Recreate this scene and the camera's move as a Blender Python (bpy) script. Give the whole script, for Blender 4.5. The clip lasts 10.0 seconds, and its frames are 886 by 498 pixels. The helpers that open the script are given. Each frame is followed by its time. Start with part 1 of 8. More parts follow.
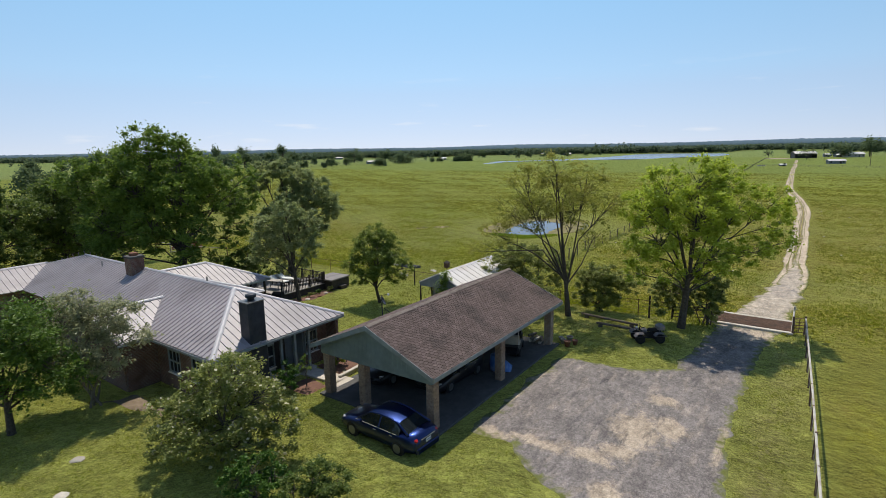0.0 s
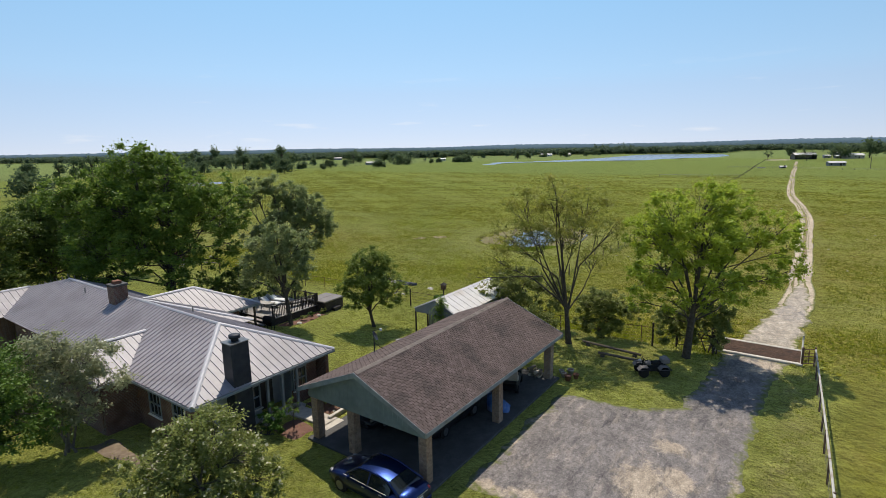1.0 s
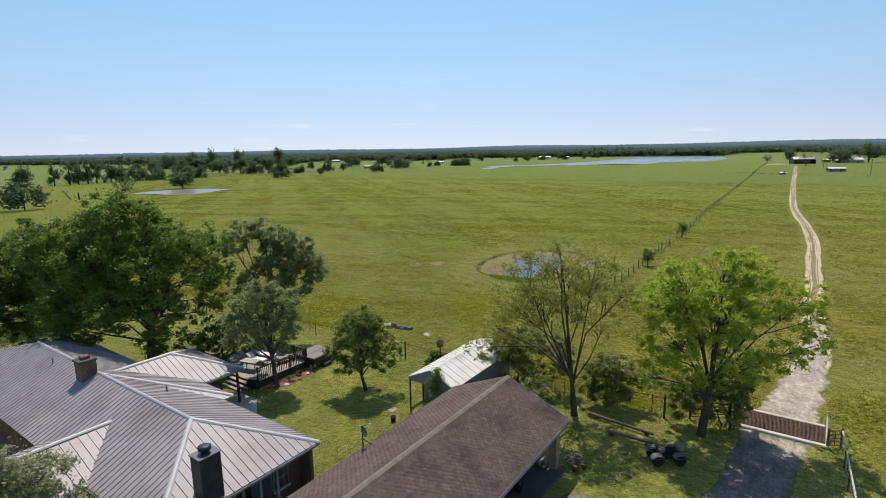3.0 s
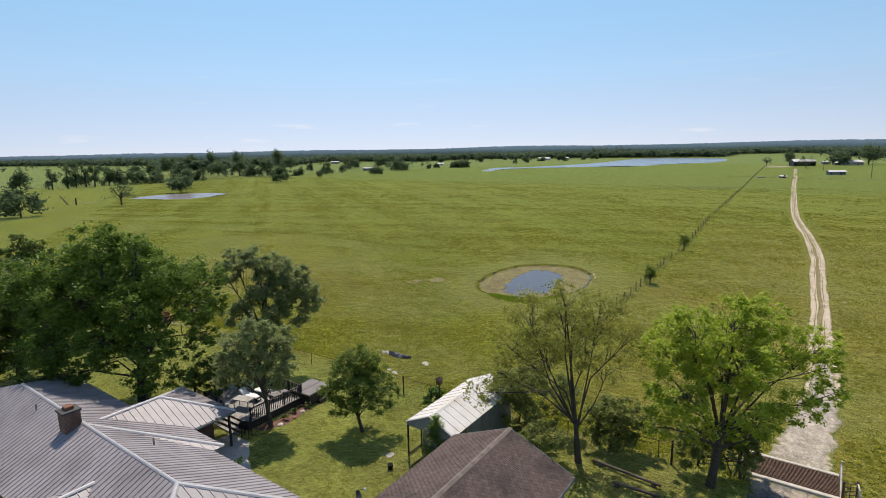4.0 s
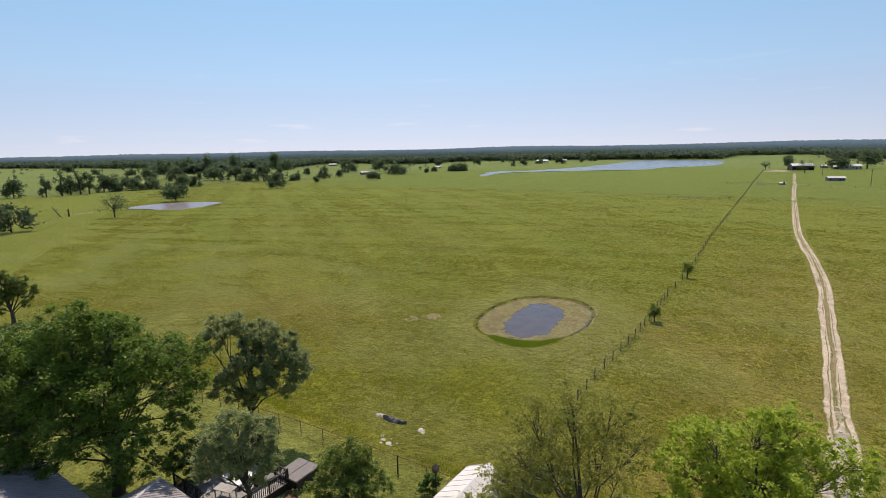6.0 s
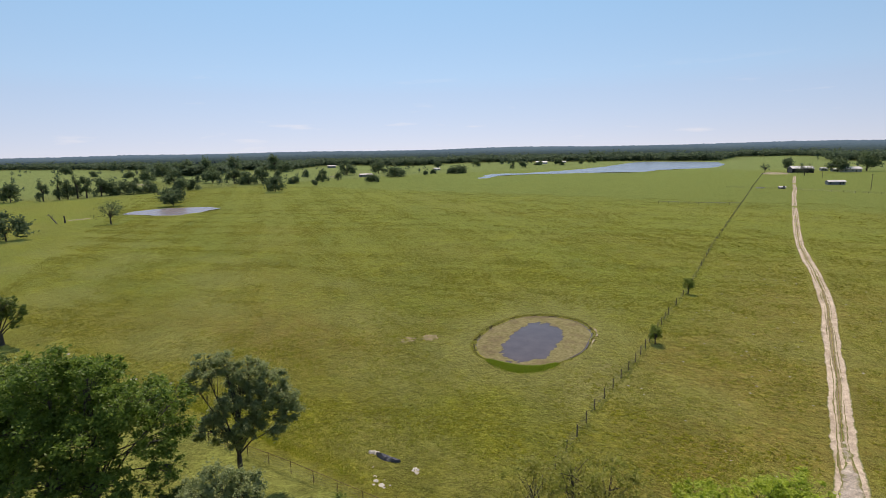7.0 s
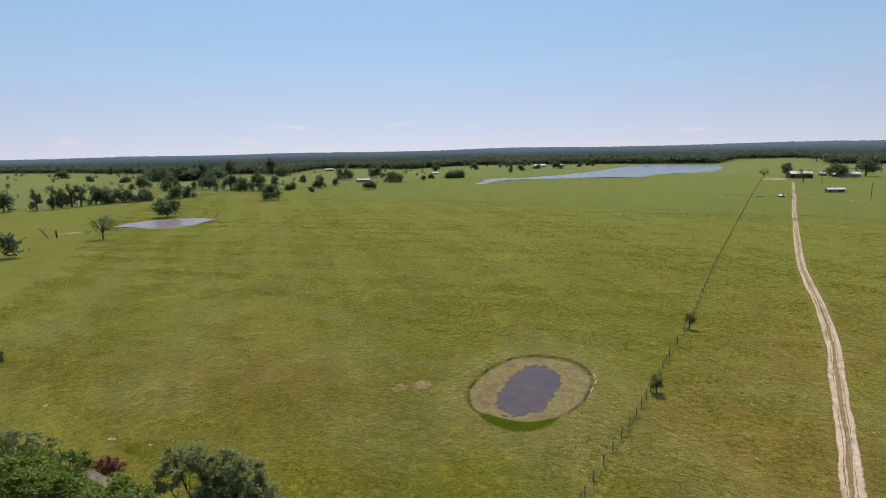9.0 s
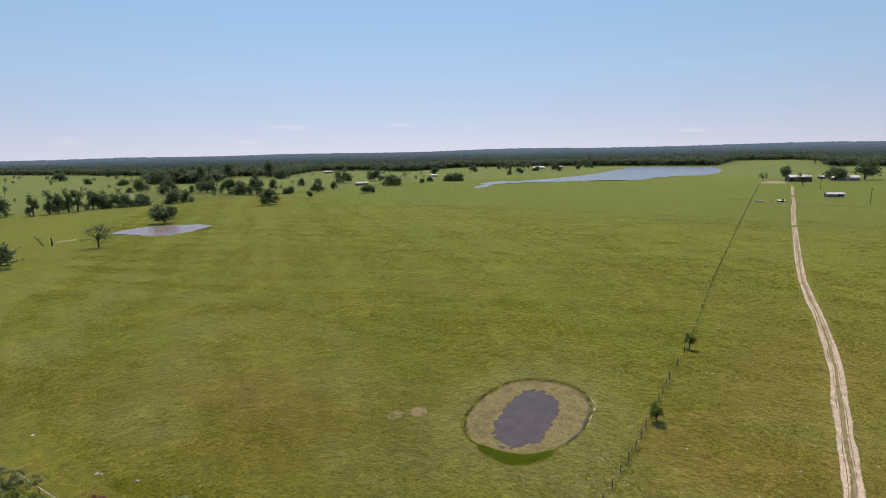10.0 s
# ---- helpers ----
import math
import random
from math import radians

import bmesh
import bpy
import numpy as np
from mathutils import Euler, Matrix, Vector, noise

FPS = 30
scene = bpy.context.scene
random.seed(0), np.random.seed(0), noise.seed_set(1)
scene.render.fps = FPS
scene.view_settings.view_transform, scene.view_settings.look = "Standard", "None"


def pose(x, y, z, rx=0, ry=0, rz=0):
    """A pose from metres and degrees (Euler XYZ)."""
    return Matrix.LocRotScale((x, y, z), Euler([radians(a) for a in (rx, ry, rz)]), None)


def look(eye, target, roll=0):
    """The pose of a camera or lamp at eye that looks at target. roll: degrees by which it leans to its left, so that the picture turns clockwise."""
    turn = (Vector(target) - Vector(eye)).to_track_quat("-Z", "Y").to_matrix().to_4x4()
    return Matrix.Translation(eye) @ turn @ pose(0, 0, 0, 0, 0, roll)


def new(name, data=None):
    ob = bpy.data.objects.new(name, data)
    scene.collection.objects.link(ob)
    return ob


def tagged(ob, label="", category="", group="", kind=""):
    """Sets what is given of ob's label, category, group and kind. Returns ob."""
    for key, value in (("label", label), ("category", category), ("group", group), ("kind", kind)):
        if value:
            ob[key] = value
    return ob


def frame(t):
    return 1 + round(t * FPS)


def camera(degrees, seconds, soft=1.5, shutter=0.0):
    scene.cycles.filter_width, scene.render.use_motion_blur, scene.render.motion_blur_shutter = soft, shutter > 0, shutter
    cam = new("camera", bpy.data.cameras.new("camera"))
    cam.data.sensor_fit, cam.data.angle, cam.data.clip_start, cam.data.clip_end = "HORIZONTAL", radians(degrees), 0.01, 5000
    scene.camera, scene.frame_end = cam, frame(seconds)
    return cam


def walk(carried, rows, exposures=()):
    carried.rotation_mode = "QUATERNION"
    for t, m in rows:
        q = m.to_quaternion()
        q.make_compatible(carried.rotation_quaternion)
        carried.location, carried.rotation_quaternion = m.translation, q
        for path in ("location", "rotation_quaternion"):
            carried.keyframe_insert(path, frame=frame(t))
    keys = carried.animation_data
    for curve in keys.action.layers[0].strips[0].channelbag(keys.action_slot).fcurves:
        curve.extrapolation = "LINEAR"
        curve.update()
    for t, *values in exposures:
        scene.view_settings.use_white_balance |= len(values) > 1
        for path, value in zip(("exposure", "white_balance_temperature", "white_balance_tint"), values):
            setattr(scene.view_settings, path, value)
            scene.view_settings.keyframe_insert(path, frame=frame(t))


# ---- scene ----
cam = camera(80.00, 10.0, 0.8)
# seconds, place in metres, then degrees: turn to the left, look up, lean to the right
ROWS = [
    (0.0, 12.888, -16.990, 12.086, 35.470, -10.668, 1.068),
    (0.5, 12.543, -16.225, 12.834, 35.437, -10.682, 1.061),
    (1.0, 12.147, -15.474, 13.597, 35.407, -10.692, 1.050),
    (1.5, 11.713, -14.748, 14.409, 35.369, -10.691, 1.038),
    (2.0, 11.276, -14.026, 15.300, 35.316, -10.675, 1.022),
    (2.5, 10.818, -13.317, 16.242, 35.264, -10.655, 1.009),
    (4.0, 9.453, -11.178, 19.576, 35.161, -10.618, 1.022),
    (4.5, 8.930, -10.442, 20.795, 35.109, -10.624, 1.034),
    (5.0, 8.412, -9.672, 22.038, 35.049, -10.628, 1.050),
    (5.5, 7.921, -8.901, 23.252, 34.984, -10.644, 1.067),
    (7.0, 6.717, -6.118, 27.079, 34.872, -10.612, 1.112),
    (7.5, 6.327, -5.179, 28.460, 34.847, -10.608, 1.140),
    (8.0, 5.951, -4.237, 29.869, 34.815, -10.604, 1.162),
    (8.5, 5.587, -3.293, 31.308, 34.774, -10.601, 1.180),
    (9.0, 5.222, -2.332, 32.804, 34.725, -10.587, 1.191),
    (9.5, 4.855, -1.353, 34.348, 34.675, -10.563, 1.198),
    (10.0, 4.493, -0.368, 35.904, 34.621, -10.536, 1.205),
]
walk(cam, [(t, pose(x, y, z, 0, 0, yaw) @ pose(0, 0, 0, 90 + pitch, 0, 0) @ pose(0, 0, 0, 0, 0, -lean)) for t, x, y, z, yaw, pitch, lean in ROWS],
     [(0.0, 0.09, 6850, 10), (2.5, 0.12, 6900, 10.5), (4.5, 0.1, 7050, 12.5), (5.5, 0.08, 7170, 15), (7.0, 0.03, 7250, 17), (10.0, -0.08, 7270, 18.5)])

# ---- light ----
SUN_WAY = Vector((0.36, -0.42, -1.0)).normalized()      # the way the sunlight travels
sky = bpy.data.worlds.new("sky")
scene.world = sky
sky.use_nodes = True
snt = sky.node_tree
tex = snt.nodes.new("ShaderNodeTexSky")
tex.sky_type = 'NISHITA'
tex.sun_disc = False
tex.sun_elevation = math.asin(-SUN_WAY.z)
tex.sun_rotation = math.atan2(-SUN_WAY.x, -SUN_WAY.y)
tex.air_density, tex.dust_density, tex.ozone_density = 1.0, 0.1, 2.0
# the eye looks at the lowest sky only: lift the looked-up height a little, as clear dry air does
coord = snt.nodes.new("ShaderNodeTexCoord")
lift = snt.nodes.new("ShaderNodeVectorMath")
lift.inputs[1].default_value = (0, 0, 0.13)
snt.links.new(coord.outputs["Generated"], lift.inputs[0])
snt.links.new(lift.outputs[0], tex.inputs[0])

def sky_node(blend, fac, a, b):
    n = snt.nodes.new("ShaderNodeMix")
    n.data_type, n.blend_type = "RGBA", blend
    for key, value in ((0, fac), (6, a), (7, b)):
        if isinstance(value, (tuple, float)):
            n.inputs[key].default_value = (*value, 1) if isinstance(value, tuple) else value
        else:
            snt.links.new(value, n.inputs[key])
    return n.outputs[2]


def sky_step(src, lo, hi, top=1.0):
    n = snt.nodes.new("ShaderNodeMapRange")
    n.inputs[1].default_value, n.inputs[2].default_value, n.inputs[4].default_value = lo, hi, top
    snt.links.new(src, n.inputs[0])
    return n.outputs[0]


# dusty air: whitish at the skyline, clear blue a hand above it
height = snt.nodes.new("ShaderNodeSeparateXYZ")
snt.links.new(coord.outputs["Generated"], height.inputs[0])
tint = sky_node("MIX", sky_step(height.outputs[2], 0.0, 0.13), (1.05, 0.83, 0.785), (1.03, 1.01, 0.94))
tint = sky_node("MIX", sky_step(height.outputs[2], 0.1, 0.26), tint, (0.97, 1.15, 1.075))
tint = sky_node("MIX", sky_step(height.outputs[2], 0.3, 0.6), tint, (1.05, 1.02, 1.0))
hue = sky_node("MULTIPLY", 1.0, tex.outputs[0], tint)
# a few thin wisps of cloud low over the skyline
stretch = snt.nodes.new("ShaderNodeMapping")
stretch.inputs["Scale"].default_value = (5, 5, 34)
snt.links.new(coord.outputs["Generated"], stretch.inputs[0])
wisp = snt.nodes.new("ShaderNodeTexNoise")
wisp.inputs["Scale"].default_value, wisp.inputs["Detail"].default_value = 1.6, 6.0
snt.links.new(stretch.outputs[0], wisp.inputs["Vector"])
band = snt.nodes.new("ShaderNodeMath")
band.operation = "MULTIPLY"
snt.links.new(sky_step(wisp.outputs[0], 0.62, 0.78, 0.3), band.inputs[0])
snt.links.new(sky_step(height.outputs[2], 0.16, 0.05), band.inputs[1])
hue = sky_node("MIX", band.outputs[0], hue, (6.6, 6.5, 6.6))
snt.links.new(hue, snt.nodes["Background"].inputs[0])
snt.nodes["Background"].inputs[1].default_value = 0.141
sun = new("sun", bpy.data.lights.new("sun", "SUN"))
sun.data.energy, sun.data.angle, sun.data.color = 4.3, radians(0.53), (1.0, 0.95, 0.87)
sun.matrix_world = look((0, 0, 60), Vector((0, 0, 60)) + SUN_WAY)
scene.view_settings.exposure = 0.0

rnd = random.Random(7)
rng = np.random.default_rng(11)


# ---- materials ----
def base_mat(name):
    m = bpy.data.materials.new(name)
    m.use_nodes = True
    nt = m.node_tree
    return m, nt, nt.nodes["Principled BSDF"]


def node(nt, kind, **values):
    n = nt.nodes.new(kind)
    for k, v in values.items():
        n.inputs[k.replace("_", " ")].default_value = v
    return n


def mixer(nt, fac, a, b, blend="MIX"):
    n = nt.nodes.new("ShaderNodeMix")
    n.data_type, n.blend_type = "RGBA", blend
    for key, value in ((0, fac), (6, a), (7, b)):
        if isinstance(value, (tuple, float, int)):
            n.inputs[key].default_value = (*value, 1)[:4] if isinstance(value, tuple) else value
        else:
            nt.links.new(value, n.inputs[key])
    return n.outputs[2]


def ramp(nt, src, lo, hi):
    n = node(nt, "ShaderNodeMapRange", From_Min=lo, From_Max=hi)
    nt.links.new(src, n.inputs[0])
    return n.outputs[0]


def noise_fac(nt, scale, detail=5.0, lo=0.35, hi=0.65, stretch=None, rough=0.6):
    geo = nt.nodes.new("ShaderNodeNewGeometry")
    src = geo.outputs["Position"]
    if stretch:
        mp = nt.nodes.new("ShaderNodeMapping")
        mp.inputs["Scale"].default_value = stretch
        nt.links.new(src, mp.inputs[0])
        src = mp.outputs[0]
    n = node(nt, "ShaderNodeTexNoise", Scale=scale, Detail=detail, Roughness=rough)
    nt.links.new(src, n.inputs["Vector"])
    return ramp(nt, n.outputs[0], lo, hi)


def surf(name, c1, c2, scale=3.0, c3=None, scale3=0.5, rough=0.8, metal=0.0, bump=0.25, bscale=40.0, spec=0.3, island=0.0, obj=0.0, stretch=None, coat=0.0, bdist=0.01):
    """A weathered surface: two colours by fine noise, a third in broad stains, grain as relief."""
    m, nt, bsdf = base_mat(name)
    col = mixer(nt, noise_fac(nt, scale, stretch=stretch), c1, c2)
    if c3:
        col = mixer(nt, noise_fac(nt, scale3, lo=0.48, hi=0.72, detail=7), col, c3)
    for amount, kind, out in ((island, "ShaderNodeNewGeometry", "Random Per Island"), (obj, "ShaderNodeObjectInfo", "Random")):
        if amount:
            g = nt.nodes.new(kind)
            v = node(nt, "ShaderNodeMapRange", To_Min=1 - amount, To_Max=1 + amount)
            nt.links.new(g.outputs[out], v.inputs[0])
            hsv = nt.nodes.new("ShaderNodeHueSaturation")
            nt.links.new(v.outputs[0], hsv.inputs["Value"])
            nt.links.new(col, hsv.inputs["Color"])
            col = hsv.outputs[0]
    nt.links.new(col, bsdf.inputs["Base Color"])
    bsdf.inputs["Roughness"].default_value, bsdf.inputs["Metallic"].default_value = rough, metal
    bsdf.inputs["Specular IOR Level"].default_value = spec
    bsdf.inputs["Coat Weight"].default_value = coat
    if bump:
        b = node(nt, "ShaderNodeBump", Strength=bump, Distance=bdist)
        nt.links.new(noise_fac(nt, bscale, 3.0, 0.2, 0.8), b.inputs["Height"])
        nt.links.new(b.outputs[0], bsdf.inputs["Normal"])
    return m


def leaf_mat(name, c1, c2, c3, through_light=0.3, rough=0.55):
    m, nt, bsdf = base_mat(name)
    g = nt.nodes.new("ShaderNodeNewGeometry")
    col = mixer(nt, g.outputs["Random Per Island"], c1, c2)
    col = mixer(nt, noise_fac(nt, 0.9, 4.0, 0.45, 0.7), col, c3)
    nt.links.new(col, bsdf.inputs["Base Color"])
    bsdf.inputs["Roughness"].default_value, bsdf.inputs["Specular IOR Level"].default_value = rough, 0.35
    tr = nt.nodes.new("ShaderNodeBsdfTranslucent")
    nt.links.new(col, tr.inputs[0])
    mx = nt.nodes.new("ShaderNodeMixShader")
    mx.inputs[0].default_value = through_light
    nt.links.new(bsdf.outputs[0], mx.inputs[1])
    nt.links.new(tr.outputs[0], mx.inputs[2])
    nt.links.new(mx.outputs[0], nt.nodes["Material Output"].inputs[0])
    return m


def glass_mat(name, tint=(0.02, 0.025, 0.03)):
    m, nt, bsdf = base_mat(name)
    bsdf.inputs["Base Color"].default_value = (*tint, 1)
    bsdf.inputs["Roughness"].default_value, bsdf.inputs["Specular IOR Level"].default_value = 0.05, 0.6
    return m


BARK = surf("bark", (0.06, 0.048, 0.038), (0.115, 0.098, 0.08), 6, rough=0.95, bump=0.8, bscale=14, bdist=0.04)
BARK_PALE = surf("pale_bark", (0.13, 0.11, 0.085), (0.22, 0.19, 0.15), 6, rough=0.95, bump=0.8, bscale=14, bdist=0.04)
BRICK_TAN = surf("tan_brick", (0.26, 0.17, 0.12), (0.36, 0.25, 0.18), 9, (0.30, 0.24, 0.19), 0.8, 0.9, obj=0.15, bump=0.5)
MORTAR = surf("mortar", (0.36, 0.33, 0.29), (0.46, 0.42, 0.37), 20, rough=0.95)
ROOF_METAL = surf("ribbed_metal_sheet", (0.275, 0.248, 0.256), (0.32, 0.292, 0.296), 1.2, (0.21, 0.185, 0.185), 0.35, 0.5, 0.0, 0.05, 30, 0.4)
ROOF_TRIM = surf("metal_ridge_trim", (0.44, 0.43, 0.44), (0.50, 0.49, 0.50), 2, None, 0.5, 0.5, 0.0, 0.03, 30, 0.4)
SHED_METAL = surf("white_metal_sheet", (0.62, 0.59, 0.56), (0.69, 0.66, 0.63), 1.5, (0.60, 0.54, 0.47), 0.6, 0.6, 0.0, 0.05, 30, 0.3)
SHED_WALL = surf("grey_siding", (0.20, 0.215, 0.225), (0.26, 0.275, 0.285), 2, (0.17, 0.17, 0.17), 0.7, 0.7, 0.1, 0.1, 30)
SHINGLE = surf("asphalt_shingle", (0.084, 0.061, 0.055), (0.132, 0.098, 0.088), 5, (0.055, 0.043, 0.040), 0.6, 0.95, obj=0.17, island=0.0, bump=0.5, bscale=120)
SHINGLE_MASS = surf("asphalt_shingle_field", (0.084, 0.061, 0.055), (0.132, 0.098, 0.088), 5, (0.055, 0.043, 0.040), 0.6, 0.95, island=0.13, bump=0.5, bscale=120)
DECKING = surf("dark_roof_felt", (0.035, 0.028, 0.026), (0.05, 0.04, 0.037), 5, None, 0.5, 0.95)
GABLE = surf("grey_green_paint", (0.15, 0.185, 0.185), (0.185, 0.22, 0.215), 3, (0.12, 0.145, 0.14), 0.9, 0.75, bump=0.1)
FASCIA = surf("grey_painted_wood", (0.20, 0.225, 0.23), (0.25, 0.275, 0.28), 4, (0.17, 0.175, 0.17), 1.2, 0.7, bump=0.15)
CONCRETE = surf("concrete", (0.075, 0.074, 0.072), (0.105, 0.103, 0.10), 4, (0.055, 0.054, 0.052), 0.5, 0.92, bump=0.2)
CONCRETE_PALE = surf("pale_concrete", (0.46, 0.42, 0.36), (0.56, 0.52, 0.45), 5, (0.38, 0.33, 0.27), 0.9, 0.92, bump=0.2)
DARK_METAL = surf("dark_metal_cladding", (0.028, 0.032, 0.042), (0.045, 0.05, 0.062), 3, (0.06, 0.06, 0.065), 1.0, 0.5, 0.2, 0.1)
RUST = surf("rusty_pipe", (0.13, 0.075, 0.05), (0.20, 0.125, 0.09), 6, (0.09, 0.065, 0.055), 2, 0.8, 0.2, 0.2)
PIPE_WHITE = surf("chalky_pipe", (0.42, 0.40, 0.36), (0.52, 0.50, 0.45), 5, (0.28, 0.2, 0.15), 1.5, 0.75, 0.0, 0.2)
WOOD_POST = surf("weathered_wood", (0.11, 0.09, 0.07), (0.19, 0.16, 0.13), 4, (0.08, 0.065, 0.05), 1.2, 0.9, bump=0.5, stretch=(6, 6, 1), spec=0.1)
DECK = surf("grey_deck_wood", (0.27, 0.25, 0.23), (0.36, 0.34, 0.32), 5, (0.22, 0.2, 0.18), 1, 0.85, obj=0.12, bump=0.3)
RAIL_DARK = surf("dark_stained_wood", (0.035, 0.028, 0.024), (0.06, 0.05, 0.042), 5, rough=0.8, bump=0.3)
COVER = surf("grey_vinyl_cover", (0.16, 0.14, 0.135), (0.21, 0.19, 0.18), 2, (0.13, 0.12, 0.115), 1, 0.6, bump=0.2, bscale=6)
EARTH = surf("bare_earth", (0.15, 0.11, 0.075), (0.22, 0.17, 0.12), 5, (0.10, 0.075, 0.05), 1.2, 0.95, bump=0.7, bscale=20)
MULCH = surf("red_mulch", (0.125, 0.068, 0.048), (0.20, 0.105, 0.076), 14, (0.13, 0.06, 0.045), 2, 0.95, bump=0.9, bscale=30)
STONE = surf("pale_stone", (0.38, 0.35, 0.30), (0.52, 0.48, 0.41), 4, (0.3, 0.27, 0.22), 1, 0.9, bump=0.4, obj=0.15)
CAR_BLUE = surf("blue_car_paint", (0.002, 0.013, 0.075), (0.003, 0.016, 0.09), 1, None, 1, 0.3, 0.75, 0.0, 1, 0.3, coat=0.5)
CAR_BLACK = surf("dark_car_paint", (0.008, 0.009, 0.012), (0.011, 0.012, 0.015), 1, None, 1, 0.35, 0.0, 0.0, 1, 0.4, coat=0.2)
RUBBER = surf("tyre_rubber", (0.012, 0.012, 0.012), (0.02, 0.02, 0.02), 8, rough=0.85, bump=0.2)
ALLOY = surf("alloy", (0.17, 0.175, 0.18), (0.22, 0.225, 0.23), 4, rough=0.35, metal=0.7, bump=0.0)
CHROME = surf("bright_trim", (0.42, 0.43, 0.45), (0.48, 0.49, 0.51), 3, rough=0.3, metal=1.0, bump=0.0)
GLASS = glass_mat("dark_window_glass")
CAR_GLASS = glass_mat("car_glass", (0.012, 0.016, 0.018))
RED_LAMP = surf("red_lens", (0.35, 0.012, 0.012), (0.42, 0.02, 0.016), 3, rough=0.15, bump=0.0, spec=0.6)
CLEAR_LAMP = surf("clear_lens", (0.30, 0.31, 0.32), (0.36, 0.37, 0.38), 3, rough=0.1, bump=0.0, spec=0.6)
WHITE_PAINT = surf("white_paint", (0.66, 0.66, 0.64), (0.74, 0.74, 0.72), 3, (0.55, 0.53, 0.5), 1, 0.6, bump=0.1)
TARP_BLUE = surf("blue_plastic", (0.05, 0.13, 0.36), (0.08, 0.19, 0.45), 4, (0.2, 0.28, 0.42), 2, 0.5, bump=0.4, bscale=8)
BEIGE = surf("beige_vinyl", (0.36, 0.33, 0.27), (0.44, 0.41, 0.34), 4, rough=0.6)
TERRACOTTA = surf("terracotta", (0.17, 0.075, 0.048), (0.23, 0.11, 0.07), 6, rough=0.9)
GREEN_NET = surf("wire_mesh", (0.16, 0.15, 0.14), (0.22, 0.21, 0.19), 6, rough=0.6, metal=0.6, bump=0.0)

LEAF_DARK = leaf_mat("dark_green_leaves", (0.105, 0.175, 0.028), (0.225, 0.32, 0.05), (0.16, 0.245, 0.037), 0.5)
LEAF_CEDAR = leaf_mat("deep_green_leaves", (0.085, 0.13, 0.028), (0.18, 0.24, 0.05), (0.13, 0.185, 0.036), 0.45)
LEAF_OAK = leaf_mat("grey_green_leaves", (0.21, 0.255, 0.095), (0.38, 0.43, 0.19), (0.29, 0.34, 0.13), 0.5)
LEAF_MID = leaf_mat("mid_green_leaves", (0.135, 0.195, 0.035), (0.25, 0.31, 0.06), (0.19, 0.25, 0.045), 0.5)
LEAF_LIGHT = leaf_mat("light_green_leaves", (0.32, 0.41, 0.045), (0.49, 0.57, 0.08), (0.40, 0.48, 0.055), 0.55)
LEAF_SPARSE = leaf_mat("olive_leaves", (0.26, 0.28, 0.045), (0.38, 0.39, 0.08), (0.33, 0.30, 0.075), 0.55)
LEAF_GREY = leaf_mat("silvery_leaves", (0.25, 0.27, 0.14), (0.41, 0.42, 0.25), (0.33, 0.34, 0.19), 0.5)
LEAF_SHRUB = leaf_mat("shrub_leaves", (0.16, 0.20, 0.05), (0.32, 0.35, 0.10), (0.24, 0.27, 0.075), 0.48)
LEAF_LIME = leaf_mat("fresh_green_leaves", (0.05, 0.12, 0.014), (0.085, 0.18, 0.02), (0.06, 0.14, 0.016), 0.35)
LEAF_RED = leaf_mat("dead_red_leaves", (0.16, 0.05, 0.035), (0.30, 0.11, 0.08), (0.22, 0.085, 0.06), 0.25)
LEAF_LAWN = leaf_mat("deep_bright_leaves", (0.07, 0.135, 0.02), (0.15, 0.24, 0.035), (0.105, 0.18, 0.026), 0.4)
# these two leaf colours have the blue of distance haze mixed in
LEAF_FAR_HAZED = leaf_mat("hazed_far_leaves", (0.085, 0.13, 0.065), (0.16, 0.21, 0.095), (0.12, 0.17, 0.075), 0.45, 0.95)
LEAF_WOODS_HAZED = leaf_mat("hazed_wood_leaves", (0.068, 0.108, 0.062), (0.13, 0.175, 0.095), (0.10, 0.14, 0.078), 0.4, 0.95)
BLOSSOM = leaf_mat("cream_blossom", (0.42, 0.40, 0.24), (0.55, 0.52, 0.34), (0.48, 0.45, 0.28), 0.3)


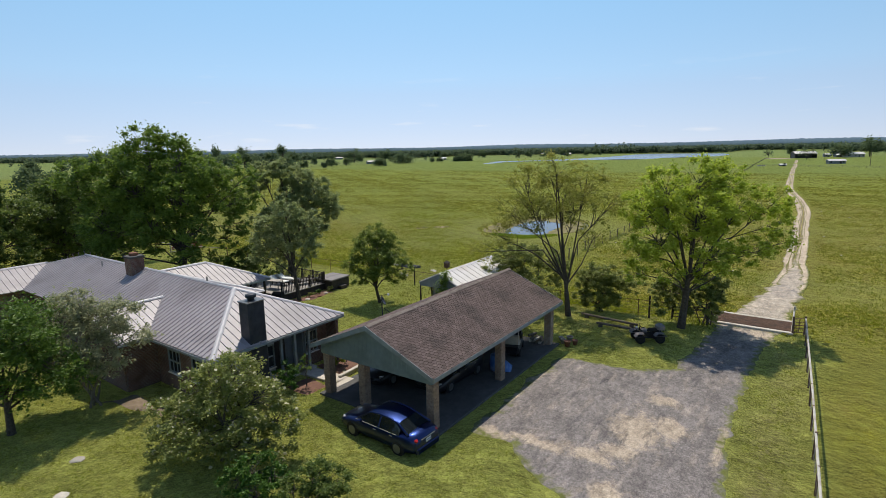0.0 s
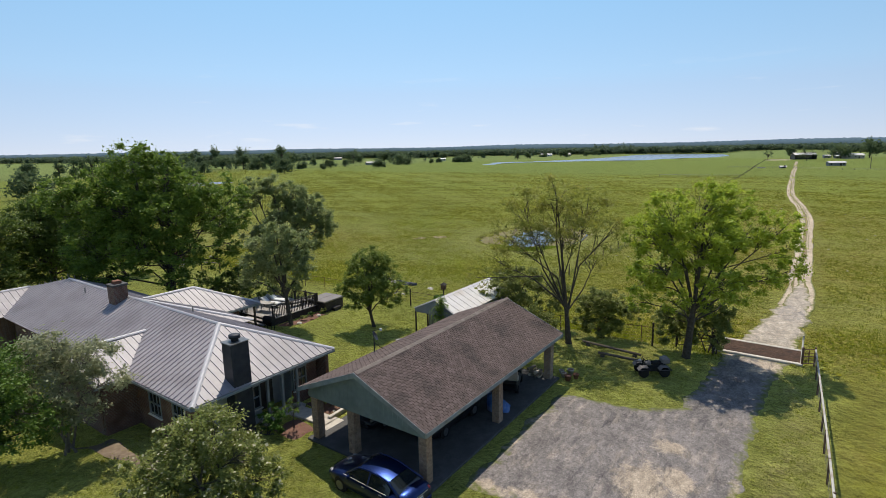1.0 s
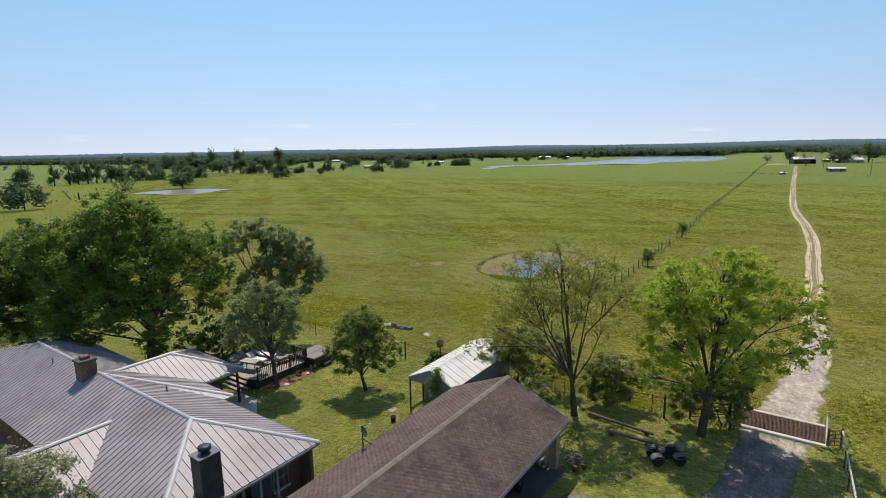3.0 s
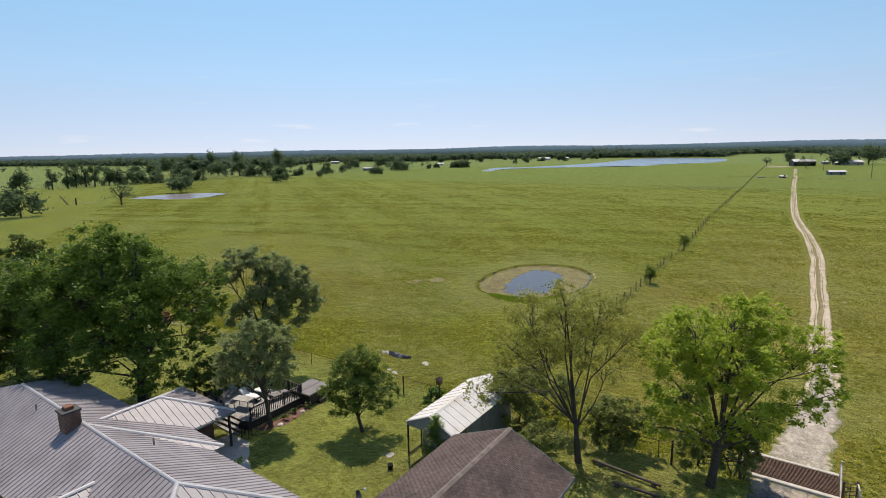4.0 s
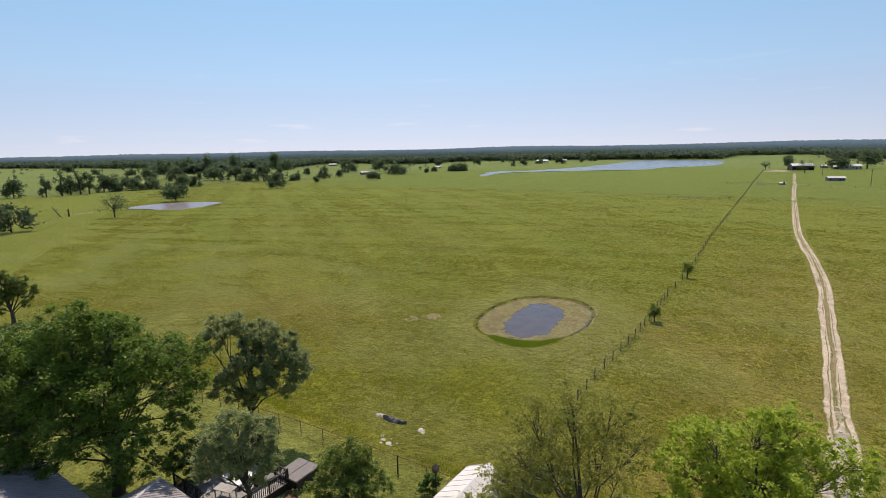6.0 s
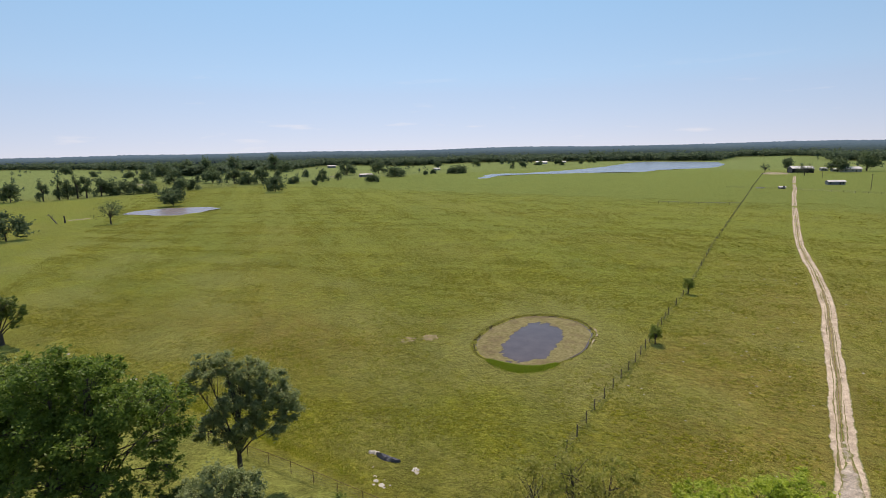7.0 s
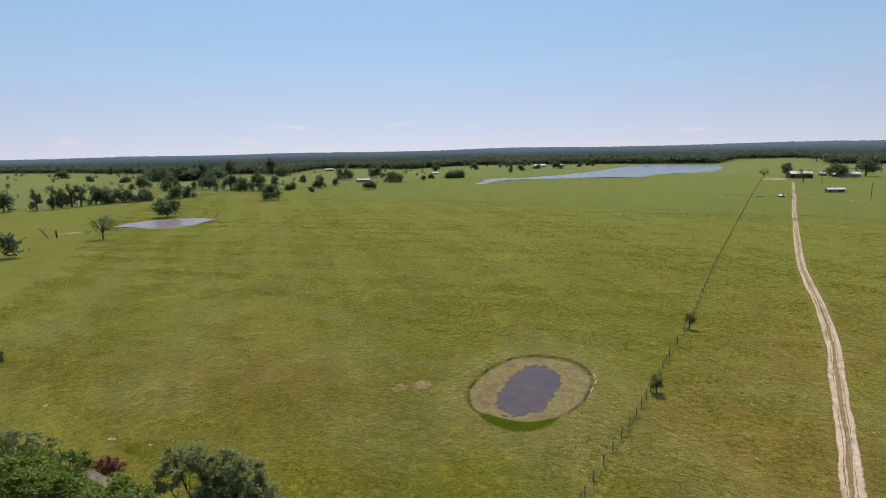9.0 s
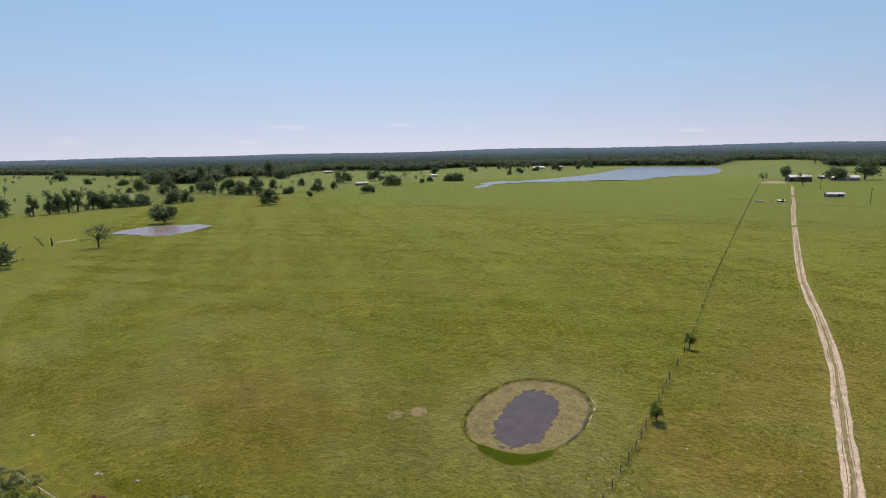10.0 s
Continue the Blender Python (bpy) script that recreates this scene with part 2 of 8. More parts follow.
def ground_mat():
    """Pasture and mown lawn, by the sheet's own lawn and dry masks."""
    m, nt, bsdf = base_mat("pasture_and_lawn")
    broad = noise_fac(nt, 0.035, 8.0, 0.38, 0.62)
    mid = noise_fac(nt, 0.22, 7.0, 0.38, 0.64)
    fine = noise_fac(nt, 1.7, 8.0, 0.34, 0.68, rough=0.72)
    grain = noise_fac(nt, 9.0, 5.0, 0.3, 0.7, rough=0.75)
    field = mixer(nt, broad, (0.074, 0.098, 0.010), (0.122, 0.132, 0.011))
    field = mixer(nt, mid, field, (0.092, 0.090, 0.013))
    streak = noise_fac(nt, 0.012, 6.0, 0.46, 0.66, stretch=(1, 2.2, 1))
    field = mixer(nt, streak, field, (0.128, 0.108, 0.017))
    # drifts of yellow flowers, umber stalks and rank green
    field = mixer(nt, noise_fac(nt, 0.07, 9.0, 0.49, 0.63, rough=0.78), field, (0.184, 0.173, 0.009))
    field = mixer(nt, ramp(nt, fine, 0.0, 1.5), field, (0.172, 0.172, 0.010))
    field = mixer(nt, noise_fac(nt, 0.45, 9.0, 0.53, 0.66, rough=0.8), field, (0.066, 0.064, 0.012))
    field = mixer(nt, noise_fac(nt, 0.16, 8.0, 0.55, 0.66, rough=0.75, stretch=(1, 1.5, 1)), field, (0.060, 0.088, 0.010))
    field = mixer(nt, noise_fac(nt, 0.11, 8.0, 0.57, 0.69, rough=0.7, stretch=(1.4, 1, 1)), field, (0.105, 0.080, 0.018))
    field = mixer(nt, ramp(nt, grain, 0.35, 1.4), field, (0.055, 0.065, 0.012))
    um = nt.nodes.new("ShaderNodeAttribute")
    um.attribute_name = "umber"
    ua = nt.nodes.new("ShaderNodeMath")
    ua.operation = "MULTIPLY"
    nt.links.new(um.outputs["Fac"], ua.inputs[0])
    nt.links.new(noise_fac(nt, 0.35, 8.0, 0.3, 0.54, rough=0.75), ua.inputs[1])
    field = mixer(nt, ua.outputs[0], field, (0.138, 0.094, 0.022))
    sh = nt.nodes.new("ShaderNodeAttribute")
    sh.attribute_name = "short"
    grazed_fac = nt.nodes.new("ShaderNodeMath")
    grazed_fac.operation = "MULTIPLY"
    nt.links.new(sh.outputs["Fac"], grazed_fac.inputs[0])
    nt.links.new(noise_fac(nt, 0.3, 7.0, 0.2, 0.52), grazed_fac.inputs[1])
    field = mixer(nt, grazed_fac.outputs[0], field, mixer(nt, fine, (0.128, 0.125, 0.030), (0.155, 0.142, 0.044)))
    lawn = mixer(nt, mid, (0.136, 0.160, 0.034), (0.172, 0.182, 0.044))
    lawn = mixer(nt, fine, lawn, (0.205, 0.210, 0.054))
    lawn = mixer(nt, noise_fac(nt, 0.8, 9.0, 0.52, 0.75, rough=0.78), lawn, (0.088, 0.098, 0.024))
    lawn = mixer(nt, ramp(nt, grain, 0.45, 1.4), lawn, (0.06, 0.08, 0.016))
    dry = mixer(nt, fine, (0.21, 0.17, 0.09), (0.145, 0.12, 0.05))
    at = nt.nodes.new("ShaderNodeAttribute")
    at.attribute_name = "cover"
    sep = nt.nodes.new("ShaderNodeSeparateColor")
    nt.links.new(at.outputs[0], sep.inputs[0])
    col = mixer(nt, sep.outputs[0], field, lawn)
    # pasture beyond the hedge with pale grey haze painted in, greener pasture beyond the cross fence
    hazed_pasture = mixer(nt, noise_fac(nt, 0.012, 7.0, 0.4, 0.62), (0.098, 0.114, 0.042), (0.128, 0.136, 0.060))
    hazed_pasture = mixer(nt, noise_fac(nt, 0.05, 7.0, 0.5, 0.66), hazed_pasture, (0.068, 0.086, 0.030))
    col = mixer(nt, sep.outputs[2], col, hazed_pasture)
    greener = mixer(nt, noise_fac(nt, 0.05, 8.0, 0.4, 0.62, rough=0.7), (0.076, 0.090, 0.016), (0.102, 0.110, 0.021))
    col = mixer(nt, at.outputs["Alpha"], greener, col)
    mul = nt.nodes.new("ShaderNodeMath")
    mul.operation = "MULTIPLY"
    nt.links.new(sep.outputs[1], mul.inputs[0])
    nt.links.new(noise_fac(nt, 0.9, 7.0, 0.3, 0.6), mul.inputs[1])
    col = mixer(nt, mul.outputs[0], col, dry)
    for sc, lo, hi in ((0.028, 0.85, 1.15), (0.12, 0.76, 1.24), (0.5, 0.6, 1.4), (1.5, 0.46, 1.54), (4.0, 0.5, 1.5), (11.0, 0.62, 1.38)):
        val = node(nt, "ShaderNodeMapRange", To_Min=lo, To_Max=hi)
        nt.links.new(noise_fac(nt, sc, 7.0, 0.34, 0.66, rough=0.8), val.inputs[0])
        hs = nt.nodes.new("ShaderNodeHueSaturation")
        nt.links.new(val.outputs[0], hs.inputs["Value"])
        nt.links.new(col, hs.inputs["Color"])
        col = hs.outputs[0]
    nt.links.new(col, bsdf.inputs["Base Color"])
    bsdf.inputs["Roughness"].default_value, bsdf.inputs["Specular IOR Level"].default_value = 0.95, 0.02
    bsdf.inputs["Sheen Weight"].default_value, bsdf.inputs["Sheen Roughness"].default_value = 0.9, 0.42
    bsdf.inputs["Sheen Tint"].default_value = (0.85, 0.84, 0.21, 1)
    b = node(nt, "ShaderNodeBump", Strength=0.85, Distance=0.1)
    nt.links.new(noise_fac(nt, 5.0, 6.0, 0.2, 0.8, rough=0.75), b.inputs["Height"])
    b2 = node(nt, "ShaderNodeBump", Strength=0.7, Distance=0.35)
    nt.links.new(noise_fac(nt, 0.9, 7.0, 0.25, 0.75, rough=0.68), b2.inputs["Height"])
    nt.links.new(b.outputs[0], b2.inputs["Normal"])
    nt.links.new(b2.outputs[0], bsdf.inputs["Normal"])
    return m


def worn_mat(name, c1, c2, c3, c4, grass, scale=1.2, patches=False):
    """Gravel or sand that thins out into grass towards the sheet's edge, by its 'edge' mask."""
    m, nt, bsdf = base_mat(name)
    col = mixer(nt, noise_fac(nt, scale * 6, 6.0, 0.3, 0.7, rough=0.7), c1, c2)
    if patches:
        pa = nt.nodes.new("ShaderNodeAttribute")
        pa.attribute_name = "sand"
        pm = nt.nodes.new("ShaderNodeMath")
        nt.links.new(pa.outputs["Fac"], pm.inputs[0])
        nt.links.new(noise_fac(nt, 1.1, 9.0, 0.3, 0.7, rough=0.8, stretch=(1.0, 0.75, 1)), pm.inputs[1])
        col = mixer(nt, noise_fac(nt, 1.1, 7.0, 0.52, 0.72, stretch=(2.2, 0.6, 1)), col, c4)
        col = mixer(nt, ramp(nt, pm.outputs[0], 0.82, 1.2), col, c3)
        col = mixer(nt, noise_fac(nt, 0.7, 8.0, 0.56, 0.7, stretch=(2.6, 0.5, 1), rough=0.7), col, (0.085, 0.08, 0.08))
    else:
        col = mixer(nt, noise_fac(nt, 0.16, 6.0, 0.53, 0.66, stretch=(1.5, 0.8, 1)), col, c3)
        col = mixer(nt, noise_fac(nt, 1.4, 7.0, 0.5, 0.75, stretch=(1.6, 0.7, 1)), col, c4)
    for sc, lo, hi in ((0.9, 0.66, 1.3), (4.0, 0.7, 1.3), (18.0, 0.55, 1.45)):
        val = node(nt, "ShaderNodeMapRange", To_Min=lo, To_Max=hi)
        nt.links.new(noise_fac(nt, sc, 8.0, 0.34, 0.66, stretch=(1.0, 0.7, 1), rough=0.8), val.inputs[0])
        hs = nt.nodes.new("ShaderNodeHueSaturation")
        nt.links.new(val.outputs[0], hs.inputs["Value"])
        nt.links.new(col, hs.inputs["Color"])
        col = hs.outputs[0]
    at = nt.nodes.new("ShaderNodeAttribute")
    at.attribute_name = "edge"
    add = nt.nodes.new("ShaderNodeMath")
    nt.links.new(at.outputs["Fac"], add.inputs[0])
    nt.links.new(noise_fac(nt, 2.2, 7.0, 0.25, 0.75), add.inputs[1])
    gr = mixer(nt, noise_fac(nt, 3, 6.0), grass, tuple(1.5 * v for v in grass))
    col = mixer(nt, ramp(nt, add.outputs[0], 0.62, 1.05), gr, col)
    nt.links.new(col, bsdf.inputs["Base Color"])
    bsdf.inputs["Roughness"].default_value, bsdf.inputs["Specular IOR Level"].default_value = 0.95, 0.15
    b = node(nt, "ShaderNodeBump", Strength=0.6, Distance=0.03)
    nt.links.new(noise_fac(nt, 14.0, 5.0, 0.2, 0.8), b.inputs["Height"])
    nt.links.new(b.outputs[0], bsdf.inputs["Normal"])
    return m


GROUND = ground_mat()
GRAVEL = worn_mat("grey_gravel", (0.125, 0.112, 0.108), (0.235, 0.212, 0.198), (0.37, 0.305, 0.235), (0.29, 0.25, 0.215), (0.10, 0.11, 0.03), patches=True)
SAND = worn_mat("sandy_track", (0.38, 0.30, 0.22), (0.52, 0.43, 0.33), (0.27, 0.21, 0.135), (0.40, 0.33, 0.24), (0.10, 0.11, 0.024))

VERGE = worn_mat("worn_track_grass", (0.20, 0.155, 0.085), (0.28, 0.22, 0.13), (0.15, 0.13, 0.05), (0.24, 0.19, 0.12), (0.10, 0.105, 0.024))


# ---- mesh helpers ----
class Mesh:
    """Vertices and faces of one mesh object."""

    def __init__(self):
        self.v, self.f = [], []

    def add(self, verts, faces):
        k = len(self.v)
        self.v += [tuple(p) for p in verts]
        self.f += [tuple(i + k for i in f) for f in faces]
        return self

    def box(self, c, s, rz=0.0, bev=0.0, m=None):
        """A box about its centre c with full sizes s, its upright and top edges chamfered by bev."""
        hx, hy, hz = s[0] / 2, s[1] / 2, s[2] / 2
        if bev > 0:
            b = min(bev, hx * 0.9, hy * 0.9, hz * 0.9)
            out = [(hx - b, -hy), (hx, -hy + b), (hx, hy - b), (hx - b, hy), (-hx + b, hy), (-hx, hy - b), (-hx, -hy + b), (-hx + b, -hy)]
            inn = [(x - math.copysign(b, x) * (abs(x) > hx - b * 1.01), y - math.copysign(b, y) * (abs(y) > hy - b * 1.01)) for x, y in out]
            v = [(x, y, -hz) for x, y in out] + [(x, y, hz - b) for x, y in out] + [(x, y, hz) for x, y in inn]
            f = [tuple(reversed(range(8))), tuple(range(16, 24))]
            for k in (0, 8):
                f += [(k + i, k + (i + 1) % 8, k + 8 + (i + 1) % 8, k + 8 + i) for i in range(8)]
        else:
            v = [(x, y, z) for z in (-hz, hz) for y in (-hy, hy) for x in (-hx, hx)]
            f = [(0, 2, 3, 1), (4, 5, 7, 6), (0, 1, 5, 4), (1, 3, 7, 5), (3, 2, 6, 7), (2, 0, 4, 6)]
        ca, sa = math.cos(rz), math.sin(rz)
        v = [(c[0] + x * ca - y * sa, c[1] + x * sa + y * ca, c[2] + z) for x, y, z in v]
        if m is not None:
            v = [m @ Vector(p) for p in v]
        return self.add(v, f)

    def tube(self, pts, radii, n=6, cap=True):
        """A tapered tube along points."""
        pts = [Vector(p) for p in pts]
        ring = []
        side = None
        for i, p in enumerate(pts):
            d = (pts[min(i + 1, len(pts) - 1)] - pts[max(i - 1, 0)]).normalized()
            if side is None or abs(d.dot(side)) > 0.98:
                side = d.orthogonal().normalized()
            side = (side - d * side.dot(d)).normalized()
            up = d.cross(side)
            r = radii[i] if isinstance(radii, (list, tuple)) else radii
            ring.append([p + (side * math.cos(a) + up * math.sin(a)) * r for a in (2 * math.pi * k / n for k in range(n))])
        v = [q for r in ring for q in r]
        f = [(i * n + k, i * n + (k + 1) % n, (i + 1) * n + (k + 1) % n, (i + 1) * n + k) for i in range(len(pts) - 1) for k in range(n)]
        if cap:
            f += [tuple(reversed(range(n))), tuple((len(pts) - 1) * n + k for k in range(n))]
        return self.add(v, f)

    def plate(self, poly, thick):
        """A flat polygon (seen anticlockwise from outside) with thickness behind it."""
        p = [Vector(q) for q in poly]
        nrm = (p[1] - p[0]).cross(p[2] - p[0]).normalized()
        n = len(p)
        return self.add(p + [q - nrm * thick for q in p],
                        [tuple(range(n)), tuple(reversed(range(n, 2 * n)))] + [(i, i + n, (i + 1) % n + n, (i + 1) % n) for i in range(n)])

    def lathe(self, profile, c=(0, 0, 0), n=12, sx=1.0, sy=1.0):
        """A turned form: (radius, height) from the bottom up."""
        v = [(c[0] + sx * r * math.cos(2 * math.pi * k / n), c[1] + sy * r * math.sin(2 * math.pi * k / n), c[2] + z) for r, z in profile for k in range(n)]
        f = [(i * n + k, i * n + (k + 1) % n, (i + 1) * n + (k + 1) % n, (i + 1) * n + k) for i in range(len(profile) - 1) for k in range(n)]
        return self.add(v, f + [tuple(reversed(range(n))), tuple((len(profile) - 1) * n + k for k in range(n))])

    def data(self, name, mat, smooth=False):
        me = bpy.data.meshes.new(name)
        me.from_pydata(self.v, [], self.f)
        if mat:
            me.materials.append(mat)
        if smooth:
            me.polygons.foreach_set("use_smooth", [True] * len(me.polygons))
        me.update()
        return me


def part(name, mesh, material, parent, label="", smooth=False):
    ob = new(name, mesh.data(name, material, smooth))
    ob.parent = parent
    if label:
        ob["label"] = label
    return ob


def thing(name, label, category, at=(0, 0, 0), rz=0.0, group="", kind=""):
    ob = new(name)
    ob.empty_display_size = 0.2
    ob.matrix_basis = pose(*at, 0, 0, rz)
    return tagged(ob, label, category, group, kind)


def solid(name, mesh, material, label, category, kind="", smooth=False, group=""):
    return tagged(new(name, mesh.data(name, material, smooth)), label, category, group, kind)


def np_mesh(name, verts, faces, mat, smooth=False, attrs=None):
    me = bpy.data.meshes.new(name)
    verts, faces = np.asarray(verts, np.float32), np.asarray(faces, np.int32)
    k = faces.shape[1]
    me.vertices.add(len(verts))
    me.vertices.foreach_set("co", verts.ravel())
    me.loops.add(faces.size)
    me.loops.foreach_set("vertex_index", faces.ravel())
    me.polygons.add(len(faces))
    me.polygons.foreach_set("loop_start", np.arange(0, faces.size, k, dtype=np.int32))
    if smooth:
        me.polygons.foreach_set("use_smooth", np.ones(len(faces), bool))
    me.materials.append(mat)
    for an, (kind, values) in (attrs or {}).items():
        a = me.attributes.new(an, kind, "POINT")
        a.data.foreach_set("color" if kind == "FLOAT_COLOR" else "value", np.asarray(values, np.float32).ravel())
    me.update(calc_edges=True)
    me.validate()
    return me


# ---- terrain ----
def sstep(a, b, v):
    s = np.clip((v - a) / (b - a), 0, 1)
    return s * s * (3 - 2 * s)


def wave(x, y, s, k):
    """Smooth made-up undulation in -1..1."""
    return (np.sin(x / s + 1.7 * k) * np.cos(y / (1.3 * s) - 0.9 * k) + np.sin((x * 0.6 + y * 0.8) / (0.61 * s) + k) + np.cos((x * 0.35 - y) / (0.47 * s) + 2.1 * k)) / 3


POND = (-25.3, 63.4, 7.95, 11.6, 0.06, 2.25)     # centre, half width, half length, turn, squareness


def in_pond(x, y):
    cx, cy, a, b, th, n = POND
    u, v = (x - cx) * math.cos(th) + (y - cy) * math.sin(th), (y - cy) * math.cos(th) - (x - cx) * math.sin(th)
    return ((np.abs(u) / a) ** n + (np.abs(v) / b) ** n + 1e-9) ** (1 / n) * (1 + 0.03 * wave(x, y, 2.3, 2))


def on_shore(ang, r):
    """Places round the pond at r times its outline."""
    cx, cy, a, b, th, n = POND
    c, q = np.cos(ang), np.sin(ang)
    u, v = r * a * np.sign(c) * np.abs(c) ** (2 / n), r * b * np.sign(q) * np.abs(q) ** (2 / n)
    return cx + u * math.cos(th) - v * math.sin(th), cy + u * math.sin(th) + v * math.cos(th)


def ground_z(x, y):
    x, y = np.asarray(x, float), np.asarray(y, float)
    d = np.hypot(np.maximum(np.maximum(-42 - x, x - 2), 0), np.maximum(np.maximum(-12 - y, y - 16), 0))
    z = -0.45 * sstep(0, 9, d) - 0.4 * sstep(9, 50, d) - 3.2 * sstep(60, 350, d)
    r = np.hypot(x, y)
    z = z + 17 * sstep(1700, 4500, r) * (1 + 0.25 * wave(x, y, 900, 1)) + 0.05 * wave(x, y, 9, 3) * sstep(14, 40, d)
    p = in_pond(x, y)
    z = z + 0.12 * np.exp(-((p - 1.06) / 0.06) ** 2) - 0.55 * sstep(1.02, 0.86, p)
    # beds of the far pond and of the lake
    z = z - 0.8 * sstep(2, -2, far_pond(x, y)) - 1.2 * sstep(6, -10, lake_edge(x, y))
    return z


FAR_POND = [(-297, 128), (-305, 138), (-306, 153), (-299, 163), (-287, 172), (-273, 171.5), (-269, 162), (-260, 148), (-258, 141), (-263, 133), (-283, 131.5), (-293, 128)]


def far_pond(x, y):
    return poly_edge(x, y, FAR_POND) + 0.7 * wave(x, y, 2.4, 6)


LAKE = [(-312, 529), (-340, 613), (-305, 612), (-283, 685), (-274, 750), (-272, 848), (-280, 981), (-291, 1096), (-276, 1140), (-210, 1138), (-169, 1116), (-135, 1087), (-106, 940), (-106, 830), (-124, 797), (-147, 766), (-157, 743), (-167, 675), (-202, 662), (-232, 635), (-262, 610), (-290, 587), (-301, 550), (-285, 506), (-288, 490)]


def poly_edge(x, y, poly):
    """Signed distance to a polygon: inside is negative."""
    x, y = np.asarray(x, float), np.asarray(y, float)
    best, inside = np.full(np.broadcast(x, y).shape, 1e18), np.zeros(np.broadcast(x, y).shape, bool)
    for (x0, y0), (x1, y1) in zip(poly, poly[1:] + poly[:1]):
        ex, ey = x1 - x0, y1 - y0
        t = np.clip(((x - x0) * ex + (y - y0) * ey) / (ex * ex + ey * ey), 0, 1)
        best = np.minimum(best, (x - x0 - t * ex) ** 2 + (y - y0 - t * ey) ** 2)
        cross = ((y0 > y) != (y1 > y)) & (x < (x1 - x0) * (y - y0) / ((y1 - y0) if y1 != y0 else 1e-9) + x0)
        inside ^= cross
    return np.sqrt(best) * np.where(inside, -1, 1)


def lake_edge(x, y):
    return poly_edge(x, y, LAKE) + 4 * wave(x, y, 11, 4)


def gz(x, y):
    return float(ground_z(x, y))


def spaced(lo, hi, step, far):
    a = list(np.arange(lo, hi + 1e-6, step))
    d, up, dn = step, hi, lo
    while up < far:
        d *= 1.09
        up, dn = up + d, dn - d
        a = [max(dn, -far)] + a + [min(up, far)]
    return np.array(a)


gx, gy = spaced(-62, 30, 1.0, 4950), spaced(-26, 100, 1.0, 4950)
GX, GY = np.meshgrid(gx, gy)
GZ = ground_z(GX, GY)
nx, ny = len(gx), len(gy)
idx = np.arange(nx * ny).reshape(ny, nx)
quads = np.stack([idx[:-1, :-1], idx[:-1, 1:], idx[1:, 1:], idx[1:, :-1]], -1).reshape(-1, 4)
yard = sstep(2.0, -1.0, poly_edge(GX, GY, [(-60, -30), (13.4, -30), (13.3, 24), (7, 24.4), (3.5, 22), (-17, 20.6), (-28, 20), (-44, 18.3), (-60, 17.2)]) + 0.6 * wave(GX, GY, 2.1, 5))
pond_d = in_pond(GX, GY)
short = sstep(2.1, 1.25, pond_d + 0.25 * wave(GX, GY, 4, 6)) + 0.8 * np.exp(-(((GX + 14) / 4) ** 2 + ((GY - 50) / 9) ** 2)) + 0.7 * np.exp(-(((GX + 40) / 9) ** 2 + ((GY - 52) / 4) ** 2)) + 0.6 * np.exp(-(((GX + 26) / 12) ** 2 + ((GY - 86) / 6) ** 2))
short = short + 0.7 * sstep(-0.1, 0.6, wave(GX, GY, 7, 11)) * sstep(22, 26, GY) * sstep(95, 70, GY)
short = np.clip(short, 0, 1) * sstep(0.97, 1.05, pond_d)
dry = 0.3 * sstep(1.3, 1.05, pond_d) * sstep(0.98, 1.08, pond_d) + 0.55 * np.exp(-(((GX + 12.5) / 3) ** 2 + ((GY - 53) / 6) ** 2))
dry += 0.9 * np.exp(-((GX - 12.2) / 0.9) ** 2) * (GY > 2) * (GY < 23) + 0.9 * np.exp(-(((GX + 12) / 3.0) ** 2 + ((GY + 5.6) / 1.2) ** 2))
dry += 0.65 * np.exp(-(((GX - 2) / 5) ** 2 + ((GY - 18) / 3.5) ** 2))
dry += 0.8 * np.exp(-(((GX + 9.5) / 2.0) ** 2 + ((GY - 12) / 1.2) ** 2)) + 0.5 * np.exp(-((GY - 21.3) / 1.0) ** 2) * (GX > -14) * (GX < 6)
for px, py, ps in ((-38.6, 54.9, 1.3), (-40.8, 52.5, 1.1), (-13.2, 58.5, 0.8)):
    dry += 1.2 * np.exp(-(((GX - px) ** 2 + (GY - py) ** 2) / ps ** 2))
# mask of the far pasture whose colour carries the haze
hedge_x = np.interp(GY, [100, 172, 300, 430, 520, 600, 690], [-470, -452, -456, -425, -430, -400, -330])
beyond = sstep(-4, 14, hedge_x - GX) * (GY > 40) + sstep(690, 760, GY)
green = sstep(-4, 8, GY - np.interp(GX, [-300, -227, -118, -24, 0], [330, 318, 311, 297, 290]) + 6 * wave(GX, GY, 22, 3)) * (1 - np.clip(beyond, 0, 1))
cover = np.stack([yard, np.clip(dry, 0, 1), np.clip(beyond, 0, 1), 1 - green], -1).reshape(-1, 4)
umber = 0.35 * np.exp(-((GX + 62) / 45) ** 2 - ((GY - 48) / 30) ** 2) + 1.0 * np.exp(-((GX - 26) / 24) ** 2 - ((GY - 70) / 70) ** 2) + 0.9 * np.exp(-((GX - 1) / 11) ** 2 - ((GY - 70) / 45) ** 2)
umber = np.clip(1.25 * umber + 0.45 * wave(GX, GY, 13, 8) + 0.4 * wave(GX, GY, 33, 2), 0, 1)
ground = new("ground", np_mesh("ground", np.stack([GX, GY, GZ], -1).reshape(-1, 3), quads, GROUND, True, {"cover": ("FLOAT_COLOR", cover), "umber": ("FLOAT", umber.ravel()), "short": ("FLOAT", short.ravel())}))
tagged(ground, "yellow-green pasture and mown lawn reaching the horizon", "ground", kind="structure")


